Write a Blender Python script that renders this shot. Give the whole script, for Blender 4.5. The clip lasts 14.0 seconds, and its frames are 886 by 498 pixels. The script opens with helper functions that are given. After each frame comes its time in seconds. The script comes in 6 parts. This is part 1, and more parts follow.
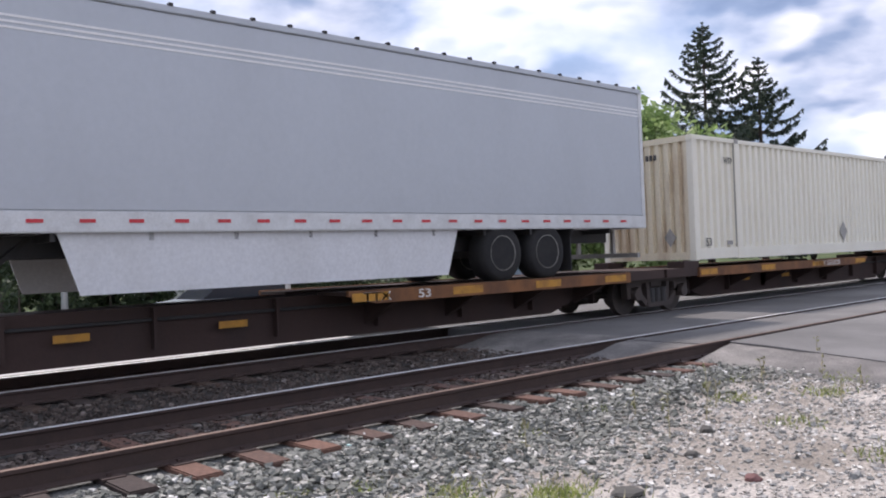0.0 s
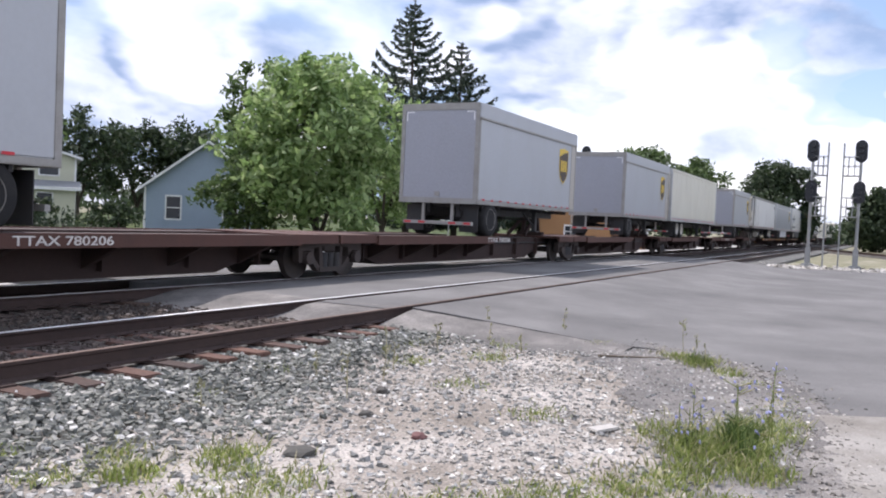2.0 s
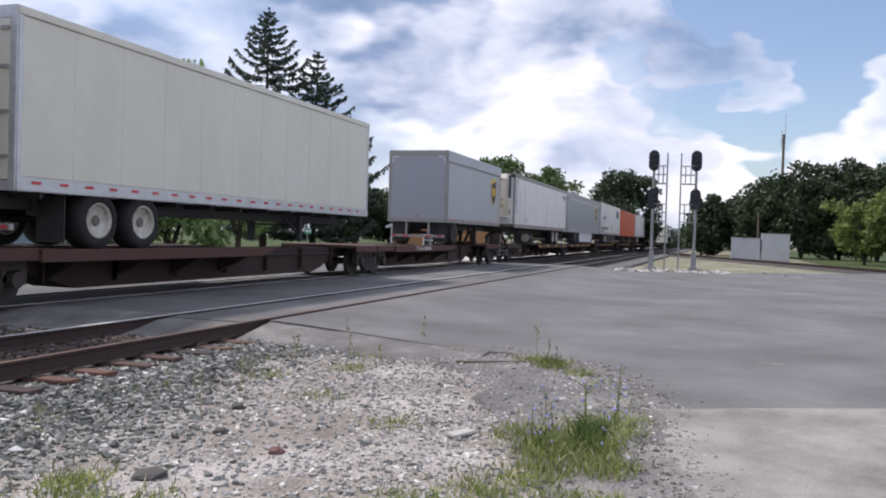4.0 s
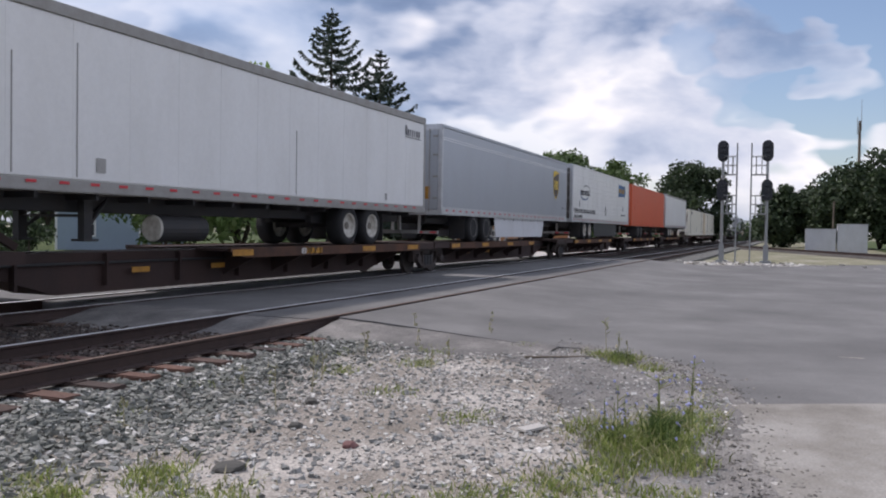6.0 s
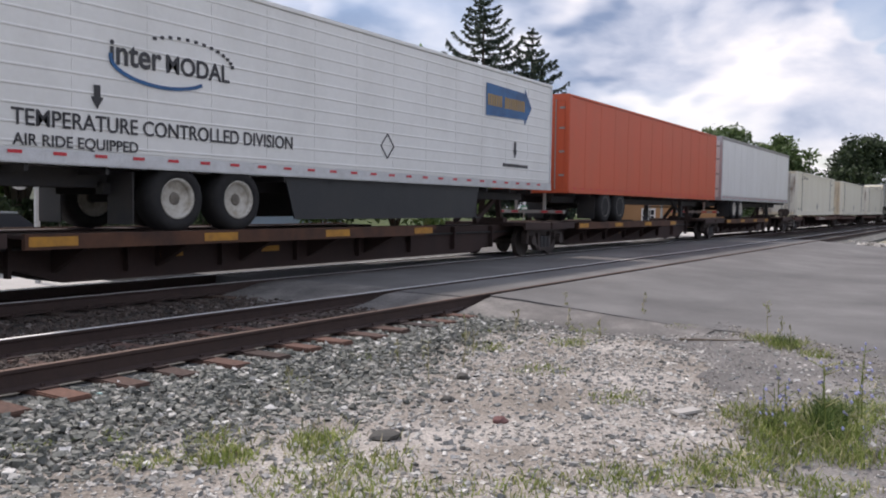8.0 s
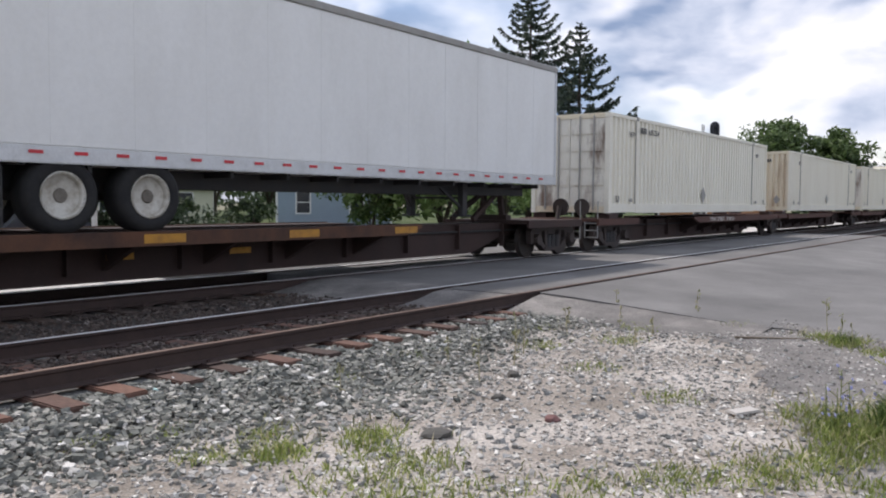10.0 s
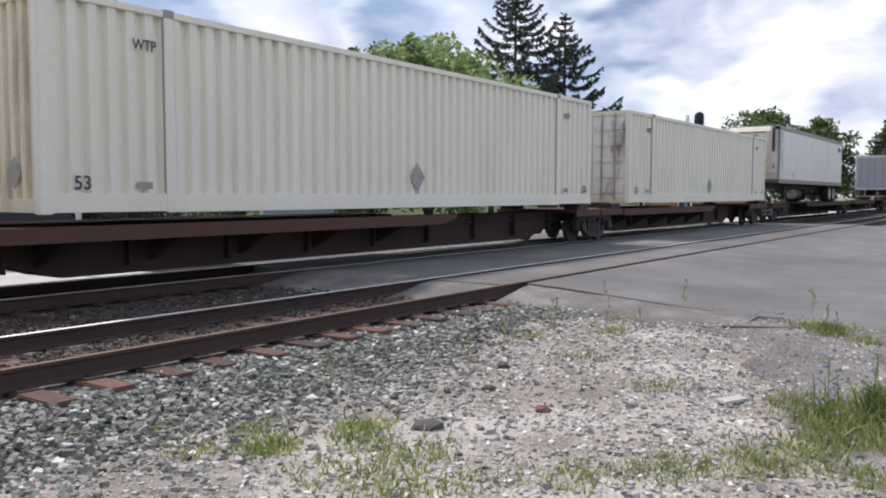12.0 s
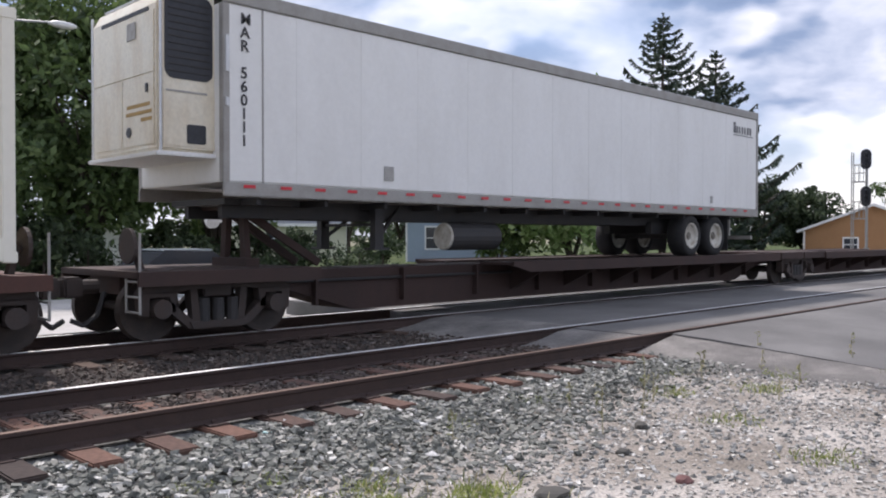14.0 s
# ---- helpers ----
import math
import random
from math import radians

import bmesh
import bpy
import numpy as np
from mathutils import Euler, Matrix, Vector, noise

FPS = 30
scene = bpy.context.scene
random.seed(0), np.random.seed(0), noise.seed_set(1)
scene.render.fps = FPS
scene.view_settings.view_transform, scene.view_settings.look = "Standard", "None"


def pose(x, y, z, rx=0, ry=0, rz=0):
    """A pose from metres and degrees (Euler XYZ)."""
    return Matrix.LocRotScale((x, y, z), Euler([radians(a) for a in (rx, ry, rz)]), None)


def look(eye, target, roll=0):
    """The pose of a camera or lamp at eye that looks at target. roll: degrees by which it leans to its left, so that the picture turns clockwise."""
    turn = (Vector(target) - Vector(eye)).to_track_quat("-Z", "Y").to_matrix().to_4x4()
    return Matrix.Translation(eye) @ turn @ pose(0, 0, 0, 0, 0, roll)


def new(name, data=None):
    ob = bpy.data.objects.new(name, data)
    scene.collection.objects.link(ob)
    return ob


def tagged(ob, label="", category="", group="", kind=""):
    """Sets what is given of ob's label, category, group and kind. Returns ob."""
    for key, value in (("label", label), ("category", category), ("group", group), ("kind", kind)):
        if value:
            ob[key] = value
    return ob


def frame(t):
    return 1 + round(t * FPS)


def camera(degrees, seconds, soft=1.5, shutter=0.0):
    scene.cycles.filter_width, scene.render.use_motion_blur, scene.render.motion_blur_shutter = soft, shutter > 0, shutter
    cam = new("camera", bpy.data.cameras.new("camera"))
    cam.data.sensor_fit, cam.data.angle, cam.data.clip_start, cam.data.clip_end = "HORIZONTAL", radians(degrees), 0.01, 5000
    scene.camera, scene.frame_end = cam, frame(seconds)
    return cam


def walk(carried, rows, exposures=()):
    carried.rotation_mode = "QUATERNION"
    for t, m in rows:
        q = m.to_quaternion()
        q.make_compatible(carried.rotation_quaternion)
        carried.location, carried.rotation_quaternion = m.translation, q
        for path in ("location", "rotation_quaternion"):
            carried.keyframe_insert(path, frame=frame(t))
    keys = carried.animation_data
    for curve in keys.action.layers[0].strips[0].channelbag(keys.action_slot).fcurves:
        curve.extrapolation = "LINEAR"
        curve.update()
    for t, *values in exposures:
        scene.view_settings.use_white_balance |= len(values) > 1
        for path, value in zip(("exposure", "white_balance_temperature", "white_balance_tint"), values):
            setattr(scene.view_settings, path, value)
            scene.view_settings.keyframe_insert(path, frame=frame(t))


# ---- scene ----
# ---------------------------------------------------------------- camera
cam = camera(56.0, 14.0, soft=2.0)
PATH = [
    (0, (0.017, 0.063, 1.398), (1.35, 1.554, 1.418), -2.2),
    (0.5, (0.038, 0.073, 1.392), (1.392, 1.545, 1.4), -1.6),
    (1, (0.092, 0.071, 1.388), (1.753, 1.185, 1.401), -0.5),
    (1.5, (0.124, 0.06, 1.388), (1.884, 1.009, 1.376), 1.3),
    (2, (0.119, 0.062, 1.384), (1.888, 0.993, 1.313), 2.6),
    (2.5, (0.114, 0.015, 1.397), (2.022, 0.616, 1.391), 2.5),
    (5, (0.089, 0.022, 1.384), (1.979, 0.674, 1.329), 1.4),
    (5.5, (0.078, 0.038, 1.383), (1.953, 0.734, 1.339), 1.6),
    (6, (0.08, 0.044, 1.381), (1.926, 0.813, 1.333), 0.9),
    (6.5, (0.068, 0.042, 1.385), (1.899, 0.847, 1.367), 0.0),
    (7, (0.045, 0.036, 1.389), (1.831, 0.934, 1.34), 0.5),
    (7.5, (0.032, 0.02, 1.383), (1.779, 0.988, 1.292), 0.3),
    (8, (0.027, 0.016, 1.378), (1.703, 1.102, 1.275), 0.8),
    (8.5, (0.03, 0.031, 1.371), (1.657, 1.192, 1.283), -0.7),
    (10.8, (0.058, 0.076, 1.374), (1.674, 1.248, 1.239), 1.2),
    (11, (0.052, 0.08, 1.372), (1.713, 1.186, 1.235), 0.7),
    (11.5, (0.046, 0.079, 1.368), (1.684, 1.224, 1.283), 0.2),
    (12, (0.043, 0.092, 1.372), (1.673, 1.243, 1.241), 0.1),
    (12.5, (0.03, 0.088, 1.372), (1.757, 1.096, 1.333), 2.1),
    (13, (0.034, 0.104, 1.353), (1.731, 1.162, 1.317), 0.4),
    (13.5, (0.222, 0.189, 1.369), (1.69, 1.546, 1.307), 1.0),
    (14, (0.433, 0.221, 1.394), (1.843, 1.639, 1.366), 0.0),
]
EXPOSURES = [(0.0, 0.64, 6500, 20), (2.5, 0.84, 6400, 18), (5.0, 0.16, 6350, 18), (7.2, 0.20, 6500, 18), (8.5, 0.36, 6650, 17), (11.0, 0.45, 6480, 15), (12.8, 0.46, 6480, 16), (13.5, 0.36, 6520, 17), (14.0, 0.54, 6480, 18)]
walk(cam, [(t, look(eye, aim, roll)) for t, eye, aim, roll in PATH], EXPOSURES)

# ---------------------------------------------------------------- world and sun
SUN_AZ, SUN_EL = 82.0, 56.0      # degrees from +X towards +Y, and above the horizon


def sky():
    w = bpy.data.worlds.new("sky")
    scene.world = w
    w.use_nodes = True
    nt = w.node_tree
    nt.nodes.clear()
    n, l = nt.nodes.new, nt.links.new
    out, bg = n("ShaderNodeOutputWorld"), n("ShaderNodeBackground")
    st = n("ShaderNodeTexSky")
    st.sky_type, st.sun_disc = "NISHITA", False
    st.sun_elevation, st.sun_rotation = radians(SUN_EL), radians(90 - SUN_AZ)
    st.air_density, st.dust_density, st.ozone_density = 1.0, 1.0, 1.5
    tc, mp = n("ShaderNodeTexCoord"), n("ShaderNodeMapping")
    mp.inputs["Scale"].default_value = (1.0, 1.0, 2.2)
    l(tc.outputs["Generated"], mp.inputs["Vector"])

    def tex(scale, detail, rough, off, warp=0.6):
        t, m = n("ShaderNodeTexNoise"), n("ShaderNodeMapping")
        m.inputs["Location"].default_value = off
        l(mp.outputs["Vector"], m.inputs["Vector"])
        l(m.outputs["Vector"], t.inputs["Vector"])
        t.inputs["Scale"].default_value, t.inputs["Detail"].default_value = scale, detail
        t.inputs["Roughness"].default_value, t.inputs["Distortion"].default_value = rough, warp
        return t.outputs["Fac"]

    def ramp(fac, stops):
        r = n("ShaderNodeValToRGB")
        while len(r.color_ramp.elements) < len(stops):
            r.color_ramp.elements.new(0.5)
        for e, (p, c) in zip(r.color_ramp.elements, stops):
            e.position, e.color = p, (*c, 1)
        l(fac, r.inputs["Fac"])
        return r.outputs["Color"]

    def maths(op, a, b, clamp=False):
        m = n("ShaderNodeMath")
        m.operation, m.use_clamp = op, clamp
        for k, v in enumerate((a, b)):
            if isinstance(v, (int, float)):
                m.inputs[k].default_value = v
            else:
                l(v, m.inputs[k])
        return m.outputs[0]

    def bank(az, el, width):
        """A soft bank of cloud round one direction of the sky."""
        v = n("ShaderNodeVectorMath")
        v.operation = "DOT_PRODUCT"
        a, e = radians(az), radians(el)
        v.inputs[1].default_value = (math.cos(a) * math.cos(e), math.sin(a) * math.cos(e), math.sin(e))
        l(ragged, v.inputs[0])
        m = n("ShaderNodeMapRange")
        m.interpolation_type = "SMOOTHSTEP"
        m.inputs["From Min"].default_value, m.inputs["From Max"].default_value = math.cos(radians(width)), 1.0
        l(v.outputs["Value"], m.inputs["Value"])
        return m.outputs[0]

    # directions pushed about by turbulence, so that no bank has a smooth rim
    push, off, amt, add = n("ShaderNodeTexNoise"), n("ShaderNodeVectorMath"), n("ShaderNodeVectorMath"), n("ShaderNodeVectorMath")
    push.inputs["Scale"].default_value, push.inputs["Detail"].default_value, push.inputs["Roughness"].default_value = 6.0, 3, 0.5
    l(mp.outputs["Vector"], push.inputs["Vector"])
    off.operation, amt.operation, add.operation = "SUBTRACT", "SCALE", "ADD"
    off.inputs[1].default_value = (0.5, 0.5, 0.5)
    amt.inputs["Scale"].default_value = 0.10
    l(push.outputs["Color"], off.inputs[0])
    l(off.outputs["Vector"], amt.inputs[0])
    l(tc.outputs["Generated"], add.inputs[0])
    l(amt.outputs["Vector"], add.inputs[1])
    ragged = add.outputs["Vector"]
    big, fine = tex(2.4, 6, 0.55, (3.1, 0.4, 1.7), 0.25), tex(6.0, 7, 0.56, (0.3, 5.2, 2.2), 0.2)
    body = maths("ADD", maths("MULTIPLY", big, 0.62), maths("MULTIPLY", fine, 0.50))
    # sunlit gaps towards the sun, heavy grey bellies beside them
    for az, el, width, amount in BANKS:
        body = maths("ADD", body, maths("MULTIPLY", bank(az, el, width), amount))
    cloud = ramp(body, [(0.28, (0.12, 0.19, 0.33)), (0.43, (0.25, 0.335, 0.49)), (0.56, (0.56, 0.625, 0.74)), (0.75, (1.0, 1.0, 1.0))])
    cover = ramp(tex(3.0, 3, 0.45, (7.7, 1.9, 0.6), 0.3), [(0.22, (0.35,) * 3), (0.6, (1,) * 3)])
    hole = maths("ADD", maths("MULTIPLY", bank(3, 10.2, 5.5), 0.6), maths("MULTIPLY", bank(-5, 11.0, 6.5), 0.8))
    cover = maths("SUBTRACT", cover, hole, True)
    mix, gain = n("ShaderNodeMix"), n("ShaderNodeMix")
    mix.data_type, gain.data_type, gain.blend_type = "RGBA", "RGBA", "MULTIPLY"
    gain.inputs[0].default_value = 1.0
    gain.inputs[7].default_value = (8.3, 8.3, 8.3, 1)
    l(cloud, gain.inputs[6])
    l(cover, mix.inputs[0])
    l(st.outputs["Color"], mix.inputs[6])
    l(gain.outputs[2], mix.inputs[7])
    l(mix.outputs[2], bg.inputs["Color"])
    bg.inputs["Strength"].default_value = 0.11
    l(bg.outputs[0], out.inputs["Surface"])


BANKS = [(39, 15, 12, 0.23), (52, 12, 13, -0.06), (46, 8, 6, -0.06), (64, 14, 13, -0.14), (26, 15, 12, -0.19), (17, 15, 9, -0.12), (11, 12, 7, 0.06), (3, 16, 7, -0.02), (15, 6, 11, 0.12), (-7, 8, 10, 0.14), (21, 7, 9, 0.10)]
sky()
sun = new("sun", bpy.data.lights.new("sun", "SUN"))
sun.data.energy, sun.data.angle, sun.data.color = 2.6, radians(4), (1.0, 0.95, 0.88)
sun.matrix_world = look((60 * math.cos(radians(SUN_AZ)) * math.cos(radians(SUN_EL)), 60 * math.sin(radians(SUN_AZ)) * math.cos(radians(SUN_EL)), 60 * math.sin(radians(SUN_EL))), (0, 0, 0))

# ---------------------------------------------------------------- materials


def mat(name, color, rough=0.6, metal=0.0, dirt=0.25, dirt_color=(0.10, 0.085, 0.07), scale=1.5, streak=1.0, bump=0.1, fine=30.0, spread=(0.42, 0.72), vary=0.08, coords="Object"):
    """A worn surface: base colour, stains at one scale (drawn out downwards by streak), grain at another."""
    m = bpy.data.materials.new(name)
    m.use_nodes = True
    nt = m.node_tree
    n, l, b = nt.nodes.new, nt.links.new, nt.nodes["Principled BSDF"]
    tc, mp = n("ShaderNodeTexCoord"), n("ShaderNodeMapping")
    mp.inputs["Scale"].default_value = (1, 1, 1 / streak)
    l(tc.outputs[coords], mp.inputs["Vector"])
    a, g = n("ShaderNodeTexNoise"), n("ShaderNodeTexNoise")
    for t, s, d in ((a, scale, 6), (g, fine, 4)):
        t.inputs["Scale"].default_value, t.inputs["Detail"].default_value, t.inputs["Roughness"].default_value = s, d, 0.62
    l(mp.outputs[0], a.inputs["Vector"])
    l(tc.outputs[coords], g.inputs["Vector"])
    r = n("ShaderNodeMapRange")
    r.inputs["From Min"].default_value, r.inputs["From Max"].default_value = spread
    r.inputs["To Max"].default_value = dirt
    l(a.outputs["Fac"], r.inputs["Value"])
    mx = n("ShaderNodeMix")
    mx.data_type = "RGBA"
    mx.inputs[6].default_value, mx.inputs[7].default_value = (*color, 1), (*dirt_color, 1)
    l(r.outputs[0], mx.inputs[0])
    hv = n("ShaderNodeHueSaturation")
    vr = n("ShaderNodeMapRange")
    vr.inputs["From Min"].default_value, vr.inputs["From Max"].default_value = 0.3, 0.7
    vr.inputs["To Min"].default_value, vr.inputs["To Max"].default_value = 1 - vary, 1 + vary
    l(g.outputs["Fac"], vr.inputs["Value"])
    l(vr.outputs[0], hv.inputs["Value"])
    l(mx.outputs[2], hv.inputs["Color"])
    l(hv.outputs[0], b.inputs["Base Color"])
    b.inputs["Roughness"].default_value, b.inputs["Metallic"].default_value = rough, metal
    bp = n("ShaderNodeBump")
    bp.inputs["Strength"].default_value, bp.inputs["Distance"].default_value = bump, 0.02
    l(g.outputs["Fac"], bp.inputs["Height"])
    l(bp.outputs[0], b.inputs["Normal"])
    return m


def pieces(name, colors, rough=0.9, by="island", bump=0.3, fine=60.0, through_light=0.0):
    """Stones, leaves or ties that differ from piece to piece."""
    m = bpy.data.materials.new(name)
    m.use_nodes = True
    nt = m.node_tree
    n, l, b = nt.nodes.new, nt.links.new, nt.nodes["Principled BSDF"]
    if by == "island":
        src = n("ShaderNodeNewGeometry").outputs["Random Per Island"]
    else:
        src = n("ShaderNodeObjectInfo").outputs["Random"]
    r = n("ShaderNodeValToRGB")
    while len(r.color_ramp.elements) < len(colors):
        r.color_ramp.elements.new(0.5)
    for e, (p, c) in zip(r.color_ramp.elements, colors):
        e.position, e.color = p, (*c, 1)
    l(src, r.inputs["Fac"])
    tc, g, hv = n("ShaderNodeTexCoord"), n("ShaderNodeTexNoise"), n("ShaderNodeHueSaturation")
    g.inputs["Scale"].default_value, g.inputs["Detail"].default_value = fine, 4
    l(tc.outputs["Object"], g.inputs["Vector"])
    vr = n("ShaderNodeMapRange")
    vr.inputs["From Min"].default_value, vr.inputs["From Max"].default_value = 0.3, 0.7
    vr.inputs["To Min"].default_value, vr.inputs["To Max"].default_value = 0.75, 1.25
    l(g.outputs["Fac"], vr.inputs["Value"])
    l(vr.outputs[0], hv.inputs["Value"])
    l(r.outputs["Color"], hv.inputs["Color"])
    l(hv.outputs[0], b.inputs["Base Color"])
    b.inputs["Roughness"].default_value = rough
    bp = n("ShaderNodeBump")
    bp.inputs["Strength"].default_value, bp.inputs["Distance"].default_value = bump, 0.01
    l(g.outputs["Fac"], bp.inputs["Height"])
    l(bp.outputs[0], b.inputs["Normal"])
    if through_light:
        tr, mx = n("ShaderNodeBsdfTranslucent"), n("ShaderNodeMixShader")
        l(hv.outputs[0], tr.inputs["Color"])
        mx.inputs[0].default_value = through_light
        l(b.outputs[0], mx.inputs[1])
        l(tr.outputs[0], mx.inputs[2])
        l(mx.outputs[0], nt.nodes["Material Output"].inputs["Surface"])
    return m


RUST, SOOT = (0.16, 0.07, 0.035), (0.035, 0.03, 0.028)
M_SILVER = mat("silver_skin", (0.45, 0.475, 0.51), 0.38, 0.35, 0.22, (0.33, 0.34, 0.36), 0.7, 2.0, 0.0, 12, vary=0.025)
M_PUP = mat("pup_skin", (0.47, 0.49, 0.515), 0.45, 0.1, 0.22, (0.38, 0.38, 0.37), 0.9, 2.0, 0.0, 12, vary=0.025)
M_WHITE = mat("white_skin", (0.83, 0.83, 0.81), 0.42, 0.0, 0.25, (0.52, 0.50, 0.45), 0.8, 3.0, 0.0, 12, vary=0.025)
M_RIB = mat("white_ribbed_skin", (0.84, 0.84, 0.81), 0.4, 0.05, 0.25, (0.5, 0.49, 0.45), 0.8, 2.0, 0.0, 12, vary=0.025)
M_ORANGE = mat("orange_skin", (0.66, 0.115, 0.045), 0.5, 0.0, 0.4, (0.52, 0.13, 0.06), 0.9, 2.0, 0.0, 12, vary=0.025)
M_CREAM = mat("cream_paint", (0.86, 0.83, 0.72), 0.5, 0.0, 0.2, (0.55, 0.47, 0.33), 0.8, 4.0, 0.0, 12, vary=0.025)
M_DOOR_RUST = mat("rust_eaten_cream_paint", (0.80, 0.77, 0.68), 0.65, 0.0, 0.9, (0.15, 0.075, 0.04), 1.8, 3.5, 0.08, 25, (0.50, 0.68))
M_CREAM_RUST = mat("cream_paint_with_rust", (0.78, 0.70, 0.53), 0.6, 0.0, 0.75, (0.34, 0.19, 0.085), 1.3, 5.0, 0.05, 25, (0.50, 0.72))
M_TAN = mat("pale_cream_skin", (0.74, 0.72, 0.62), 0.45, 0.0, 0.25, (0.5, 0.47, 0.38), 0.9, 2.0, 0.0, 12, vary=0.025)
M_RAIL_AL = mat("aluminium_rail", (0.62, 0.63, 0.64), 0.42, 0.5, 0.35, (0.30, 0.29, 0.28), 3.0, 1.0, 0.08, 40)
M_RAIL_GREY = mat("grey_rail", (0.36, 0.35, 0.33), 0.6, 0.2, 0.4, (0.2, 0.18, 0.15), 3.0, 1.0, 0.08, 40)
M_DOOR = mat("grey_roll_door", (0.36, 0.37, 0.41), 0.5, 0.1, 0.2, (0.3, 0.3, 0.3), 1.2, 2.0, 0.04, 25)
M_SKIRT = mat("pale_skirt", (0.70, 0.71, 0.73), 0.5, 0.0, 0.3, (0.45, 0.44, 0.42), 0.9, 2.5, 0.03, 20)
M_DARKSKIRT = mat("charcoal_skirt", (0.03, 0.033, 0.036), 0.6, 0.0, 0.3, (0.065, 0.06, 0.055), 0.9, 1.0, 0.05, 20)
M_STEELDOOR = mat("grimy_steel_door", (0.16, 0.15, 0.14), 0.4, 0.6, 0.6, (0.07, 0.055, 0.045), 1.4, 2.0, 0.05, 20)
M_STEEL = mat("black_chassis", (0.040, 0.040, 0.042), 0.65, 0.2, 0.4, (0.07, 0.055, 0.045), 3.0, 1.0, 0.15, 40)
M_TYRE = mat("tyre_rubber", (0.018, 0.018, 0.019), 0.9, 0.0, 0.4, (0.045, 0.042, 0.038), 5.0, 1.0, 0.2, 50)
M_RIM = mat("white_rim", (0.58, 0.56, 0.50), 0.5, 0.1, 0.75, (0.22, 0.17, 0.10), 6.0, 1.0, 0.05, 40)
M_RIMDULL = mat("dull_rim", (0.27, 0.26, 0.24), 0.5, 0.3, 0.75, (0.10, 0.085, 0.07), 6.0, 1.0, 0.05, 40)
M_HUB = mat("grimy_hub", (0.20, 0.18, 0.15), 0.6, 0.2, 0.7, (0.05, 0.042, 0.035), 6.0, 1.0, 0.2, 40)
M_CAR = mat("brown_car_steel", (0.052, 0.029, 0.024), 0.8, 0.0, 0.6, (0.030, 0.022, 0.020), 1.2, 2.0, 0.2, 30)
M_CAR_RED = mat("oxide_red_sill", (0.095, 0.042, 0.031), 0.75, 0.0, 0.6, (0.06, 0.032, 0.026), 1.6, 2.0, 0.15, 30)
M_CAR_YEL = mat("faded_yellow_sill", (0.24, 0.10, 0.035), 0.75, 0.0, 0.95, (0.045, 0.025, 0.02), 1.3, 1.5, 0.15, 30)
M_CAR_SOOTY = mat("sooty_yellow_sill", (0.115, 0.05, 0.026), 0.8, 0.0, 0.95, (0.026, 0.017, 0.015), 1.3, 1.5, 0.15, 30)
M_STRIP = mat("yellow_reflector", (0.52, 0.25, 0.03), 0.6, 0.0, 0.7, (0.2, 0.09, 0.03), 5.0, 1.0, 0.05, 40)
M_BOGIE = mat("bogie_steel", (0.055, 0.044, 0.040), 0.8, 0.0, 0.5, (0.065, 0.04, 0.028), 4.0, 1.0, 0.3, 40)
M_NOSE = mat("tan_grey_panel", (0.50, 0.47, 0.42), 0.5, 0.1, 0.3, (0.36, 0.33, 0.29), 1.2, 2.0, 0.03, 20)
M_WHEEL = mat("wheel_steel", (0.045, 0.037, 0.033), 0.6, 0.3, 0.5, (0.09, 0.06, 0.045), 5.0, 1.0, 0.2, 40)
M_TREAD = mat("worn_wheel_tread", (0.42, 0.41, 0.40), 0.3, 0.9, 0.3, (0.15, 0.12, 0.1), 5.0, 1.0, 0.05, 40)
M_RAILSIDE = mat("rusty_rail", (0.058, 0.036, 0.030), 0.85, 0.0, 0.6, (0.034, 0.024, 0.021), 6.0, 1.0, 0.3, 60)
M_RAILTOP = mat("bright_rail_head", (0.86, 0.86, 0.86), 0.6, 1.0, 0.3, (0.3, 0.25, 0.2), 4.0, 1.0, 0.03, 60)
M_RAILDULL = mat("dull_rail_head", (0.17, 0.115, 0.09), 0.6, 0.4, 0.4, (0.08, 0.05, 0.04), 4.0, 1.0, 0.1, 60)
M_RED = mat("red_reflector", (0.62, 0.035, 0.05), 0.4, 0, 0.2)
M_WHITE_TAPE = mat("white_tape", (0.82, 0.82, 0.82), 0.4, 0, 0.2, (0.5, 0.5, 0.5))
M_INK = mat("black_lettering", (0.04, 0.04, 0.045), 0.6, 0, 0.2, (0.2, 0.2, 0.2))
M_FADED = mat("faded_lettering", (0.13, 0.13, 0.14), 0.6, 0, 0.5, (0.4, 0.4, 0.4), 6.0)
M_LETTER = mat("white_lettering", (0.68, 0.66, 0.62), 0.6, 0, 0.4, (0.3, 0.2, 0.15), 8.0)
M_SHIELD = mat("shield_brown", (0.055, 0.030, 0.018), 0.45, 0, 0.15)
M_GOLD = mat("shield_gold", (0.78, 0.53, 0.05), 0.45, 0, 0.15, (0.5, 0.35, 0.05))
M_BAR_TAN = mat("faded_gold_bars", (0.42, 0.27, 0.08), 0.6, 0, 0.4, (0.2, 0.12, 0.05), 6.0)
M_BLUE = mat("arrow_blue", (0.025, 0.13, 0.32), 0.45, 0, 0.8, (0.012, 0.03, 0.09), 1.5)
M_GREYMARK = mat("grey_placard", (0.38, 0.37, 0.35), 0.6, 0, 0.5, (0.18, 0.17, 0.15), 8.0)
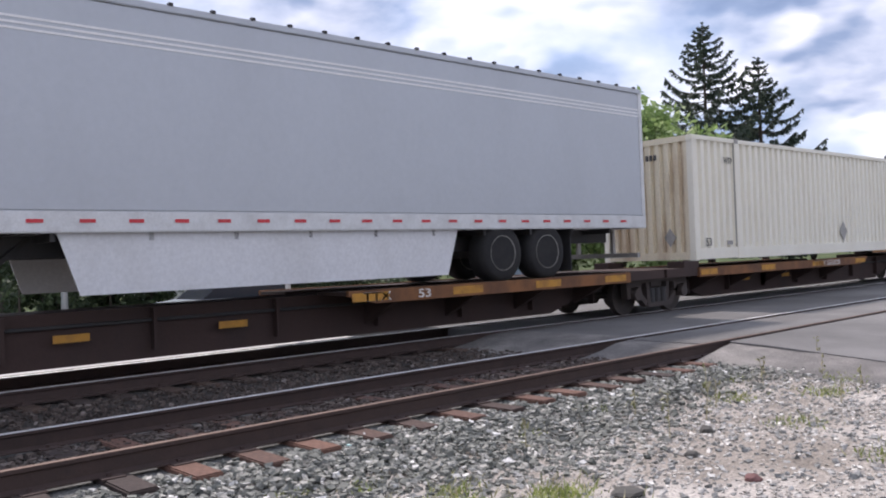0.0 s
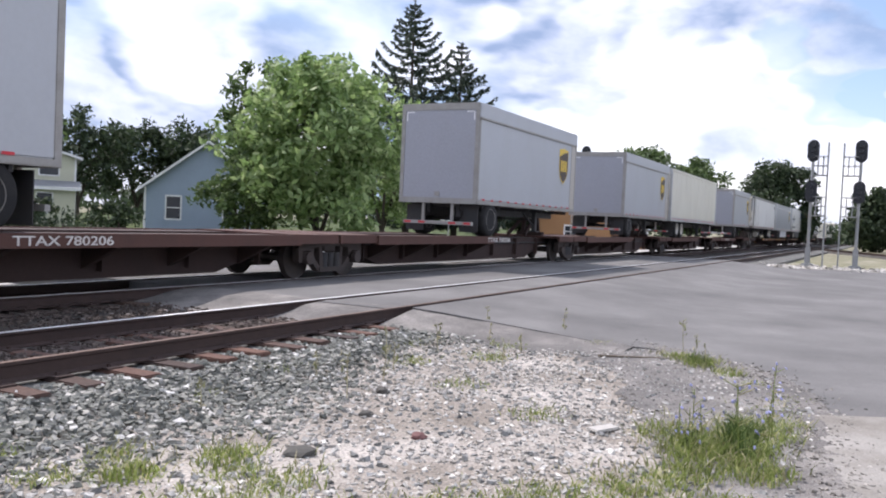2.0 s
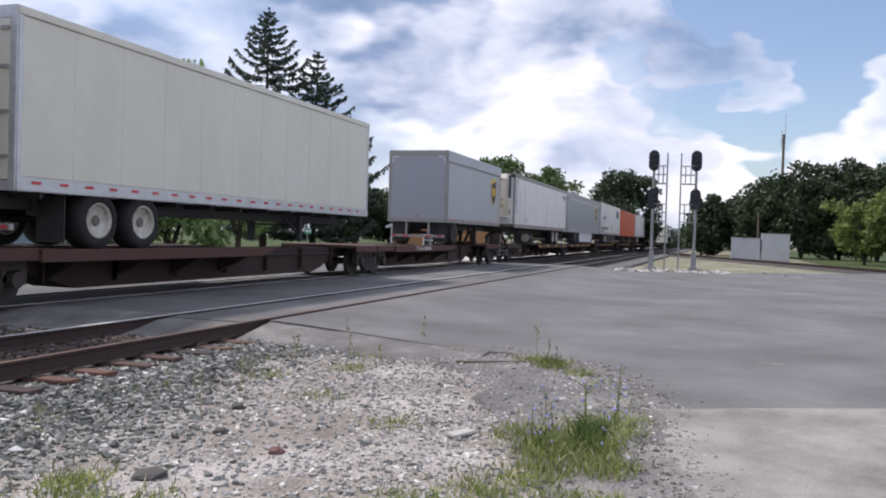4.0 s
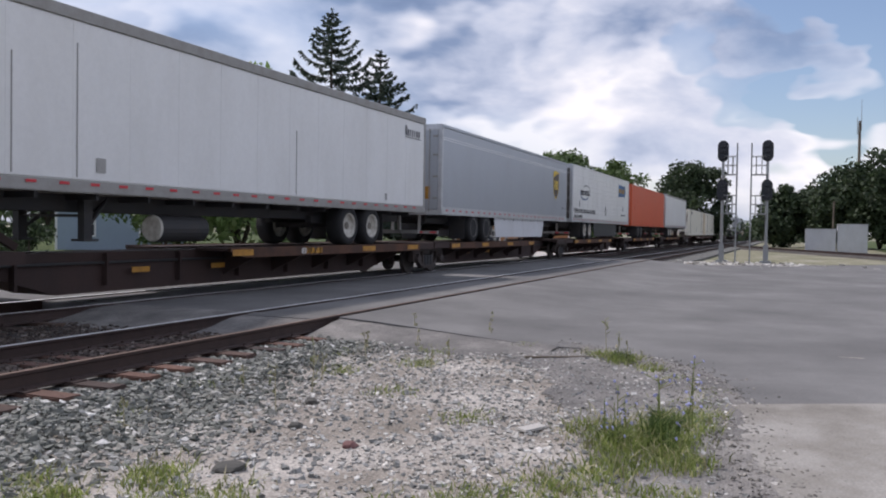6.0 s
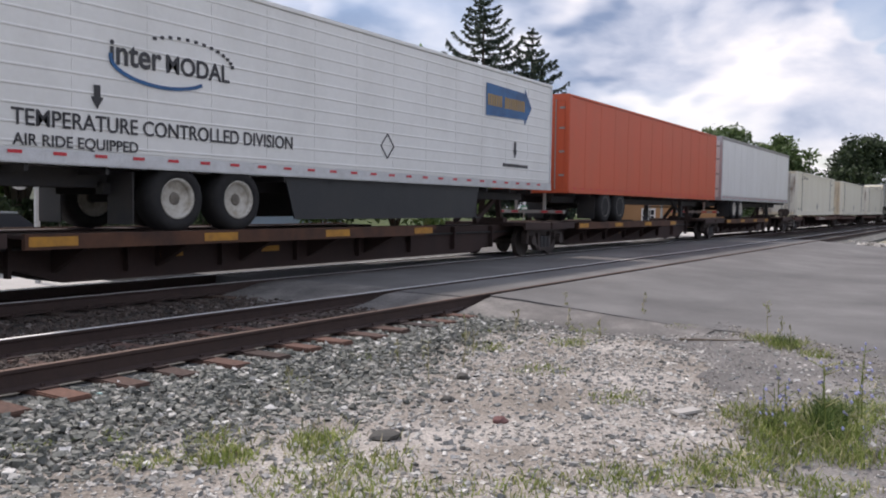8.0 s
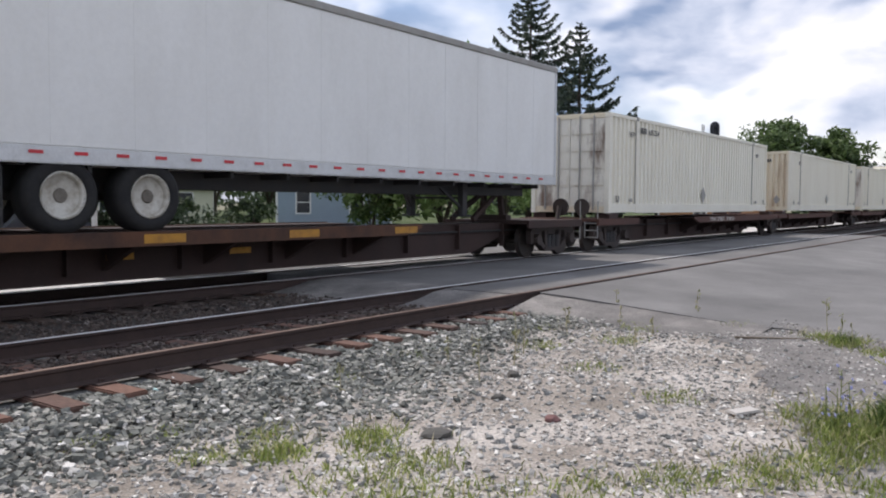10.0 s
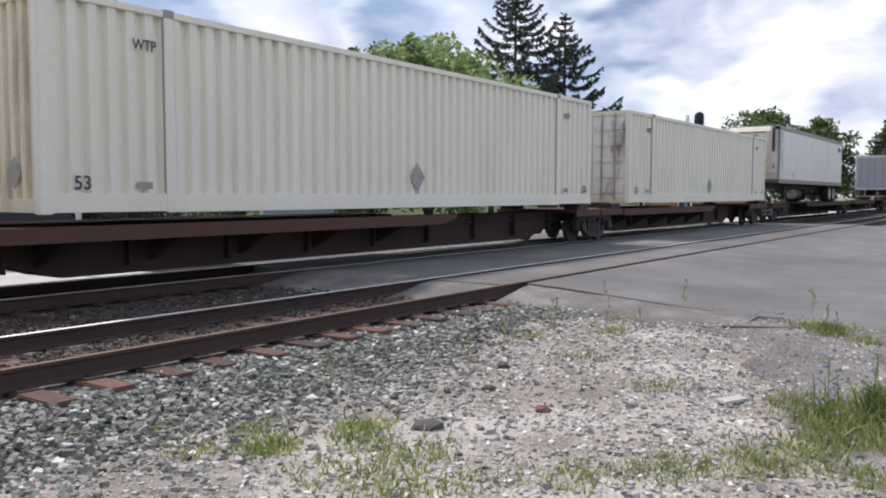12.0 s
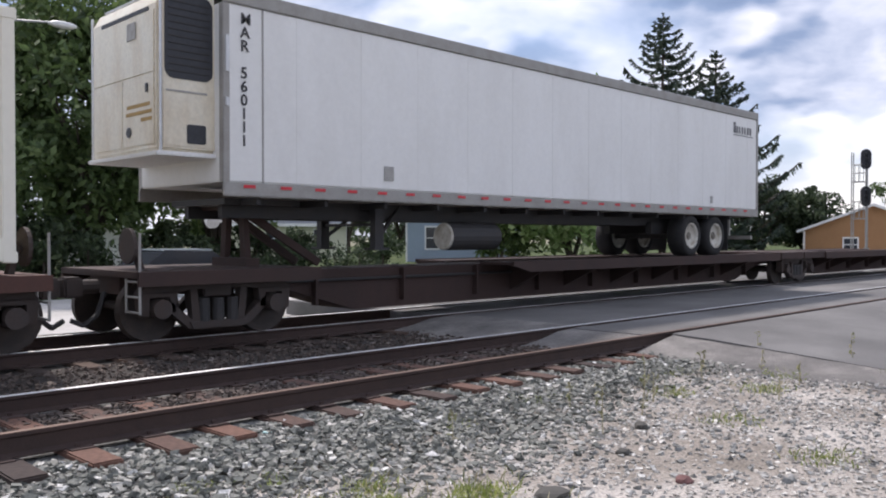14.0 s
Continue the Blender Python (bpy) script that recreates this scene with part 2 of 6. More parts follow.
M_REEFER = mat("reefer_cover", (0.78, 0.74, 0.62), 0.45, 0, 0.55, (0.5, 0.36, 0.2), 1.6, 3.0, 0.03, 20)
M_GRILLE = mat("dark_grille", (0.03, 0.033, 0.04), 0.5, 0.2, 0.3, (0.08, 0.08, 0.09), 20.0)
M_BALLAST = pieces("ballast_stone", [(0.0, (0.08, 0.085, 0.076)), (0.35, (0.155, 0.163, 0.145)), (0.7, (0.245, 0.247, 0.22)), (0.93, (0.38, 0.37, 0.335)), (1.0, (0.70, 0.69, 0.66))])
M_PALE = pieces("pale_ballast", [(0.0, (0.14, 0.145, 0.14)), (0.4, (0.24, 0.245, 0.235)), (0.8, (0.38, 0.375, 0.355)), (1.0, (0.6, 0.59, 0.56))])
M_LIME = pieces("limestone_chip", [(0.0, (0.24, 0.228, 0.205)), (0.4, (0.385, 0.365, 0.335)), (0.8, (0.54, 0.52, 0.48)), (1.0, (0.74, 0.71, 0.66))])
M_TIE = pieces("weathered_tie", [(0.0, (0.045, 0.032, 0.028)), (0.4, (0.078, 0.048, 0.038)), (0.8, (0.115, 0.062, 0.046)), (1.0, (0.15, 0.078, 0.055))], 0.9, "object", 0.6, 25)
M_TIEDARK = pieces("oily_tie", [(0.0, (0.06, 0.045, 0.038)), (1.0, (0.11, 0.07, 0.05))], 0.9, "object", 0.5, 25)
M_LEAF = pieces("maple_leaves", [(0.0, (0.13, 0.21, 0.07)), (0.5, (0.25, 0.36, 0.13)), (1.0, (0.40, 0.50, 0.24))], 0.55, bump=0.05, fine=3, through_light=0.5)
# darker copy of M_LEAF: shade on the crowns' near side put into the colour
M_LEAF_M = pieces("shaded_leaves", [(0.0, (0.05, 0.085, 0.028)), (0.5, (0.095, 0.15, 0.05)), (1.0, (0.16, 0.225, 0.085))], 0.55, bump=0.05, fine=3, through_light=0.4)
# darkest copy: backlit silhouettes, their shade put into the leaf colour
M_LEAF_D = pieces("dark_backlit_leaves", [(0.0, (0.024, 0.040, 0.020)), (0.6, (0.046, 0.072, 0.032)), (1.0, (0.08, 0.115, 0.05))], 0.7, bump=0.05, fine=3, through_light=0.25)
M_LEAF_Y = pieces("yellow_green_leaves", [(0.0, (0.10, 0.15, 0.035)), (1.0, (0.25, 0.30, 0.09))], 0.6, bump=0.05, fine=3, through_light=0.5)
M_NEEDLE = pieces("spruce_needles", [(0.0, (0.035, 0.055, 0.042)), (0.7, (0.06, 0.088, 0.062)), (1.0, (0.10, 0.13, 0.085))], 0.7, bump=0.05, fine=3, through_light=0.25)
M_GRASS = pieces("grass_blades", [(0.0, (0.15, 0.20, 0.05)), (0.55, (0.25, 0.31, 0.085)), (0.85, (0.35, 0.385, 0.14)), (1.0, (0.48, 0.43, 0.25))], 0.7, bump=0.05, fine=5, through_light=0.5)
M_WEED = pieces("dry_weed", [(0.0, (0.16, 0.18, 0.07)), (0.5, (0.30, 0.29, 0.15)), (1.0, (0.42, 0.37, 0.24))], 0.8, bump=0.05, fine=5)
M_TALL = pieces("dark_grass_blades", [(0.0, (0.05, 0.085, 0.022)), (0.6, (0.11, 0.165, 0.045)), (1.0, (0.22, 0.27, 0.09))], 0.7, bump=0.05, fine=5, through_light=0.4)
M_DUST = pieces("dusty_chip", [(0.0, (0.10, 0.094, 0.085)), (0.5, (0.19, 0.178, 0.16)), (0.9, (0.32, 0.30, 0.27)), (1.0, (0.55, 0.52, 0.48))])
M_PETAL = mat("blue_petals", (0.36, 0.37, 0.62), 0.6, 0, 0.2, (0.4, 0.4, 0.75), 10)
M_BARK = mat("bark", (0.075, 0.06, 0.048), 0.9, 0, 0.5, (0.03, 0.025, 0.02), 3.0, 4.0, 0.6, 15)


def ground_mat(name, stops, scale, fine, bump, rough=0.95, fine_amount=0.35):
    """Loose ground: patches of several colours, with grain."""
    m = bpy.data.materials.new(name)
    m.use_nodes = True
    nt = m.node_tree
    n, l, b = nt.nodes.new, nt.links.new, nt.nodes["Principled BSDF"]
    tc = n("ShaderNodeTexCoord")
    a, g, v = n("ShaderNodeTexNoise"), n("ShaderNodeTexNoise"), n("ShaderNodeTexVoronoi")
    a.inputs["Scale"].default_value, a.inputs["Detail"].default_value, a.inputs["Roughness"].default_value = scale, 7, 0.65
    g.inputs["Scale"].default_value, g.inputs["Detail"].default_value = fine, 5
    v.inputs["Scale"].default_value = fine * 0.7
    for t in (a, g, v):
        l(tc.outputs["Object"], t.inputs["Vector"])
    r = n("ShaderNodeValToRGB")
    while len(r.color_ramp.elements) < len(stops):
        r.color_ramp.elements.new(0.5)
    for e, (p, c) in zip(r.color_ramp.elements, stops):
        e.position, e.color = p, (*c, 1)
    l(a.outputs["Fac"], r.inputs["Fac"])
    hv, vr = n("ShaderNodeHueSaturation"), n("ShaderNodeMapRange")
    vr.inputs["From Min"].default_value, vr.inputs["From Max"].default_value = 0.3, 0.7
    vr.inputs["To Min"].default_value, vr.inputs["To Max"].default_value = 1 - fine_amount, 1 + fine_amount
    l(g.outputs["Fac"], vr.inputs["Value"])
    l(vr.outputs[0], hv.inputs["Value"])
    l(r.outputs["Color"], hv.inputs["Color"])
    l(hv.outputs[0], b.inputs["Base Color"])
    b.inputs["Roughness"].default_value = rough
    b.inputs["Specular IOR Level"].default_value = 0.25
    bp = n("ShaderNodeBump")
    bp.inputs["Strength"].default_value, bp.inputs["Distance"].default_value = bump, 0.02
    l(v.outputs["Distance"], bp.inputs["Height"])
    l(bp.outputs[0], b.inputs["Normal"])
    return m


M_GRAVEL = ground_mat("gravelly_dirt", [(0.30, (0.17, 0.15, 0.125)), (0.47, (0.30, 0.27, 0.235)), (0.58, (0.40, 0.37, 0.335)), (0.7, (0.50, 0.465, 0.425))], 0.9, 45, 0.8)
M_BED = ground_mat("ballast_bed", [(0.3, (0.085, 0.085, 0.08)), (0.6, (0.18, 0.18, 0.17)), (0.75, (0.26, 0.26, 0.24))], 3.0, 40, 0.9)
M_OILBED = ground_mat("oily_ballast_bed", [(0.3, (0.05, 0.045, 0.042)), (0.6, (0.095, 0.086, 0.077)), (0.8, (0.14, 0.128, 0.115))], 2.0, 40, 0.9)
M_ASPHALT = ground_mat("worn_asphalt", [(0.32, (0.115, 0.113, 0.11)), (0.5, (0.155, 0.152, 0.148)), (0.7, (0.21, 0.206, 0.20))], 0.35, 60, 0.12, 0.85, 0.12)
M_CRUMBS = ground_mat("asphalt_crumbs", [(0.3, (0.13, 0.125, 0.12)), (0.5, (0.20, 0.19, 0.18)), (0.68, (0.30, 0.285, 0.265))], 1.2, 70, 0.7)
M_CONCRETE = ground_mat("pale_concrete", [(0.3, (0.17, 0.155, 0.135)), (0.48, (0.25, 0.235, 0.21)), (0.6, (0.31, 0.295, 0.27)), (0.75, (0.36, 0.34, 0.315))], 1.1, 50, 0.25, 0.9, 0.15)
M_STREET = ground_mat("pale_street", [(0.3, (0.38, 0.37, 0.35)), (0.55, (0.48, 0.47, 0.45)), (0.75, (0.56, 0.55, 0.52))], 0.5, 40, 0.2, 0.9, 0.15)
M_LAWN = ground_mat("lawn", [(0.3, (0.035, 0.055, 0.018)), (0.5, (0.06, 0.085, 0.028)), (0.75, (0.11, 0.125, 0.05))], 0.4, 25, 0.6)
M_FIELD = ground_mat("dry_verge", [(0.3, (0.13, 0.14, 0.07)), (0.5, (0.22, 0.21, 0.14)), (0.7, (0.38, 0.36, 0.31))], 0.25, 20, 0.6)
M_BLUEWALL = mat("blue_siding", (0.30, 0.37, 0.45), 0.7, 0, 0.2, (0.2, 0.24, 0.28), 1.0)
M_PALEWALL = mat("pale_yellow_siding", (0.58, 0.58, 0.44), 0.7, 0, 0.2, (0.4, 0.4, 0.3), 1.0)
M_TRIM = mat("white_trim", (0.78, 0.78, 0.76), 0.6, 0, 0.2, (0.5, 0.5, 0.48))
M_ROOF = mat("grey_shingle", (0.24, 0.25, 0.26), 0.9, 0, 0.4, (0.14, 0.14, 0.14), 2.0, 1.0, 0.4, 12)
M_BRICK = mat("tan_orange_wall", (0.38, 0.21, 0.10), 0.85, 0, 0.3, (0.28, 0.14, 0.06), 1.2, 1.0, 0.2, 12)
M_GLASS = mat("window_glass", (0.03, 0.035, 0.045), 0.08, 0, 0.1)
M_MAST = mat("galvanised_mast", (0.34, 0.35, 0.35), 0.5, 0.5, 0.4, (0.25, 0.24, 0.22), 3.0)
M_SIGNAL = mat("signal_black", (0.02, 0.022, 0.028), 0.45, 0, 0.2)
M_CASE = mat("silver_case", (0.56, 0.57, 0.58), 0.5, 0.3, 0.3, (0.35, 0.35, 0.34), 1.5, 2.0)
M_WOOD = mat("grey_pole_wood", (0.16, 0.13, 0.10), 0.9, 0, 0.4, (0.08, 0.07, 0.06), 3.0, 5.0)
M_GREEN = mat("sign_green", (0.02, 0.24, 0.14), 0.4, 0, 0.1)
M_LAMP = mat("lamp_grey", (0.62, 0.63, 0.62), 0.4, 0.2, 0.2, (0.4, 0.4, 0.4))
M_STONE_RED = mat("red_stone", (0.16, 0.08, 0.075), 0.9, 0, 0.3, (0.12, 0.06, 0.06), 12)
M_STONE_DARK = mat("dark_stone", (0.085, 0.082, 0.074), 0.9, 0, 0.3, (0.05, 0.05, 0.046), 12)
M_STONE_PALE = mat("pale_slab", (0.46, 0.44, 0.41), 0.9, 0, 0.3, (0.3, 0.29, 0.27), 12)
M_CARPAINT = mat("pale_blue_car_paint", (0.42, 0.48, 0.52), 0.25, 0.3, 0.1)

# ---------------------------------------------------------------- builders


def box(bm, x0, x1, y0, y1, z0, z1, bevel=0.0):
    m = Matrix.LocRotScale(((x0 + x1) / 2, (y0 + y1) / 2, (z0 + z1) / 2), None, (abs(x1 - x0), abs(y1 - y0), abs(z1 - z0)))
    made = bmesh.ops.create_cube(bm, size=1, matrix=m)["verts"]
    if bevel:
        edges = list({e for v in made for e in v.link_edges})
        bmesh.ops.bevel(bm, geom=edges, offset=bevel, segments=2, affect="EDGES", clamp_overlap=True)
    return bm


def rod(bm, a, b, r0, r1=None, seg=10):
    """A round bar from a to b."""
    a, b = Vector(a), Vector(b)
    d = b - a
    m = Matrix.Translation((a + b) / 2) @ d.to_track_quat("Z", "Y").to_matrix().to_4x4()
    bmesh.ops.create_cone(bm, cap_ends=True, segments=seg, radius1=r0, radius2=r0 if r1 is None else r1, depth=d.length, matrix=m)
    return bm


def beam(bm, a, b, w, h):
    """A square bar from a to b."""
    a, b = Vector(a), Vector(b)
    d = b - a
    m = Matrix.Translation((a + b) / 2) @ d.to_track_quat("X", "Z").to_matrix().to_4x4() @ Matrix.Diagonal((d.length, w, h, 1))
    bmesh.ops.create_cube(bm, size=1, matrix=m)
    return bm


def prism(bm, outline, y0, y1, plane="xz"):
    """An outline of (x, z), or (y, z) or (x, y) points, drawn out along the third axis."""
    def at(p, q):
        return {"xz": (p[0], q, p[1]), "yz": (q, p[0], p[1]), "xy": (p[0], p[1], q)}[plane]
    lo = [bm.verts.new(at(p, y0)) for p in outline]
    hi = [bm.verts.new(at(p, y1)) for p in outline]
    bm.faces.new(lo)
    bm.faces.new(hi[::-1])
    for k in range(len(outline)):
        j = (k + 1) % len(outline)
        bm.faces.new((lo[j], lo[k], hi[k], hi[j]))
    bmesh.ops.recalc_face_normals(bm, faces=bm.faces[:])
    return bm


def turned(bm, profile, axis_y, cx, cz, seg=24):
    """A ring-shaped body about a line along y: profile of (radius, y)."""
    rings = []
    for r, y in profile:
        rings.append([bm.verts.new((cx + r * math.cos(2 * math.pi * k / seg), axis_y + y, cz + r * math.sin(2 * math.pi * k / seg))) for k in range(seg)])
    for a, b in zip(rings, rings[1:]):
        for k in range(seg):
            j = (k + 1) % seg
            bm.faces.new((a[k], a[j], b[j], b[k]))
    bm.faces.new(rings[0][::-1])
    bm.faces.new(rings[-1])
    bmesh.ops.recalc_face_normals(bm, faces=bm.faces[:])
    return bm


def part(name, bm, material, parent=None, label="", smooth=False):
    me = bpy.data.meshes.new(name)
    bm.to_mesh(me)
    bm.free()
    me.materials.append(material)
    if smooth:
        for p in me.polygons:
            p.use_smooth = True
    ob = new(name, me)
    ob.parent = parent
    if label:
        ob["label"] = label
    return ob


def shape(name, material, parent, *boxes, bevel=0.0, label=""):
    bm = bmesh.new()
    for b in boxes:
        box(bm, *b, bevel=bevel)
    return part(name, bm, material, parent, label)


def thing(name, m, label, category, group="", kind=""):
    ob = new(name)
    ob.matrix_basis = m
    return tagged(ob, label, category, group, kind)


def mesh_from(name, verts, faces, material, parent=None, smooth=False):
    me = bpy.data.meshes.new(name)
    me.from_pydata(verts, [], faces)
    me.update()
    me.materials.append(material)
    if smooth:
        for p in me.polygons:
            p.use_smooth = True
    ob = new(name, me)
    ob.parent = parent
    return ob


def words(name, text, size, material, parent, at, wide=1.0, bold=0.012):
    """Raised lettering that reads from -Y, its lower left corner at at."""
    cu = bpy.data.curves.new(name, "FONT")
    cu.body, cu.size, cu.extrude, cu.offset = text, size, 0.002, size * bold
    tmp = bpy.data.objects.new(name, cu)
    scene.collection.objects.link(tmp)
    me = bpy.data.meshes.new_from_object(tmp.evaluated_get(bpy.context.evaluated_depsgraph_get()))
    bpy.data.objects.remove(tmp)
    bpy.data.curves.remove(cu)
    me.transform(pose(*at, 90, 0, 0) @ Matrix.Diagonal((wide, 1, 1, 1)))
    me.materials.clear()
    me.materials.append(material)
    ob = new(name, me)
    ob.parent = parent
    return ob



# ---------------------------------------------------------------- ground, road and tracks
Y_NEAR, Y_FAR, Y_TRAIN = 6.62, 8.12, 11.72     # rails of the empty track, centre of the train's track
ROAD_EDGE = [(11.7, 6.3), (12.1, 5.6), (12.25, 4.5), (11.85, 3.0), (11.1, 1.9), (10.3, 1.12), (9.35, 0.72), (8.3, 0.5), (7.3, 0.36), (6.4, 0.19), (5.2, -0.06), (3.2, -0.75), (1.0, -2.2)]

CRUMB_RIM = [(5.0, 0.1), (6.4, 0.32), (7.6, 0.55), (8.6, 0.66), (9.5, 0.95), (10.3, 1.3), (11.1, 2.05), (11.7, 3.1), (12.1, 4.6), (11.3, 5.3), (10.9, 4.5), (10.4, 3.6), (9.7, 2.8), (9.0, 2.45), (8.2, 2.3), (7.5, 1.85), (6.6, 1.6), (5.8, 1.2), (5.1, 0.8)]


def inside(pts, x, y):
    """True where (x, y) lies within the outline."""
    hit, j = False, len(pts) - 1
    for i, (xi, yi) in enumerate(pts):
        xj, yj = pts[j]
        if (yi > y) != (yj > y) and x < (xj - xi) * (y - yi) / (yj - yi) + xi:
            hit = not hit
        j = i
    return hit


def lump(x, y):
    """Height of the loose ground by the camera."""
    return 0.035 * noise.noise((x * 0.7, y * 0.7, 0)) + 0.012 * noise.noise((x * 3, y * 3, 4))


def sheet(name, x0, x1, y0, y1, step, height, material, kind="structure", parent=None):
    nx, ny = max(1, round((x1 - x0) / step)), max(1, round((y1 - y0) / step))
    v = [(x0 + (x1 - x0) * i / nx, y0 + (y1 - y0) * j / ny) for j in range(ny + 1) for i in range(nx + 1)]
    f = [(j * (nx + 1) + i, j * (nx + 1) + i + 1, (j + 1) * (nx + 1) + i + 1, (j + 1) * (nx + 1) + i) for j in range(ny) for i in range(nx)]
    return mesh_from(name, [(x, y, height(x, y)) for x, y in v], f, material, parent, True)


def ground():
    ob = sheet("ground", -1500, 1500, -1500, 1500, 250, lambda x, y: -0.42, M_FIELD)
    tagged(ob, "dry grass verge and fields reaching the horizon", "ground", kind="structure")
    ob = sheet("gravel_verge", -8, 12.4, -6, 5.6, 0.1, lambda x, y: -0.27 + lump(x, y) * min(1, max(0, (5.6 - y) / 0.6)), M_GRAVEL)
    tagged(ob, "pale limestone gravel and dirt verge beside the track", "gravel", kind="structure")
    for name, y0, y1, m, label in (("ballast_bed", 5.3, 9.6, M_BED, "grey crushed stone bed under the empty track"), ("ballast_bed", 9.4, 14.6, M_OILBED, "dark oily crushed stone bed under the train")):
        bm = bmesh.new()
        prism(bm, [(y0, -0.44), (y0, -0.27), (y0 + 0.5, -0.22), (y1 - 0.5, -0.22), (y1, -0.27), (y1, -0.44)], -60, 400, "yz")
        tagged(part(name, bm, m, None), label, "track bed", kind="structure")
    # asphalt with its curved, ragged near edge
    bm = bmesh.new()
    rnd = random.Random(5)
    edge = []
    for (xa, ya), (xb, yb) in zip(ROAD_EDGE, ROAD_EDGE[1:]):
        for k in range(5):
            u = k / 5
            edge.append((xa + (xb - xa) * u + rnd.uniform(-0.05, 0.05), ya + (yb - ya) * u + rnd.uniform(-0.04, 0.04)))
    outline = edge + [(1.0, -30), (95, -30), (57.0, -8.8), (47.5, 0.0), (42.5, 6.0)]
    prism(bm, outline, -0.42, -0.245, "xy")
    tagged(part("road", bm, M_ASPHALT), "worn grey asphalt road with a ragged edge", "road", kind="structure")
    # the rise of the asphalt to the rails
    bm = bmesh.new()
    prism(bm, [(2.6, -0.40), (2.6, -0.247), (3.6, -0.225), (5.9, -0.05), (6.52, -0.02), (6.52, -0.40)], 11.45, 42.6, "yz")
    for a, b in ((Y_NEAR + 0.12, Y_FAR - 0.12), (Y_FAR + 0.09, 10.88), (11.05, 12.39), (12.56, 16.0)):
        box(bm, 10.95 + rnd.uniform(0, 0.4), 44, a, b, -0.4, -0.02, 0.015)
    tagged(part("pavement", bm, M_ASPHALT), "grey asphalt level crossing between the rails", "crossing", kind="structure")
    bm = bmesh.new()
    for a, b in ((Y_NEAR + 0.08, Y_FAR - 0.08), (Y_FAR + 0.08, 10.88)):
        prism(bm, [(9.7, -0.40), (9.7, -0.21), (10.3, -0.13), (10.7, -0.05), (11.36, -0.016), (11.36, -0.40)], a, b)
    tagged(part("dirt_ramp", bm, M_CRUMBS), "grey dirt and fines banked against the crossing", "dirt", kind="structure")
    # loose dirt sloping down from the end of the ramp to the gravel
    v, n = [], 16
    for k in range(n + 1):
        y = 3.0 + 3.5 * k / n
        z = -0.247 + 0.022 * (y - 2.6) if y < 3.6 else -0.225 + 0.175 * (y - 3.6) / 2.3 if y < 5.9 else -0.05 + 0.03 * (y - 5.9) / 0.62
        for q in range(7):
            u = q / 6
            w = 0.06 * noise.noise((y * 2.1, q * 0.7, 3))
            v.append((11.8 - 1.85 * u + 2 * w * u, y, z + (0.006 if q else -0.015) - (z + 0.29) * (0.6 * u + 0.4 * u * u) + 0.02 * noise.noise((y * 3, u * 4, 8)) * (u > 0)))
    f = [(k * 7 + q, k * 7 + q + 1, k * 7 + q + 8, k * 7 + q + 7) for k in range(n) for q in range(6)]
    tagged(mesh_from("dirt_shoulder", v, f, M_CRUMBS, None, True), "grey crumbled dirt shoulder at the ramp's end", "dirt", kind="structure")
    bm = bmesh.new()
    prism(bm, [(8.40, 0.53), (8.75, -0.1), (9.14, -0.85), (9.6, -1.8), (10.5, -6), (12, -12), (0.9, -12), (0.9, -2.2)] + [(x, y + 0.03 + 0.02 * math.sin(9 * x)) for x, y in ROAD_EDGE[-2:6:-1]], -0.40, -0.239, "xy")
    tagged(part("concrete_apron", bm, M_CONCRETE), "pale worn concrete apron beside the asphalt", "pavement", kind="structure")
    v, f, seen = [], [], {}
    for a in range(72):
        for b in range(53):
            cx, cy = 5.0 + a * 0.1, 0.1 + b * 0.1
            if not inside(CRUMB_RIM, cx + 0.12 * noise.noise((cx * 2.3, cy * 2.3, 6)), cy + 0.12 * noise.noise((cx * 2.3, cy * 2.3, 1))):
                continue
            q = []
            for m, n in ((0, 0), (1, 0), (1, 1), (0, 1)):
                if (a + m, b + n) not in seen:
                    x, y = cx - 0.05 + 0.1 * m, cy - 0.05 + 0.1 * n
                    seen[a + m, b + n] = len(v)
                    v.append((x, y, -0.262 + lump(x, y) * min(1, max(0, (5.6 - y) / 0.6))))
                q.append(seen[a + m, b + n])
            f.append(tuple(q))
    tagged(mesh_from("asphalt_crumbs", v, f, M_CRUMBS, None, True), "dark grey asphalt crumbs and dirt along the road edge", "dirt", kind="structure")
    # crumbling lip along the rim of the asphalt
    v, f, n = [], [], 0
    for (xa, ya), (xb, yb) in zip(ROAD_EDGE[1:-2], ROAD_EDGE[2:-1]):
        for k in range(6):
            u = k / 6
            d = Vector((xb - xa, yb - ya)).normalized()
            side = Vector((d.y, -d.x))
            x, y = xa + (xb - xa) * u, ya + (yb - ya) * u
            w = 0.10 * noise.noise((x * 2, y * 2, 5))
            for off, z in ((-0.16, -0.2425), (0.04 + w, -0.238), (0.24 + w, -0.262), (0.5 + w, -0.33)):
                v.append((x + side.x * off, y + side.y * off, z + 0.006 * noise.noise((x * 5, y * 5, off))))
            if n:
                f += [(4 * n - 4 + q, 4 * n - 3 + q, 4 * n + 1 + q, 4 * n + q) for q in range(3)]
            n += 1
    tagged(mesh_from("road_lip", v, f, M_CRUMBS, None, True), "crumbled grey lip of the asphalt road", "dirt", kind="structure")
    ob = sheet("street", -80, 300, 15.6, 24.0, 20, lambda x, y: -0.33, M_STREET)
    tagged(ob, "pale sunlit street behind the railway", "street", kind="structure")
    ob = sheet("lawn", -120, 200, 24.0, 130.0, 20, lambda x, y: -0.36, M_LAWN)
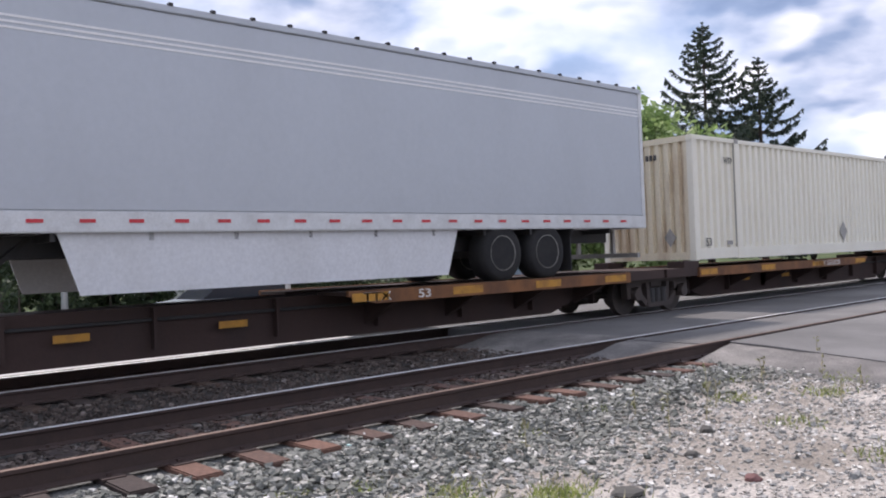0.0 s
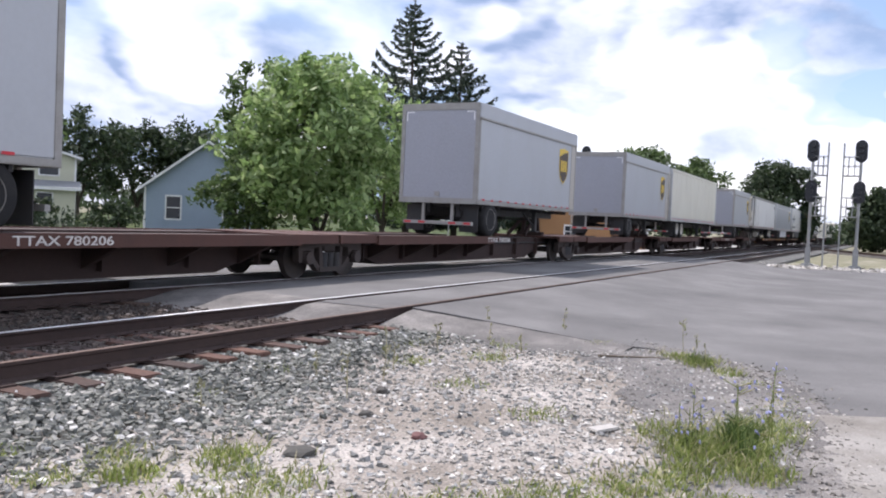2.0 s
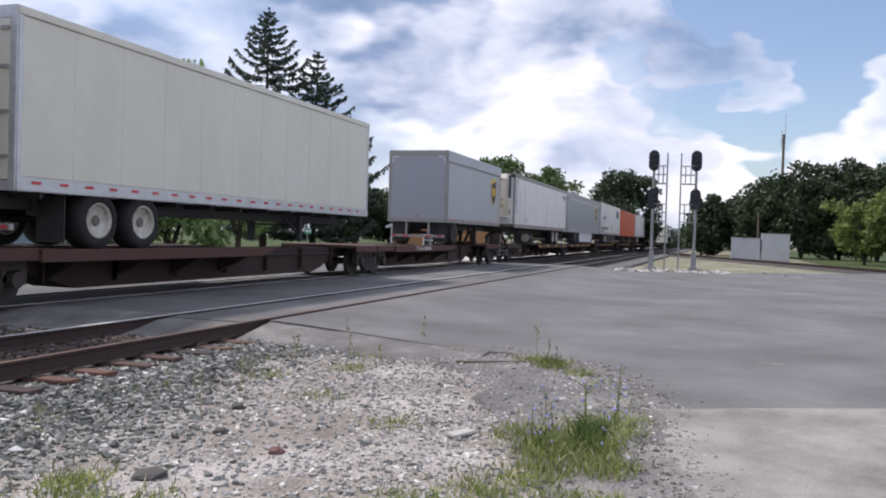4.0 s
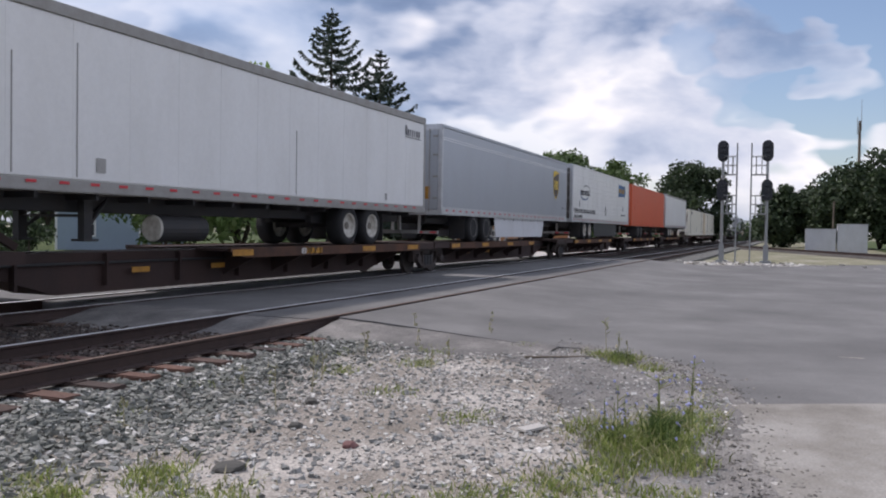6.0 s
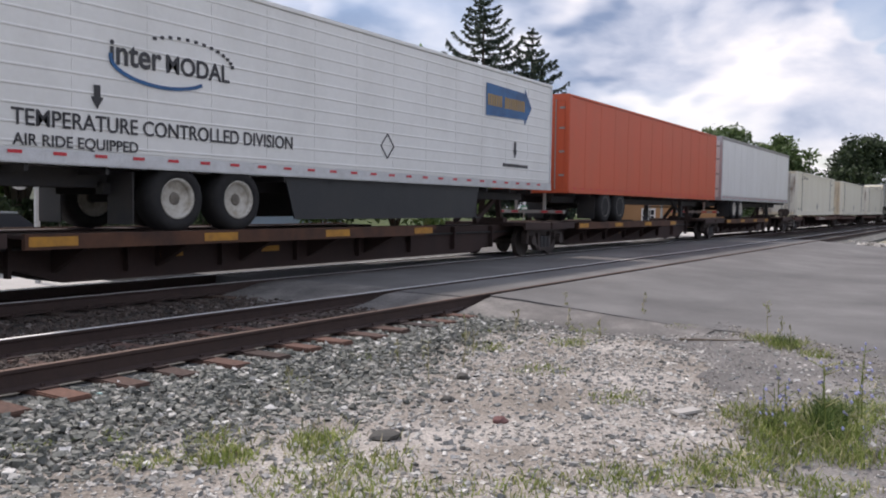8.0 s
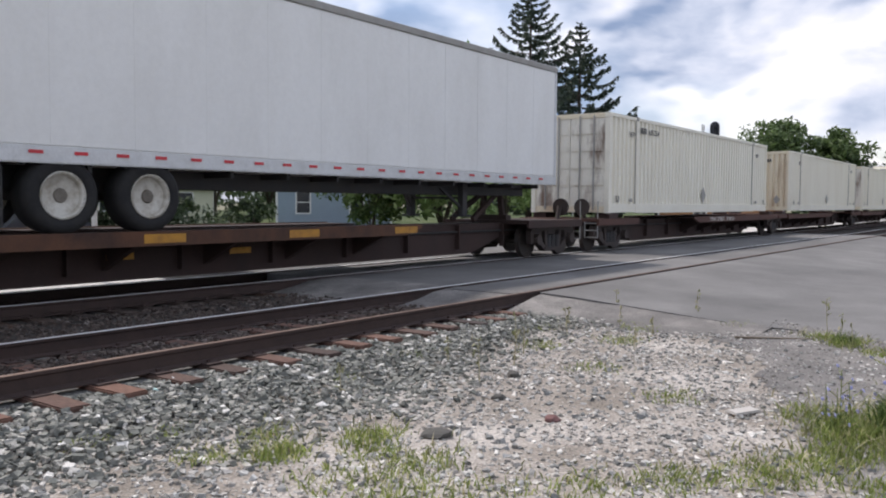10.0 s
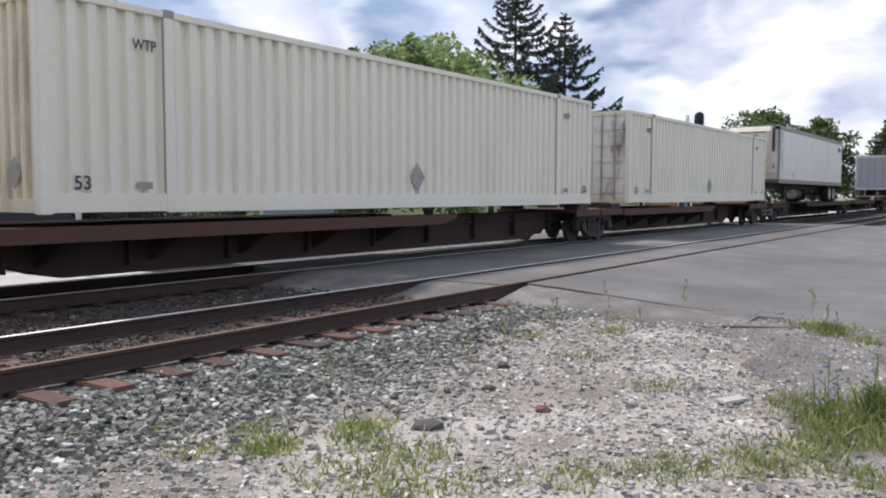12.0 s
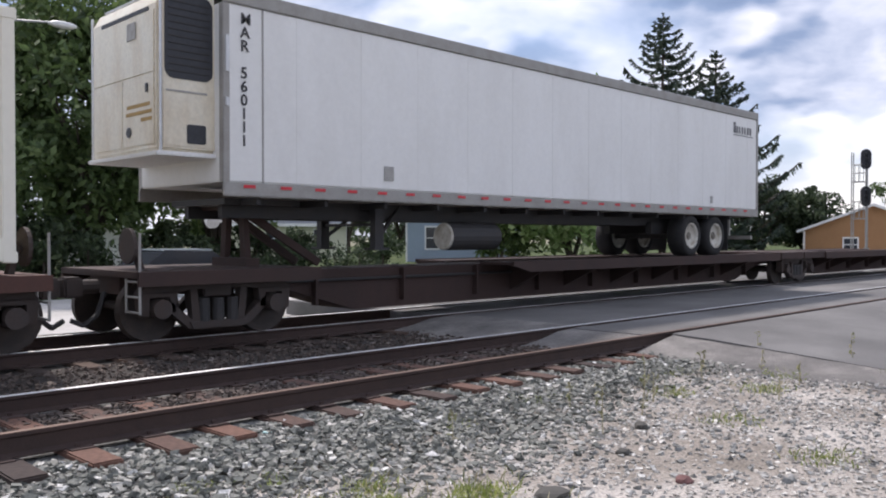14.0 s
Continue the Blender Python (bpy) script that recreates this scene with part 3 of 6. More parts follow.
    tagged(ob, "green lawns round the houses", "lawn", kind="structure")
    ob = sheet("lawn", 62, 300, -60.0, -9.5, 20, lambda x, y: -0.36, M_LAWN)
    tagged(ob, "green grass beyond the side track", "lawn", kind="structure")


RAIL = [(-0.07, -0.178), (0.07, -0.178), (0.07, -0.165), (0.012, -0.145), (0.012, -0.045), (0.036, -0.03), (0.036, -0.005), (-0.036, -0.005), (-0.036, -0.03), (-0.012, -0.045), (-0.012, -0.145), (-0.07, -0.165)]


def track(y_a, y_b, x0, x1, tie_from, tie_to, tie_mat, head, label, seed):
    t = thing("railway_track", pose(0, 0, 0), label, "railway track", kind="structure")
    for y in (y_a, y_b):
        bm = bmesh.new()
        prism(bm, [(y + p, z) for p, z in RAIL], x0, x1, "yz")
        rail = part("rail", bm, M_RAILSIDE, t)
        shape("rail_head", M_RAILDULL if y == Y_NEAR else head, rail, (x0, x1, y - 0.03, y + 0.03, -0.006, 0.0))
    rnd = random.Random(seed)
    bm = bmesh.new()
    box(bm, -0.115, 0.115, -1.38, 1.38, -0.36, -0.178, 0.012)
    tie = part("tie", bm, tie_mat, t)
    mid, x, first = (y_a + y_b) / 2, tie_from, True
    plate = None
    while x < tie_to:
        o = tie if first else new("tie", tie.data)
        o.parent = t
        o.matrix_basis = pose(x + rnd.uniform(-0.03, 0.03), mid + rnd.uniform(-0.06, 0.06), rnd.uniform(-0.012, 0.004), 0, rnd.uniform(-0.6, 0.6), rnd.uniform(-1.5, 1.5))
        for y in (y_a, y_b):
            if plate is None:
                plate = shape("tie_plate", M_RAILSIDE, t, (-0.09, 0.09, -0.17, 0.17, -0.18, -0.166), (-0.03, 0.0, -0.10, -0.075, -0.17, -0.14), (0.02, 0.05, 0.075, 0.10, -0.17, -0.14))
                p = plate
            else:
                p = new("tie_plate", plate.data)
                p.parent = t
            p.matrix_basis = pose(x, y, 0.0)
        first = False
        x += 0.56
    return t


ground()
track(Y_NEAR, Y_FAR, -60, 400, 1.2, 12.2, M_TIE, M_RAILTOP, "empty railway track with bright rail heads on weathered ties", 3)
track(Y_TRAIN - 0.755, Y_TRAIN + 0.755, -60, 400, 1.2, 12.2, M_TIEDARK, M_RAILTOP, "railway track under the passing train", 4)

# ---------------------------------------------------------------- the train
SPEED, GAIN = 17.866, 0.030       # metres a second, and its slow growth
TRAIN = []                         # (thing, place along the train)


def riding(name, s, label, category, group):
    ob = thing(name, pose(s, Y_TRAIN, 0), label, category, group)
    TRAIN.append((ob, s))
    return ob


def marks(name, m, parent, spans, y, z0, z1):
    for x0, x1 in spans:
        shape(name, m, parent, (x0, x1, y - 0.006, y, z0, z1))


def road_wheel(parent, x, z, y, rim=True):
    """A pair of tyres with a rim, seen from the side."""
    bm = bmesh.new()
    turned(bm, ([(0.30, 0.12), (0.30, -0.13)] if rim else [(0.30, -0.13)]) + [(0.44, -0.14), (0.50, -0.10), (0.515, 0.0), (0.50, 0.26), (0.44, 0.30), (0.2, 0.3)], y + 0.14, x, z, 28)
    w = part("tyre", bm, M_TYRE, parent, smooth=True)
    bm = bmesh.new()
    turned(bm, [(0.225, 0.10), (0.265, -0.06), (0.27, -0.115), (0.315, -0.15), (0.32, -0.10), (0.3, -0.06)], y + 0.15, x, z, 28)
    part("rim", bm, M_RIM if rim else M_RIMDULL, w, smooth=True)
    bm = bmesh.new()
    turned(bm, [(0.01, -0.08), (0.085, -0.08), (0.10, -0.06), (0.105, 0.02), (0.17, 0.045), (0.235, 0.085)], y + 0.15, x, z, 20)
    for k in range(10):
        a = 2 * math.pi * k / 10
        c = (x + 0.145 * math.cos(a), z + 0.145 * math.sin(a))
        rod(bm, (c[0], y + 0.15, c[1]), (c[0], y + 0.21, c[1]), 0.016, seg=5)
    part("hub", bm, M_HUB, w, "grimy steel hub with wheel nuts")
    return w


def shield(parent, x, z, size, y):
    """A brown and gold shield with plain bars."""
    def outline(k):
        top = [(-0.42 * k, 0.50 * k), (0.0, 0.56 * k), (0.42 * k, 0.50 * k)]
        side = [(0.42 * k, -0.12 * k), (0.33 * k, -0.36 * k), (0.18 * k, -0.50 * k), (0.0, -0.60 * k)]
        return [(x + a * size, z + b * size) for a, b in top + side + [(-p, q) for p, q in side[-2::-1]]]
    bm = bmesh.new()
    prism(bm, outline(1.0), y - 0.003, y)
    s = part("shield", bm, M_GOLD, parent, "brown and gold shield")
    bm = bmesh.new()
    k = 0.93
    o = outline(k)
    o = [(x - 0.39 * size, z + 0.27 * size), (x, z + 0.40 * size), (x + 0.39 * size, z + 0.47 * size)] + o[3:]
    prism(bm, o, y - 0.006, y - 0.003)
    part("shield_field", bm, M_SHIELD, s)
    for a0 in (-0.27, -0.07, 0.13):
        shape("shield_bar", M_GOLD, s, (x + a0 * size, x + (a0 + 0.14) * size, y - 0.009, y - 0.006, z - 0.20 * size, z + 0.16 * size))


def trailer(name, s, length, label, skin, top_m, nose="left", z0=1.86, z1=4.84, tandem=(2.2, 3.45), skirt=None, skirt_m=None, rail_m=None, legs=3.4, group="trailers on the train", rim=True, rail_h=0.22, top_h=0.14, seams=True):
    """A road trailer on the train. Lengths run from the end that the nose or doors make at x = 0."""
    t = riding(name, s, label, "trailer", group)
    rail_m = rail_m or M_RAIL_AL
    flip = nose == "right"
    X = (lambda x: length - x) if not flip else (lambda x: x)      # measured from the rear end
    W = 1.285
    # box, with a slightly rounded edge all round
    b = shape("box", skin, t, (0, length, -W, W, z0 + rail_h, z1 - top_h), bevel=0.02)
    # thin panel joints
    k = 1
    while seams and k * 1.22 < length - 0.3:
        shape("panel_seam", skin, b, (k * 1.22 - 0.012, k * 1.22 + 0.012, -W - 0.004, -W, z0 + rail_h + 0.01, z1 - top_h - 0.01))
        k += 1
    for side in (-1, 1):
        bm = bmesh.new()
        y0, y1 = sorted((side * (W - 0.02), side * (W + 0.022)))
        box(bm, 0, length, y0, y1, z0, z0 + rail_h, 0.008)
        box(bm, 0, length, *sorted((side * (W + 0.018), side * (W + 0.032))), z0 + 0.02, z0 + 0.05)
        part("bottom_rail", bm, rail_m, t)
        bm = bmesh.new()
        box(bm, 0, length, y0, y1, z1 - top_h, z1 - 0.01, 0.012)
        part("top_rail", bm, top_m, t)
    shape("roof", M_RAIL_AL, t, (0.02, length - 0.02, -W, W, z1 - 0.04, z1))
    # corner posts
    for x in (0.0, length - 0.1):
        for y0, y1 in ((-W - 0.012, -W + 0.1), (W - 0.1, W + 0.012)):
            shape("corner_post", rail_m, t, (x - 0.003, x + 0.103, y0, y1, z0 + rail_h, z1 - top_h), bevel=0.01)
    # chassis
    for y in (-0.5, 0.5):
        shape("chassis_rail", M_STEEL, t, (0.4, length - 0.4, y - 0.05, y + 0.05, z0 - 0.28, z0))
    first = shape("cross_member", M_STEEL, t, (-0.03, 0.03, -1.22, 1.22, z0 - 0.10, z0))
    first.matrix_basis = pose(0.6, 0, 0)
    for x in np.arange(1.8, length - 0.4, 1.2):
        o = new("cross_member", first.data)
        o.parent = t
        o.matrix_basis = pose(float(x), 0, 0)
    zw = 0.515 + DECK
    for a in tandem:
        for y in (-1.27, 0.83):
            road_wheel(t, X(a), zw, y, rim)
        bm = bmesh.new()
        rod(bm, (X(a), -1.0, zw), (X(a), 1.0, zw), 0.07)
        part("axle", bm, M_STEEL, t)
    a0, a1 = min(tandem) - 0.9, max(tandem) + 0.9
    for y in (-0.6, 0.6):
        shape("wheel_carriage", M_STEEL, t, (*sorted((X(a0), X(a1))), y - 0.08, y + 0.08, zw + 0.05, z0 - 0.2))
    for y in (-1.2, 0.6):
        shape("mud_flap", M_STEEL, t, (*sorted((X(min(tandem) - 0.75), X(min(tandem) - 0.77))), y, y + 0.6, DECK + 0.12, z0 - 0.05))
    # rear underride bar
    shape("rear_bumper", M_RAIL_GREY, t, (*sorted((X(0.03), X(0.12))), -1.15, 1.15, z0 - 0.62, z0 - 0.52), (*sorted((X(0.04), X(0.12))), -0.52, -0.44, z0 - 0.6, z0), (*sorted((X(0.04), X(0.12))), 0.44, 0.52, z0 - 0.6, z0))
    shape("bumper_tape", M_RED, t, *[(*sorted((X(0.022), X(0.03))), y, y + 0.22, z0 - 0.60, z0 - 0.54) for y in (-1.1, -0.62, 0.4, 0.88)])
    # landing legs
    bm = bmesh.new()
    xl = X(length - legs)
    for y in (-0.75, 0.75):
        box(bm, xl - 0.09, xl + 0.09, y - 0.07, y + 0.07, z0 - 0.75, z0)
        box(bm, xl - 0.16, xl + 0.16, y - 0.14, y + 0.14, z0 - 0.78, z0 - 0.74)
        beam(bm, (xl, y, z0 - 0.6), (xl + (0.7 if flip else -0.7) * -1, y * 0.7, z0 - 0.05), 0.06, 0.06)
    beam(bm, (xl, -0.75, z0 - 0.35), (xl, 0.75, z0 - 0.35), 0.05, 0.05)
    part("landing_gear", bm, M_STEEL, t)
    # upper coupler plate over the hitch
    shape("coupler_plate", M_STEEL, t, (*sorted((X(length - 1.6), X(length - 0.3))), -0.8, 0.8, z0 - 0.09, z0))
    if skirt:
        a0, a1 = skirt
        bm = bmesh.new()
        low = 1.10
        x0, x1 = sorted((X(a0), X(a1)))
        for y in (-1.22, 1.20):
            prism(bm, [(x0 + 0.25, low), (x1 - 0.25, low), (x1, z0), (x0, z0)], y, y + 0.02)
        part("side_skirt", bm, skirt_m or M_SKIRT, t)
    # red and white tape along the bottom rail
    n = int(length / 0.62)
    y = -W - 0.033
    for k in range(n):
        x = 0.3 + k * (length - 0.6) / n
        shape("red_tape", M_RED, t, (x, x + 0.19, y - 0.003, y, z0 + 0.12, z0 + 0.165))
    # rear doors
    xr = X(0.0)
    d = 1 if not flip else -1
    shape("rear_frame", rail_m, t, *[(*sorted((xr, xr + d * 0.03)), *ys, *zs) for ys, zs in (((-W, -W + 0.12), (z0, z1)), ((W - 0.12, W), (z0, z1)), ((-W + 0.12, W - 0.12), (z1 - 0.2, z1)), ((-W + 0.12, W - 0.12), (z0, z0 + 0.16)))])
    return t, X, W


def roll_door(t, x, d, W, z0, z1):
    door = shape("roll_door", M_DOOR, t, (*sorted((x, x + d * 0.008)), -W + 0.12, W - 0.12, z0 + 0.16, z1 - 0.2), label="grey roll-up door")
    for k in range(7):
        h = (z1 - z0 - 0.36) / 7
        shape("door_panel", M_DOOR, door, (*sorted((x + d * 0.008, x + d * 0.013)), -W + 0.121, W - 0.121, z0 + 0.16 + k * h + 0.003, z0 + 0.16 + (k + 1) * h - 0.003))
    shape("door_latch", M_RAIL_GREY, door, (*sorted((x, x + d * 0.05)), -0.08, 0.08, z0 + 0.2, z0 + 0.34))
    shape("corner_tape", M_WHITE_TAPE, t, *[(*sorted((x + d * 0.012, x + d * 0.016)), *ys, *zs) for ys, zs in (((-W + 0.15, -W + 0.42), (z1 - 0.27, z1 - 0.23)), ((-W + 0.15, -W + 0.19), (z1 - 0.5, z1 - 0.23)), ((W - 0.42, W - 0.15), (z1 - 0.27, z1 - 0.23)), ((W - 0.19, W - 0.15), (z1 - 0.5, z1 - 0.23)))])


def swing_doors(t, x, d, W, z0, z1, m):
    for y0, y1 in ((-W + 0.13, -0.01), (0.01, W - 0.13)):
        bm = bmesh.new()
        box(bm, *sorted((x, x + d * 0.04)), y0, y1, z0 + 0.17, z1 - 0.21, 0.01)
        door = part("rear_door", bm, m, t)
        bm = bmesh.new()
        for u in (0.25, 0.75):
            y = y0 + (y1 - y0) * u
            rod(bm, (x + d * 0.06, y, z0 + 0.1), (x + d * 0.06, y, z1 - 0.15), 0.018, seg=6)
        for z in (z0 + 0.5, z0 + 1.2, z0 + 1.9, z0 + 2.5):
            box(bm, *sorted((x + d * 0.03, x + d * 0.07)), y0, y0 + 0.16, z, z + 0.06)
        part("lock_rod", bm, M_RAIL_GREY, door)


DECK = 0.92                        # top of the wheel decks above the rails


def pup(s, label, nose):
    """A short single-axle parcel trailer."""
    L, z0, z1 = 8.5, 1.86, 4.78
    t, X, W = trailer("parcel_trailer", s, L, label, M_PUP, M_PUP, nose, z0, z1, (1.1,), None, None, M_RAIL_GREY, 2.6, "parcel trailers on the train", False, 0.12, 0.42, False)
    bm = bmesh.new()
    box(bm, 0.02, L - 0.02, -W - 0.04, -W - 0.005, z1 - 0.47, z1 - 0.41, 0.008)
    part("side_moulding", bm, M_RAIL_GREY, t)
    shield(t, X(L - 1.35), 3.52, 1.10, -W - 0.008)
    d = 1 if nose == "left" else -1
    roll_door(t, X(0.0), d, W, z0, z1)
    # nose panel with its small service boxes
    xn, e = X(L), (-1 if nose == "left" else 1)
    shape("nose_panel", M_PUP, t, (*sorted((xn, xn + e * 0.05)), -W + 0.5, W - 0.5, z0 + 0.1, z1 - 0.02), bevel=0.02)
    for sgn in (-1, 1):
        bm = bmesh.new()
        a, b = sgn * (W + 0.012), sgn * (W - 0.52)
        prism(bm, [(xn - e * 0.55, a), (xn - e * 0.12, a), (xn + e * 0.02, a - sgn * 0.09), (xn + e * 0.056, b), (xn - e * 0.2, b)], z0 + 0.05, z1 - 0.03, "xy")
        part("nose_corner", bm, M_NOSE, t, "tan-grey corner panel")
    for ya in (-0.75, 0.35):
        shape("service_box", M_RAIL_GREY, t, (*sorted((xn + e * 0.04, xn + e * 0.09)), ya, ya + 0.40, z0 + 0.42, z0 + 0.98))
    shape("service_socket", M_STEEL, t, (*sorted((xn + e * 0.09, xn + e * 0.12)), -0.65, -0.45, z0 + 0.55, z0 + 0.9))
    for k in range(6):
        shape("number_bar", M_INK, t, (*sorted((xn + e * 0.05, xn + e * 0.056)), -0.3 + k * 0.1, -0.23 + k * 0.1, z1 - 0.62, z1 - 0.5))
    return t


def container(s, label, door_left=False, rusty=True, number="", group="containers on the train"):
    """A 53-foot corrugated container resting on the car."""
    L, z0, z1, W = 16.2, 1.10, 4.01, 1.285
    t = riding("shipping_container", s, label, "container", group)

    def corrugated(x0, x1, za, zb, y, out, pitch=0.30, depth=0.085):
        v, f, x = [], [], x0
        n = max(1, round((x1 - x0) / pitch))
        p = (x1 - x0) / n
        prof = []
        for k in range(n):
            prof += [(x0 + k * p, 0), (x0 + (k + 0.44) * p, 0), (x0 + (k + 0.56) * p, -depth), (x0 + (k + 0.88) * p, -depth)]
        prof.append((x1, 0))
        for q, o in prof:
            v += [(q, y + out * o, za), (q, y + out * o, zb)]
        for k in range(len(prof) - 1):
            f.append((2 * k, 2 * k + 2, 2 * k + 3, 2 * k + 1))
        return v, f

    for side in (-1, 1):
        for a, b in ((0.14, 1.90), (2.08, L - 2.08), (L - 1.90, L - 0.14)):
            v, f = corrugated(a, b, z0 + 0.28, z1 - 0.09, side * (W - 0.028), side)
            mesh_from("corrugated_side", v, f, M_CREAM, t)
        shape("bottom_rail", M_CREAM, t, (0.1, 1.98, *sorted((side * (W - 0.07), side * W)), z0 + 0.02, z0 + 0.28), (1.98, L - 1.98, *sorted((side * (W - 0.07), side * (W + 0.006))), z0 - 0.0, z0 + 0.28), (L - 1.98, L - 0.1, *sorted((side * (W - 0.07), side * W)), z0 + 0.02, z0 + 0.28), bevel=0.006)
        shape("top_rail", M_CREAM, t, (0.1, L - 0.1, *sorted((side * (W - 0.07), side * W)), z1 - 0.10, z1), bevel=0.006)
        for x in (1.90, L - 2.08):
            shape("lifting_post", M_CREAM, t, (x, x + 0.18, *sorted((side * (W - 0.05), side * (W + 0.008))), z0, z1 + 0.005), bevel=0.01)
            shape("lifting_casting", M_RAIL_GREY, t, (x, x + 0.18, *sorted((side * (W - 0.16), side * (W + 0.012))), z1 - 0.11, z1 + 0.02), bevel=0.01)
            for q in (x - 0.006, x + 0.18):
                shape("post_seam", M_RAIL_GREY, t, (q, q + 0.006, *sorted((side * (W - 0.05), side * (W - 0.004))), z0 + 0.2, z1 - 0.1))
        for x in (0.0, L - 0.15):
            shape("corner_post", M_CREAM, t, (x, x + 0.15, *sorted((side * (W - 0.15), side * (W + 0.004))), z0 + 0.12, z1 - 0.12), bevel=0.012)
            for za, zb in ((z1 - 0.13, z1 + 0.004), (z0, z0 + 0.13)):
                shape("corner_casting", M_CREAM, t, (x - 0.004, x + 0.17, *sorted((side * (W - 0.16), side * (W + 0.008))), za, zb), bevel=0.012)
    shape("roof", M_CREAM, t, (0.1, L - 0.1, -W + 0.05, W - 0.05, z1 - 0.05, z1 - 0.01))
    shape("floor", M_STEEL, t, (0.1, L - 0.1, -W + 0.07, W - 0.07, z0 + 0.02, z0 + 0.16))
    end_m = M_CREAM_RUST if rusty else M_CREAM
    for x, d, door in ((0.06, -1, door_left), (L - 0.06, 1, not door_left)):
        for za, zb in ((z0 + 0.02, z0 + 0.2), (z1 - 0.14, z1)):
            shape("end_sill", end_m, t, (x - 0.05, x + 0.05, -W + 0.15, W - 0.15, za, zb), bevel=0.006)
        if door:
            for y0, y1 in ((-W + 0.15, -0.012), (0.012, W - 0.15)):
                bm = bmesh.new()
                box(bm, x - 0.02, x + 0.02, y0, y1, z0 + 0.2, z1 - 0.14)
                for k in range(5):
                    z = z0 + 0.30 + k * 0.50
                    box(bm, *sorted((x, x + d * 0.055)), y0 + 0.05, y1 - 0.05, z, z + 0.30, 0.02)
                door_ob = part("end_door", bm, M_DOOR_RUST if rusty else M_CREAM, t, "cream door streaked with rust" if rusty else "")
                bm = bmesh.new()
                for u in (0.3, 0.7):
                    yy = y0 + (y1 - y0) * u
                    rod(bm, (x + d * 0.08, yy, z0 + 0.1), (x + d * 0.08, yy, z1 - 0.08), 0.028, seg=8)
                part("lock_rod", bm, M_RAIL_GREY, door_ob)
        else:
            v, f = corrugated(-W + 0.14, W - 0.14, z0 + 0.2, z1 - 0.13, 0, 1, 0.26)
            v = [(x + d * 0.03 + d * q, p, z) for p, q, z in v]
            mesh_from("corrugated_end", v, f, end_m, t)
            bm = bmesh.new()
            g = x + d * 0.042
            prism(bm, [(-0.78, z0 + 0.55), (-0.62, z0 + 0.33), (-0.46, z0 + 0.55), (-0.62, z0 + 0.77)][::1] if d < 0 else [(0.5, z0 + 0.5), (0.6, z0 + 0.35), (0.7, z0 + 0.5), (0.6, z0 + 0.65)], g, g + d * 0.006, "yz")
            part("placard", bm, M_GREYMARK, t)
            for k in range(8):
                if k != 4:
                    shape("number_bar", M_INK, t, (*sorted((g, g + d * 0.004)), 0.05 - k * 0.11 + 0.4, 0.05 - k * 0.11 + 0.48, z1 - 0.50, z1 - 0.37))
    # lettering, placard and plates on the side
    y = -W - 0.006
    words("letters", "53", 0.26, M_INK, t, (0.45, y, z0 + 0.33))
    words("letters", "53", 0.26, M_INK, t, (L - 0.55, y, z0 + 0.33))
    for x in (1.38, L - 1.72):
        words("letters", "WTP", 0.22, M_INK, t, (x, y, z1 - 0.62), 0.8)
        shape("plate", M_RAIL_GREY, t, (x + 0.02, x + 0.28, y - 0.004, y, z0 + 0.34, z0 + 0.44))
    if number:
        bars = bmesh.new()
        for k in range(4):
            box(bars, 2.2 + k * 0.12, 2.28 + k * 0.12, y - 0.004, y, z1 - 0.46, z1 - 0.28)
        part("letter_bars", bars, M_INK, t)
        words("letters", number, 0.235, M_INK, t, (2.82, y, z1 - 0.46), 0.95)
    bm = bmesh.new()
    prism(bm, [(7.72, z0 + 0.62), (7.98, z0 + 0.33), (8.24, z0 + 0.62), (7.98, z0 + 0.91)], y - 0.006, y)
    part("placard", bm, M_GREYMARK, t)
    return t


def rounded(x0, x1, z0, z1, r, seg=5):
    """The outline of an upright plate with rounded corners."""
    o = []
    for cx, cz, a0 in ((x1 - r, z0 + r, -90), (x1 - r, z1 - r, 0), (x0 + r, z1 - r, 90), (x0 + r, z0 + r, 180)):
        o += [(cx + r * math.cos(radians(a0 + 90 * k / seg)), cz + r * math.sin(radians(a0 + 90 * k / seg))) for k in range(seg + 1)]
    return o


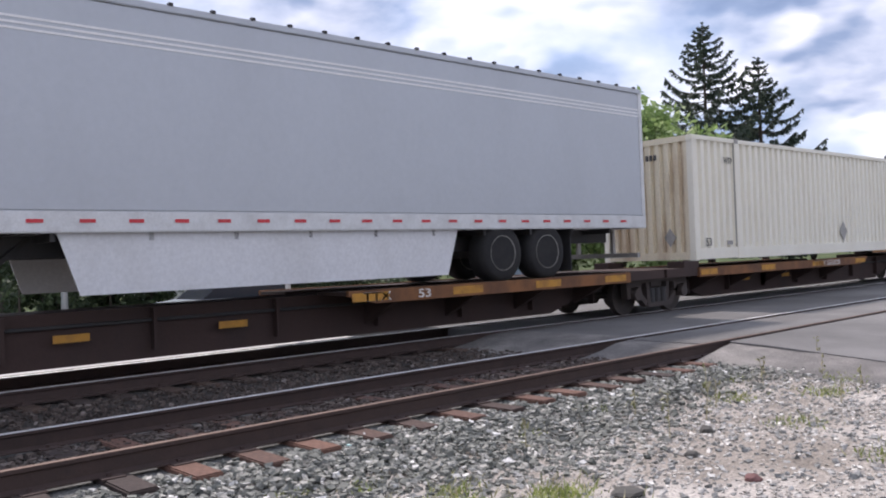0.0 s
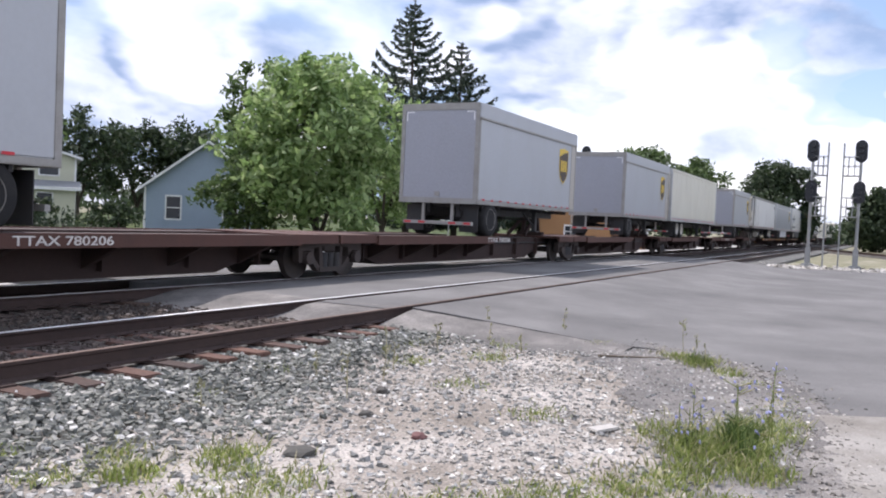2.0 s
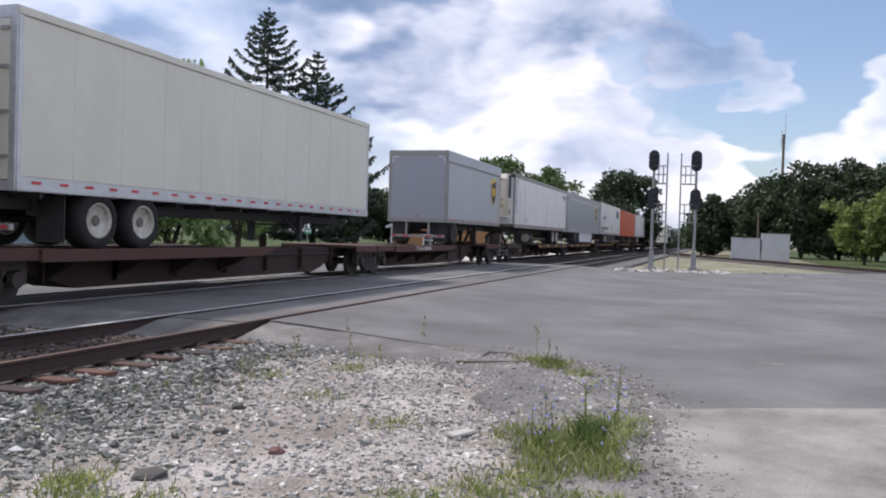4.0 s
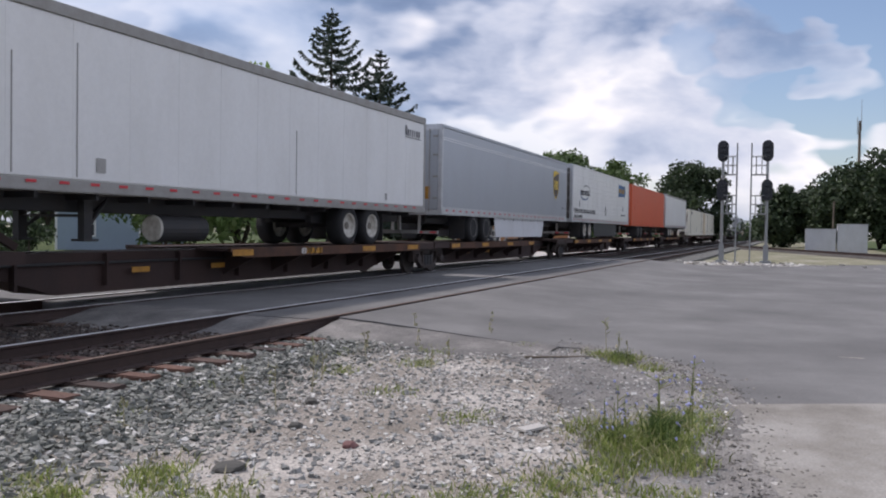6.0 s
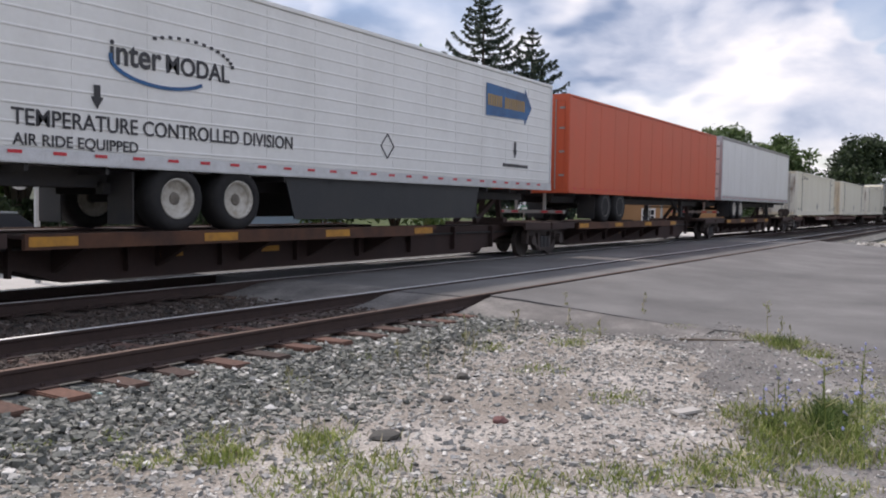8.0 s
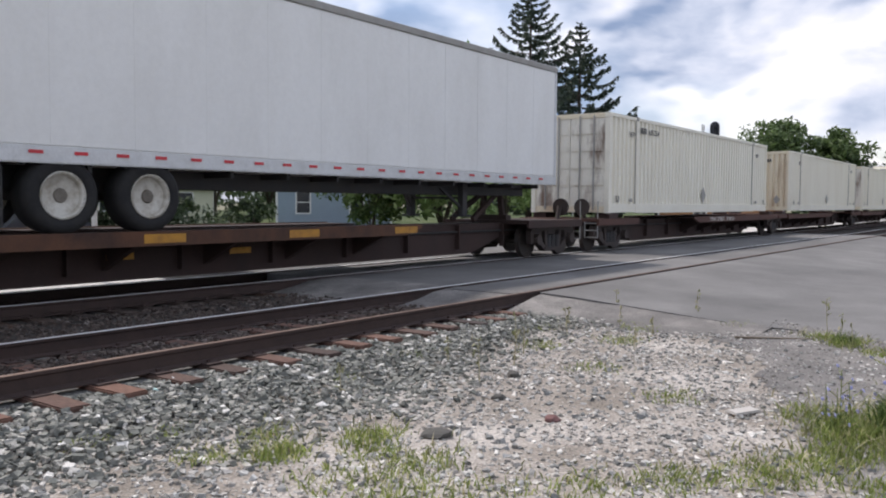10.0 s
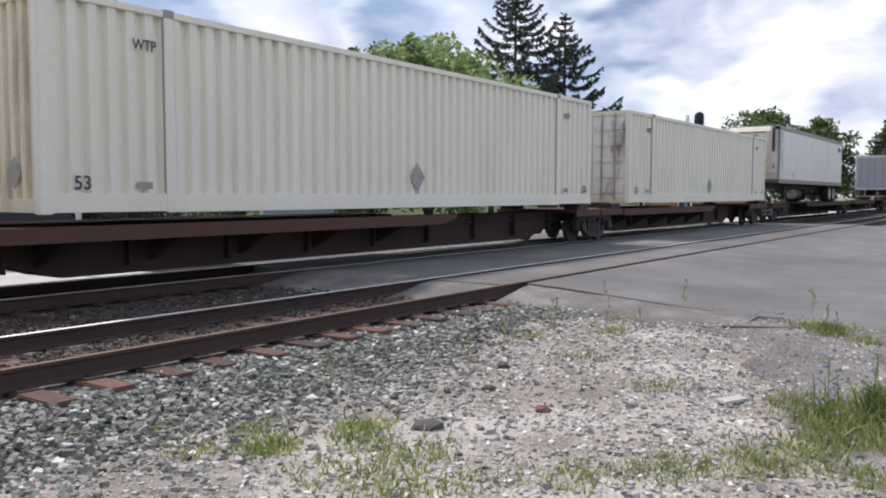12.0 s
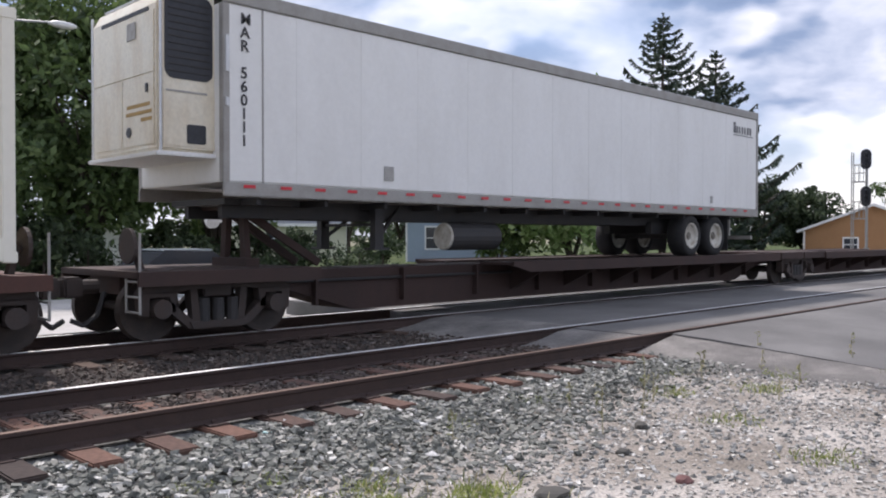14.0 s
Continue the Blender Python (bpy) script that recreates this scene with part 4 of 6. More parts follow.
def reefer(s, L, label, codes, wheels=(2.6, 3.9), z0=1.92, z1=4.84):
    """A refrigerated trailer with its cooling unit on the nose."""
    t, X, W = trailer("refrigerated_trailer", s, L, label, M_WHITE, M_RAIL_GREY, "left", z0, z1, wheels, None, None, M_RAIL_GREY, 3.2, "refrigerated trailers on the train", True, 0.20, 0.20)
    # cooling unit: a deep cover with a sloped brow, rounded upright edges and a base tray
    u, top, F, H = z0 + 0.58, z1 - 0.06, -0.82, 1.06
    bm = bmesh.new()
    prism(bm, [(0.0, u), (F + 0.03, u), (F, u + 0.05), (F, top - 0.26), (F + 0.10, top - 0.08), (F + 0.26, top), (0.0, top)], -H, H)
    bmesh.ops.bevel(bm, geom=[e for e in bm.edges if abs(e.verts[0].co.y - e.verts[1].co.y) < 0.01 and min(e.verts[0].co.x, e.verts[1].co.x) < -0.3], offset=0.05, segments=2, affect="EDGES", clamp_overlap=True)
    unit = part("cooling_unit", bm, M_REEFER, t, "cream cooling unit stained with grime")
    # panels of the front, with gaps between
    for ya, yb, za, zb in ((-0.96, 0.96, u + 1.06, top - 0.34), (-0.96, -0.01, u + 0.10, u + 1.04), (0.01, 0.96, u + 0.10, u + 1.04)):
        shape("front_panel", M_REEFER, unit, (F - 0.014, F, ya, yb, za, zb), bevel=0.006)
    shape("brow_slot", M_GRILLE, unit, (F - 0.012, F, -0.80, 0.70, top - 0.33, top - 0.28))
    shape("fuel_gauge", M_GREYMARK, unit, (F - 0.03, F - 0.014, -0.45, -0.18, top - 0.66, top - 0.42), bevel=0.006)
    bm = bmesh.new()
    rod(bm, (F - 0.03, -0.22, u + 0.30), (F - 0.014, -0.22, u + 0.30), 0.07, seg=14)
    part("port", bm, M_GRILLE, unit)
    shape("panel_latch", M_GRILLE, unit, (F - 0.035, F - 0.014, -0.80, -0.75, u + 0.80, u + 0.92))
    bars = bmesh.new()
    for k, (a, b) in enumerate(((-0.85, -0.15), (-0.90, -0.12), (-0.90, -0.58))):
        box(bars, F - 0.018, F - 0.014, a, b, u + 0.62 - k * 0.10, u + 0.67 - k * 0.10)
    part("unit_bars", bars, M_BAR_TAN, unit, "faded unreadable lettering")
    for side in (-1, 1):
        y0, y1 = sorted((side * H, side * (H + 0.012)))
        bm = bmesh.new()
        prism(bm, rounded(F + 0.09, -0.03, u + 0.98, top - 0.10, 0.13), y0, y1)
        grille = part("unit_grille", bm, M_GRILLE, unit)
        y2, y3 = sorted((side * (H + 0.012), side * (H + 0.022)))
        bm = bmesh.new()
        for k in range(11):
            z = u + 1.07 + k * 0.093
            box(bm, F + 0.14, -0.08, y2, y3, z, z + 0.018)
        part("grille_slat", bm, M_STEEL, grille)
        shape("side_panel", M_REEFER, unit, (F + 0.06, -0.03, y0, y1, u + 0.08, u + 0.95), bevel=0.005)
        bm = bmesh.new()
        prism(bm, rounded(-0.42, -0.14, u + 0.12, u + 0.38, 0.03, 3), y2, y3)
        part("unit_vent", bm, M_GRILLE, unit)
        shape("name_bar", M_GREYMARK, unit, (F + 0.10, -0.12, y2, y3, u + 0.80, u + 0.825))
        bm = bmesh.new()
        rod(bm, (F + 0.02, side * (H + 0.03), u), (F + 0.02, side * (H + 0.03), top - 0.1), 0.02, seg=6)
        part("guard_rail", bm, M_RAIL_AL, unit)
    shape("roof_lip", M_RAIL_AL, unit, (F + 0.20, 0.0, -H - 0.04, H + 0.04, top, top + 0.03), bevel=0.008)
    shape("base_tray", M_TRIM, unit, (F - 0.05, 0.0, -H - 0.05, H + 0.05, u - 0.06, u), bevel=0.01)
    # door hardware and the seam behind the lettered corner
    shape("corner_seam", M_RAIL_GREY, t, (0.62, 0.645, -W - 0.009, -W, z0 + 0.2, z1 - 0.2))
    for za, zb in ((z1 - 1.15, z1 - 0.65), (z1 - 1.62, z1 - 1.50)):
        shape("side_latch", M_RAIL_AL, t, (0.03, 0.09, -W - 0.035, -W, za, zb), bevel=0.008)
    # fuel tank under the floor
    bm = bmesh.new()
    rod(bm, (4.7, -0.85, z0 - 0.55), (6.0, -0.85, z0 - 0.55), 0.25, seg=20)
    part("fuel_tank", bm, M_STEEL, t, smooth=False)
    bm = bmesh.new()
    rod(bm, (4.66, -0.85, z0 - 0.55), (4.70, -0.85, z0 - 0.55), 0.23, 0.25, seg=20)
    part("tank_end", bm, M_RIM, t, "pale dusty tank end")
    # upright numbers on the nose corner, and small plates
    y = -W - 0.014
    for k, ch in enumerate(codes):
        if ch != " ":
            words("letters", ch, 0.22, M_INK, t, (0.27, y, z1 - 0.46 - k * 0.188))
    shape("plate", M_GREYMARK, t, (2.9, 3.1, y - 0.002, y + 0.008, z0 + 0.35, z0 + 0.58), (L - 2.7, L - 2.6, y - 0.002, y + 0.008, z0 + 0.3, z0 + 0.48))
    for k, w in enumerate((0.16, 0.12, 0.07, 0.09, 0.07, 0.11, 0.11)):
        h = 0.28 if k == 0 else 0.19
        shape("name_bar", M_FADED, t, (L - 1.45 + k * 0.155, L - 1.45 + k * 0.155 + w * 0.7, y - 0.002, y + 0.008, z1 - 0.66, z1 - 0.66 + h))
    shape("name_bar", M_FADED, t, (L - 1.45, L - 0.35, y - 0.002, y + 0.008, z1 - 0.72, z1 - 0.70))
    for x, za, zb in () if L > 16 else ((1.3, z0 + 0.25, z1 - 0.9), (2.5, z0 + 0.25, z1 - 0.55), (8.8, z0 + 0.25, z1 - 1.2)):
        shape("panel_joint", M_RAIL_GREY, t, (x, x + 0.02, y + 0.004, y + 0.012, za, zb))
    swing_doors(t, L, 1, W, z0, z1, M_WHITE)
    return t


# bogies
def bogie(s):
    t = riding("bogie", s, "dark steel two-axle railway bogie on the rails", "bogie", "bogies of the train")
    for y in (-1.02, 1.02):
        bm = bmesh.new()
        y0, y1 = y - 0.08, y + 0.08
        prism(bm, [(-1.16, 0.66), (-1.10, 0.74), (-0.55, 0.78), (-0.40, 0.84), (0.40, 0.84), (0.55, 0.78), (1.10, 0.74), (1.16, 0.66), (0.62, 0.66), (0.42, 0.69), (-0.42, 0.69), (-0.62, 0.66)], y0, y1)
        for g in (-1, 1):
            prism(bm, [(g * 1.16, 0.67), (g * 1.14, 0.36), (g * 1.02, 0.36), (g * 1.02, 0.60), (g * 0.74, 0.60), (g * 0.74, 0.40), (g * 0.66, 0.40), (g * 0.62, 0.67)], y0, y1)
            prism(bm, [(g * 0.74, 0.56), (g * 0.74, 0.40), (g * 0.46, 0.16), (g * 0.34, 0.16), (g * 0.34, 0.26), (g * 0.42, 0.28)], y0, y1)
            prism(bm, [(g * 0.44, 0.70), (g * 0.34, 0.70), (g * 0.28, 0.24), (g * 0.40, 0.24)], y0 + 0.01, y1 - 0.01)
        prism(bm, [(-0.46, 0.25), (-0.40, 0.15), (0.40, 0.15), (0.46, 0.25)], y0 - 0.02, y1 + 0.02)
        fr = part("side_frame", bm, M_BOGIE, t)
        for x in (-0.88, 0.88):
            bm = bmesh.new()
            rod(bm, (x, y * 1.16 - 0.02, 0.45), (x, y * 0.9, 0.45), 0.13, seg=14)
            part("bearing_cap", bm, M_BOGIE, fr)
        bm = bmesh.new()
        for x in (-0.22, 0.0, 0.22):
            rod(bm, (x, y * 1.03, 0.24), (x, y * 1.03, 0.56), 0.085, seg=10)
        part("spring", bm, M_STEEL, fr)
    shape("bolster", M_BOGIE, t, (-0.22, 0.22, -1.05, 1.05, 0.58, 0.80), bevel=0.02)
    for x in (-0.88, 0.88):
        bm = bmesh.new()
        for sg in (-1, 1):
            y = sg * 0.755
            turned(bm, [(0.09, -0.07), (0.34, -0.06), (0.42, -0.065), (0.42, 0.045) if sg > 0 else (0.445, 0.045), (0.34, 0.065), (0.1, 0.07)], y, 0, 0, 28)
        rod(bm, (0, -1.1, 0), (0, 1.1, 0), 0.08, seg=10)
        ws = part("wheelset", bm, M_WHEEL, t, smooth=False)
        ws.matrix_basis = pose(x, 0, 0.425)
        WHEELS.append((ws, x))
    return t


WHEELS = []


def car_unit(sa, sb, kind, label, ends=(False, False), number="", span=(1.6, 15.0), boxes=False, number_at=7.5, group="car units of the train"):
    """One platform of an articulated car, between the bogies at sa and sb. Its x runs from sa; span: the stretch with wheel decks."""
    t = riding("car_unit", sa, label, "railway car", group)
    L = sb - sa
    e0, e1 = (-1.25 if ends[0] else 0.05), (L + 1.25 if ends[1] else L - 0.05)
    sill = {"yellow": M_CAR_YEL if sa < 100 else M_CAR_SOOTY, "red": M_CAR_RED, "brown": M_CAR}[kind]
    d0, d1 = span
    # deep fish-bellied centre sill
    bm = bmesh.new()
    prism(bm, [(e0 + 0.1, 0.88), (e0 + 0.1, 0.62), (1.5, 0.58), (2.9, 0.18), (L - 2.9, 0.18), (L - 1.5, 0.58), (e1 - 0.1, 0.62), (e1 - 0.1, 0.88)], -0.48, 0.48)
    spine = part("centre_sill", bm, M_CAR, t)
    for x in np.arange(2.0, L - 1.5, 1.9):
        shape("sill_rib", M_CAR, spine, (x, x + 0.05, -0.60, -0.48, 0.30, 0.86))
    for side in (-1, 1):
        # brake pipe along the spine
        bm = bmesh.new()
        rod(bm, (0.3, side * 0.53, 0.70), (L - 0.3, side * 0.53, 0.70), 0.025, seg=6)
        part("brake_pipe", bm, M_STEEL, spine)
        # wheel deck and the sill along its edge
        shape("wheel_deck", M_CAR, t, (d0, d1, *sorted((side * 0.48, side * 1.32)), DECK - 0.05, DECK))
        bm = bmesh.new()
        y0, y1 = sorted((side * 1.28, side * 1.36))
        prism(bm, [(d0, DECK + 0.02), (d0, DECK - 0.19), (d1 - 0.5, DECK - 0.19), (d1, DECK - 0.06), (d1, DECK + 0.02)] if d0 < L - d1 else [(d0, DECK + 0.02), (d0, DECK - 0.06), (d0 + 0.5, DECK - 0.19), (d1, DECK - 0.19), (d1, DECK + 0.02)], y0, y1)
        part("side_sill", bm, sill, t)
        x = d0 + 0.9
        while x < d1 - 0.4:
            bm = bmesh.new()
            a, b = sorted((side * 0.48, side * 1.27))
            prism(bm, [(side * 0.48, DECK - 0.05), (side * 1.27, DECK - 0.05), (side * 1.27, DECK - 0.2), (side * 0.48, 0.34)], x, x + 0.1, "yz")
            part("deck_bracket", bm, M_CAR, t)
            x += 1.8
        n = 4 if kind == "yellow" else 0
        for k in range(n):
            x = d0 + 0.05 + k * (d1 - d0 - 0.9) / (n - 1)
            shape("reflector", M_STRIP, t, (x, x + 0.7, *sorted((side * 1.36, side * 1.365)), DECK - 0.15, DECK - 0.02))
        for x in (4.5, 6.75) if kind == "yellow" else ():
            shape("reflector", M_STRIP, t, (x, x + 0.45, *sorted((side * 0.60, side * 0.605)), 0.50, 0.60))
    # end platforms
    for x0, x1, end in ((e0, 1.6, ends[0]), (L - 1.6, e1, ends[1])):
        bm = bmesh.new()
        box(bm, x0, x1, -1.28, 1.28, 0.86, 0.95, 0.01)
        box(bm, x0, x1, -1.30, -1.24, 0.76, 0.95)
        box(bm, x0, x1, 1.24, 1.30, 0.76, 0.95)
        part("end_platform", bm, M_CAR_RED if kind == "red" else M_CAR, t)
        for y in (-1.05, 1.05):
            if boxes:
                shape("container_pedestal", M_CAR, t, (x0 + 0.75 if x0 < 1 else x1 - 1.4, x0 + 1.35 if x0 < 1 else x1 - 0.8, y - 0.22, y + 0.22, 0.95, 1.10))
        if end:
            xe, d = (x0, -1) if x0 < 0 else (x1, 1)
            bm = bmesh.new()
            rod(bm, (xe, 0, 0.72), (xe + d * 0.45, 0, 0.72), 0.1, seg=10)
            box(bm, xe + d * 0.25, xe + d * 0.5, -0.16, 0.16, 0.58, 0.86, 0.03)
            part("coupler", bm, M_BOGIE, t)
            bm = bmesh.new()
            pts = [(xe + d * 0.05, -0.35, 0.66), (xe + d * 0.15, -0.36, 0.36), (xe + d * 0.32, -0.34, 0.22), (xe + d * 0.48, -0.3, 0.30)]
            for a, b in zip(pts, pts[1:]):
                rod(bm, a, b, 0.035, seg=7)
            part("air_hose", bm, M_STEEL, t)
            bm = bmesh.new()
            for y in (-1.25, -0.85):
                rod(bm, (xe - d * 0.03, y, 0.40), (xe - d * 0.03, y, 1.45 if y < -1 else 0.9), 0.018, seg=6)
            for z in (0.42, 0.62, 0.82):
                rod(bm, (xe - d * 0.03, -1.25, z), (xe - d * 0.03, -0.85, z), 0.016, seg=6)
            part("hand_grab", bm, M_RAIL_GREY, t)
            bm = bmesh.new()
            rod(bm, (xe - d * 0.15, -0.7, 1.28), (xe - d * 0.10, -0.7, 1.28), 0.24, seg=18)
            rod(bm, (xe - d * 0.3, -0.7, 0.94), (xe - d * 0.2, -0.7, 1.3), 0.06, seg=6)
            part("brake_wheel", bm, M_BOGIE, t)
    if number:
        words("letters", number, 0.19, M_LETTER, t, (number_at, -1.363, DECK - 0.15), 2.5 if len(number) == 4 else 1.5)
    return t


def hitch(t_parent, x, z1, d):
    """The folding stand that holds a trailer's nose."""
    bm = bmesh.new()
    for y in (-0.32, 0.32):
        beam(bm, (x, y, 0.95), (x, y * 0.7, z1 - 0.12), 0.1, 0.14)
        beam(bm, (x + d * 1.35, y, 0.98), (x + d * 0.1, y * 0.7, z1 - 0.2), 0.09, 0.12)
    box(bm, x - 0.35, x + 0.35, -0.45, 0.45, z1 - 0.14, z1 - 0.06, 0.02)
    box(bm, x - 0.12, x + 0.12, -0.5, 0.5, 0.95, 1.08)
    part("trailer_hitch", bm, M_CAR, t_parent)


YEL, RED5, DRK = "brown steel spine car unit with faded yellow side sill", "rust-red steel spine car unit with a bare deck", "dark brown steel spine car unit with reflectors"
BOGIES = [-1.2, 15.77, 32.19, 35.65, 50.85, 66.29, 81.61, 96.91, 111.83, 115.7, 132.55, 149.14, 166.64, 184.05, 201.02, 204.55, 222.32, 241.43, 258.85, 262.4, 282.05, 299.85, 317.85, 321.45, 338.65, 355.65, 372.65, 389.65]
for s_at in BOGIES:
    bogie(s_at)
UNITS = [(-1.2, 15.77, "yellow", (0, 0), "TTX       53", (8.5, 15.6), 8.75), (15.77, 32.19, "yellow", (0, 1), "TTAX 555020", (1.3, 10.7), 7.1), (35.65, 50.85, "red", (1, 0), "TTAX 780206", (6.6, 13.8)), (50.85, 66.29, "red", (0, 0), "TTAX 780206", (1.5, 8.4)), (66.29, 81.61, "red", (0, 0), "", (1.5, 8.4)),
         (81.61, 96.91, "red", (0, 0), "", (1.2, 8.6)), (96.91, 111.83, "red", (0, 1), "TTAX 780206", (1.5, 8.3), 3.5), (115.7, 132.55, "yellow", (1, 0), "8971", (6.4, 15.6), 9.0), (132.55, 149.14, "yellow", (0, 0), "", (1.3, 11.0)), (149.14, 166.64, "yellow", (0, 0), "", (1.8, 11.4)), (166.64, 184.05, "yellow", (0, 0), "", (1.8, 11.5)), (184.05, 201.02, "yellow", (0, 1), "", (1.8, 11.0)),
         (204.55, 222.32, "red", (1, 0), "TTHX 370251   2-28/151", (6.4, 16.3), 8.0), (222.32, 241.43, "red", (0, 0), "", (1.6, 11.5)), (241.43, 258.85, "red", (0, 1), "", (1.6, 10.6)), (262.4, 282.05, "brown", (1, 0), "", (6.0, 17.8)), (282.05, 299.85, "brown", (0, 0), "", (1.6, 11.0)), (299.85, 317.85, "brown", (0, 1), "", (1.6, 11.0)),
         (321.45, 338.65, "brown", (1, 0), "", (6, 15)), (338.65, 355.65, "brown", (0, 0), "", (1.6, 11)), (355.65, 372.65, "brown", (0, 0), "", (1.6, 11)), (372.65, 389.65, "brown", (0, 1), "", (1.6, 11))]
CAR = {}
for sa, sb, kind, ends, number, span, *number_at in UNITS:
    CAR[sa] = car_unit(sa, sb, kind, {"yellow": YEL, "red": RED5, "brown": DRK}[kind], ends, number, span, sa in (15.77, 204.55, 222.32, 241.43, 321.45, 355.65, 372.65), *number_at)


def loads():
    # silver trailer with a pale skirt
    t, X, W = trailer("box_trailer", -1.05, 16.15, "silver smooth-sided box trailer with pale side skirt", M_SILVER, M_SILVER, "left", 1.86, 4.82, (3.15, 4.35), (5.4, 11.9), M_SKIRT, rail_h=0.26, top_h=0.10, seams=False, rim=False)
    for z in (4.22, 4.29, 4.36):
        shape("side_stripe", M_WHITE_TAPE, t, (0.05, 16.05, -W - 0.006, -W, z, z + 0.028))
    for k in range(27):
        shape("rivet", M_STEEL, t, (0.3 + k * 0.6, 0.36 + k * 0.6, -W - 0.03, -W + 0.03, 4.81, 4.85))
    swing_doors(t, 16.15, 1, W, 1.86, 4.82, M_SILVER)
    container(17.05, "cream corrugated container with rust-streaked end", False, True, "")
    hitch(CAR[35.65], 0.9, 1.86, 1)
    pup(35.4, "grey-white short parcel trailer with a shield, nose foremost", "left")
    pup(57.6, "grey-white short parcel trailer with a shield, roll-up door foremost", "right")
    pup(72.95, "grey-white short parcel trailer with a shield, roll-up door foremost", "right")
    for s_unit, x in ((50.85, 14.2), (66.29, 14.3), (96.91, 14.2)):
        hitch(CAR[s_unit], x, 1.86, -1)
    t, X, W = trailer("box_trailer", 82.3, 13.7, "pale cream box trailer with swing doors", M_TAN, M_TAN, "right", 1.86, 4.75, (1.9, 3.1))
    swing_doors(t, 0, -1, W, 1.86, 4.75, M_TAN)
    pup(104.1, "grey-white short parcel trailer with a shield, roll-up door foremost", "right")
    reefer(115.75, 16.0, "white refrigerated trailer with grimy cooling unit and grey rails", "MAR 560008", (3.4, 4.65), 1.86, 4.76)
    hitch(CAR[115.7], 0.9, 1.95, 1)
    # silver trailer with a shield
    t, X, W = trailer("box_trailer", 133.1, 16.15, "silver smooth-sided box trailer with a shield and pale skirt", M_SILVER, M_SILVER, "right", 1.84, 4.76, (3.05, 4.4), (5.4, 12.3), M_SKIRT, rail_h=0.26, top_h=0.10, seams=False, rim=False)
    for z in (4.26, 4.33):
        shape("side_stripe", M_WHITE_TAPE, t, (0.05, 16.05, -W - 0.006, -W, z, z + 0.024))
    shield(t, 14.1, 3.58, 1.18, -W - 0.008)
    words("letters", "53", 0.2, M_INK, t, (15.3, -W - 0.008, 2.42))
    swing_doors(t, 0, -1, W, 1.84, 4.76, M_SILVER)
    shape("warning_plate", M_STRIP, t, (-0.06, -0.05, -0.9, -0.35, 2.35, 2.75))
    hitch(CAR[132.55], 15.4, 1.86, -1)
    # white ribbed trailer with lettering
    t, X, W = trailer("box_trailer", 150.45, 16.1, "white ribbed box trailer with black lettering and charcoal skirt", M_RIB, M_RIB, "right", 1.86, 4.84, (3.0, 4.25), (5.4, 12.2), M_DARKSKIRT, rail_h=0.2, top_h=0.08)
    bm = bmesh.new()
    for k in range(11):
        z = 2.12 + k * 0.243
        prism(bm, [(-W, z), (-W - 0.010, z + 0.012), (-W - 0.010, z + 0.03), (-W, z + 0.042)], 0.12, 15.98, "yz")
    part("side_rib", bm, M_RIB, t)
    y = -W - 0.014
    words("letters", "TEMPERATURE CONTROLLED DIVISION", 0.31, M_INK, t, (0.36, y, 2.35), 0.93)
    words("letters", "AIR RIDE EQUIPPED", 0.22, M_INK, t, (0.38, y, 2.09), 0.98)
    words("letters", "inter", 0.50, M_INK, t, (1.78, y, 3.33), 0.92, 0.02)
    words("letters", "MODAL", 0.38, M_INK, t, (2.74, y, 3.33), 0.95, 0.02)
    bm = bmesh.new()
    for k in range(13):
        a, b = radians(172 + k * 11.5), radians(172 + (k + 1) * 11.5)
        beam(bm, (2.72 + 0.92 * math.cos(a), y - 0.003, 3.42 + 0.33 * math.sin(a)), (2.72 + 0.92 * math.cos(b), y - 0.003, 3.42 + 0.33 * math.sin(b)), 0.012, 0.055)
    part("name_swoosh", bm, M_BLUE, t)
    bm = bmesh.new()
    for k in range(13):
        a = radians(8 + k * 10.2)
        q = (3.12 + 0.93 * math.cos(a), 3.52 + 0.33 * math.sin(a))
        box(bm, q[0], q[0] + 0.07, y - 0.003, y, q[1], q[1] + 0.05)
    part("name_dots", bm, M_INK, t)
    for x, z, k in ((1.59, 2.66, 0.55), (13.9, 2.66, 0.7)):
        bm = bmesh.new()
        prism(bm, [(x - 0.05, z), (x + 0.05, z), (x + 0.05, z + 0.3 * k), (x + 0.10, z + 0.3 * k), (x, z + 0.6 * k), (x - 0.10, z + 0.3 * k), (x - 0.05, z + 0.3 * k)][::-1], y - 0.004, y)
        for v in bm.verts:
            v.co.z = 2 * z + 0.6 * k - v.co.z
        bmesh.ops.recalc_face_normals(bm, faces=bm.faces[:])
        part("arrow", bm, M_INK, t)
    bm = bmesh.new()
    prism(bm, [(12.35, 3.64), (14.4, 3.70), (14.4, 3.56), (14.8, 4.04), (14.4, 4.52), (14.4, 4.40), (12.35, 4.44)], y - 0.004, y)
    sign = part("arrow_sign", bm, M_BLUE, t, "blue arrow-shaped name panel")
    for k in range(16):
        if k != 6:
            shape("name_bar", M_BAR_TAN, sign, (12.43 + k * 0.124, 12.52 + k * 0.124, y - 0.008, y - 0.004, 3.90, 4.18))
    for k in range(14):
        shape("small_bar", M_INK, t, (13.25 + k * 0.10, 13.33 + k * 0.10, y - 0.004, y, 2.42, 2.50))
    bm = bmesh.new()
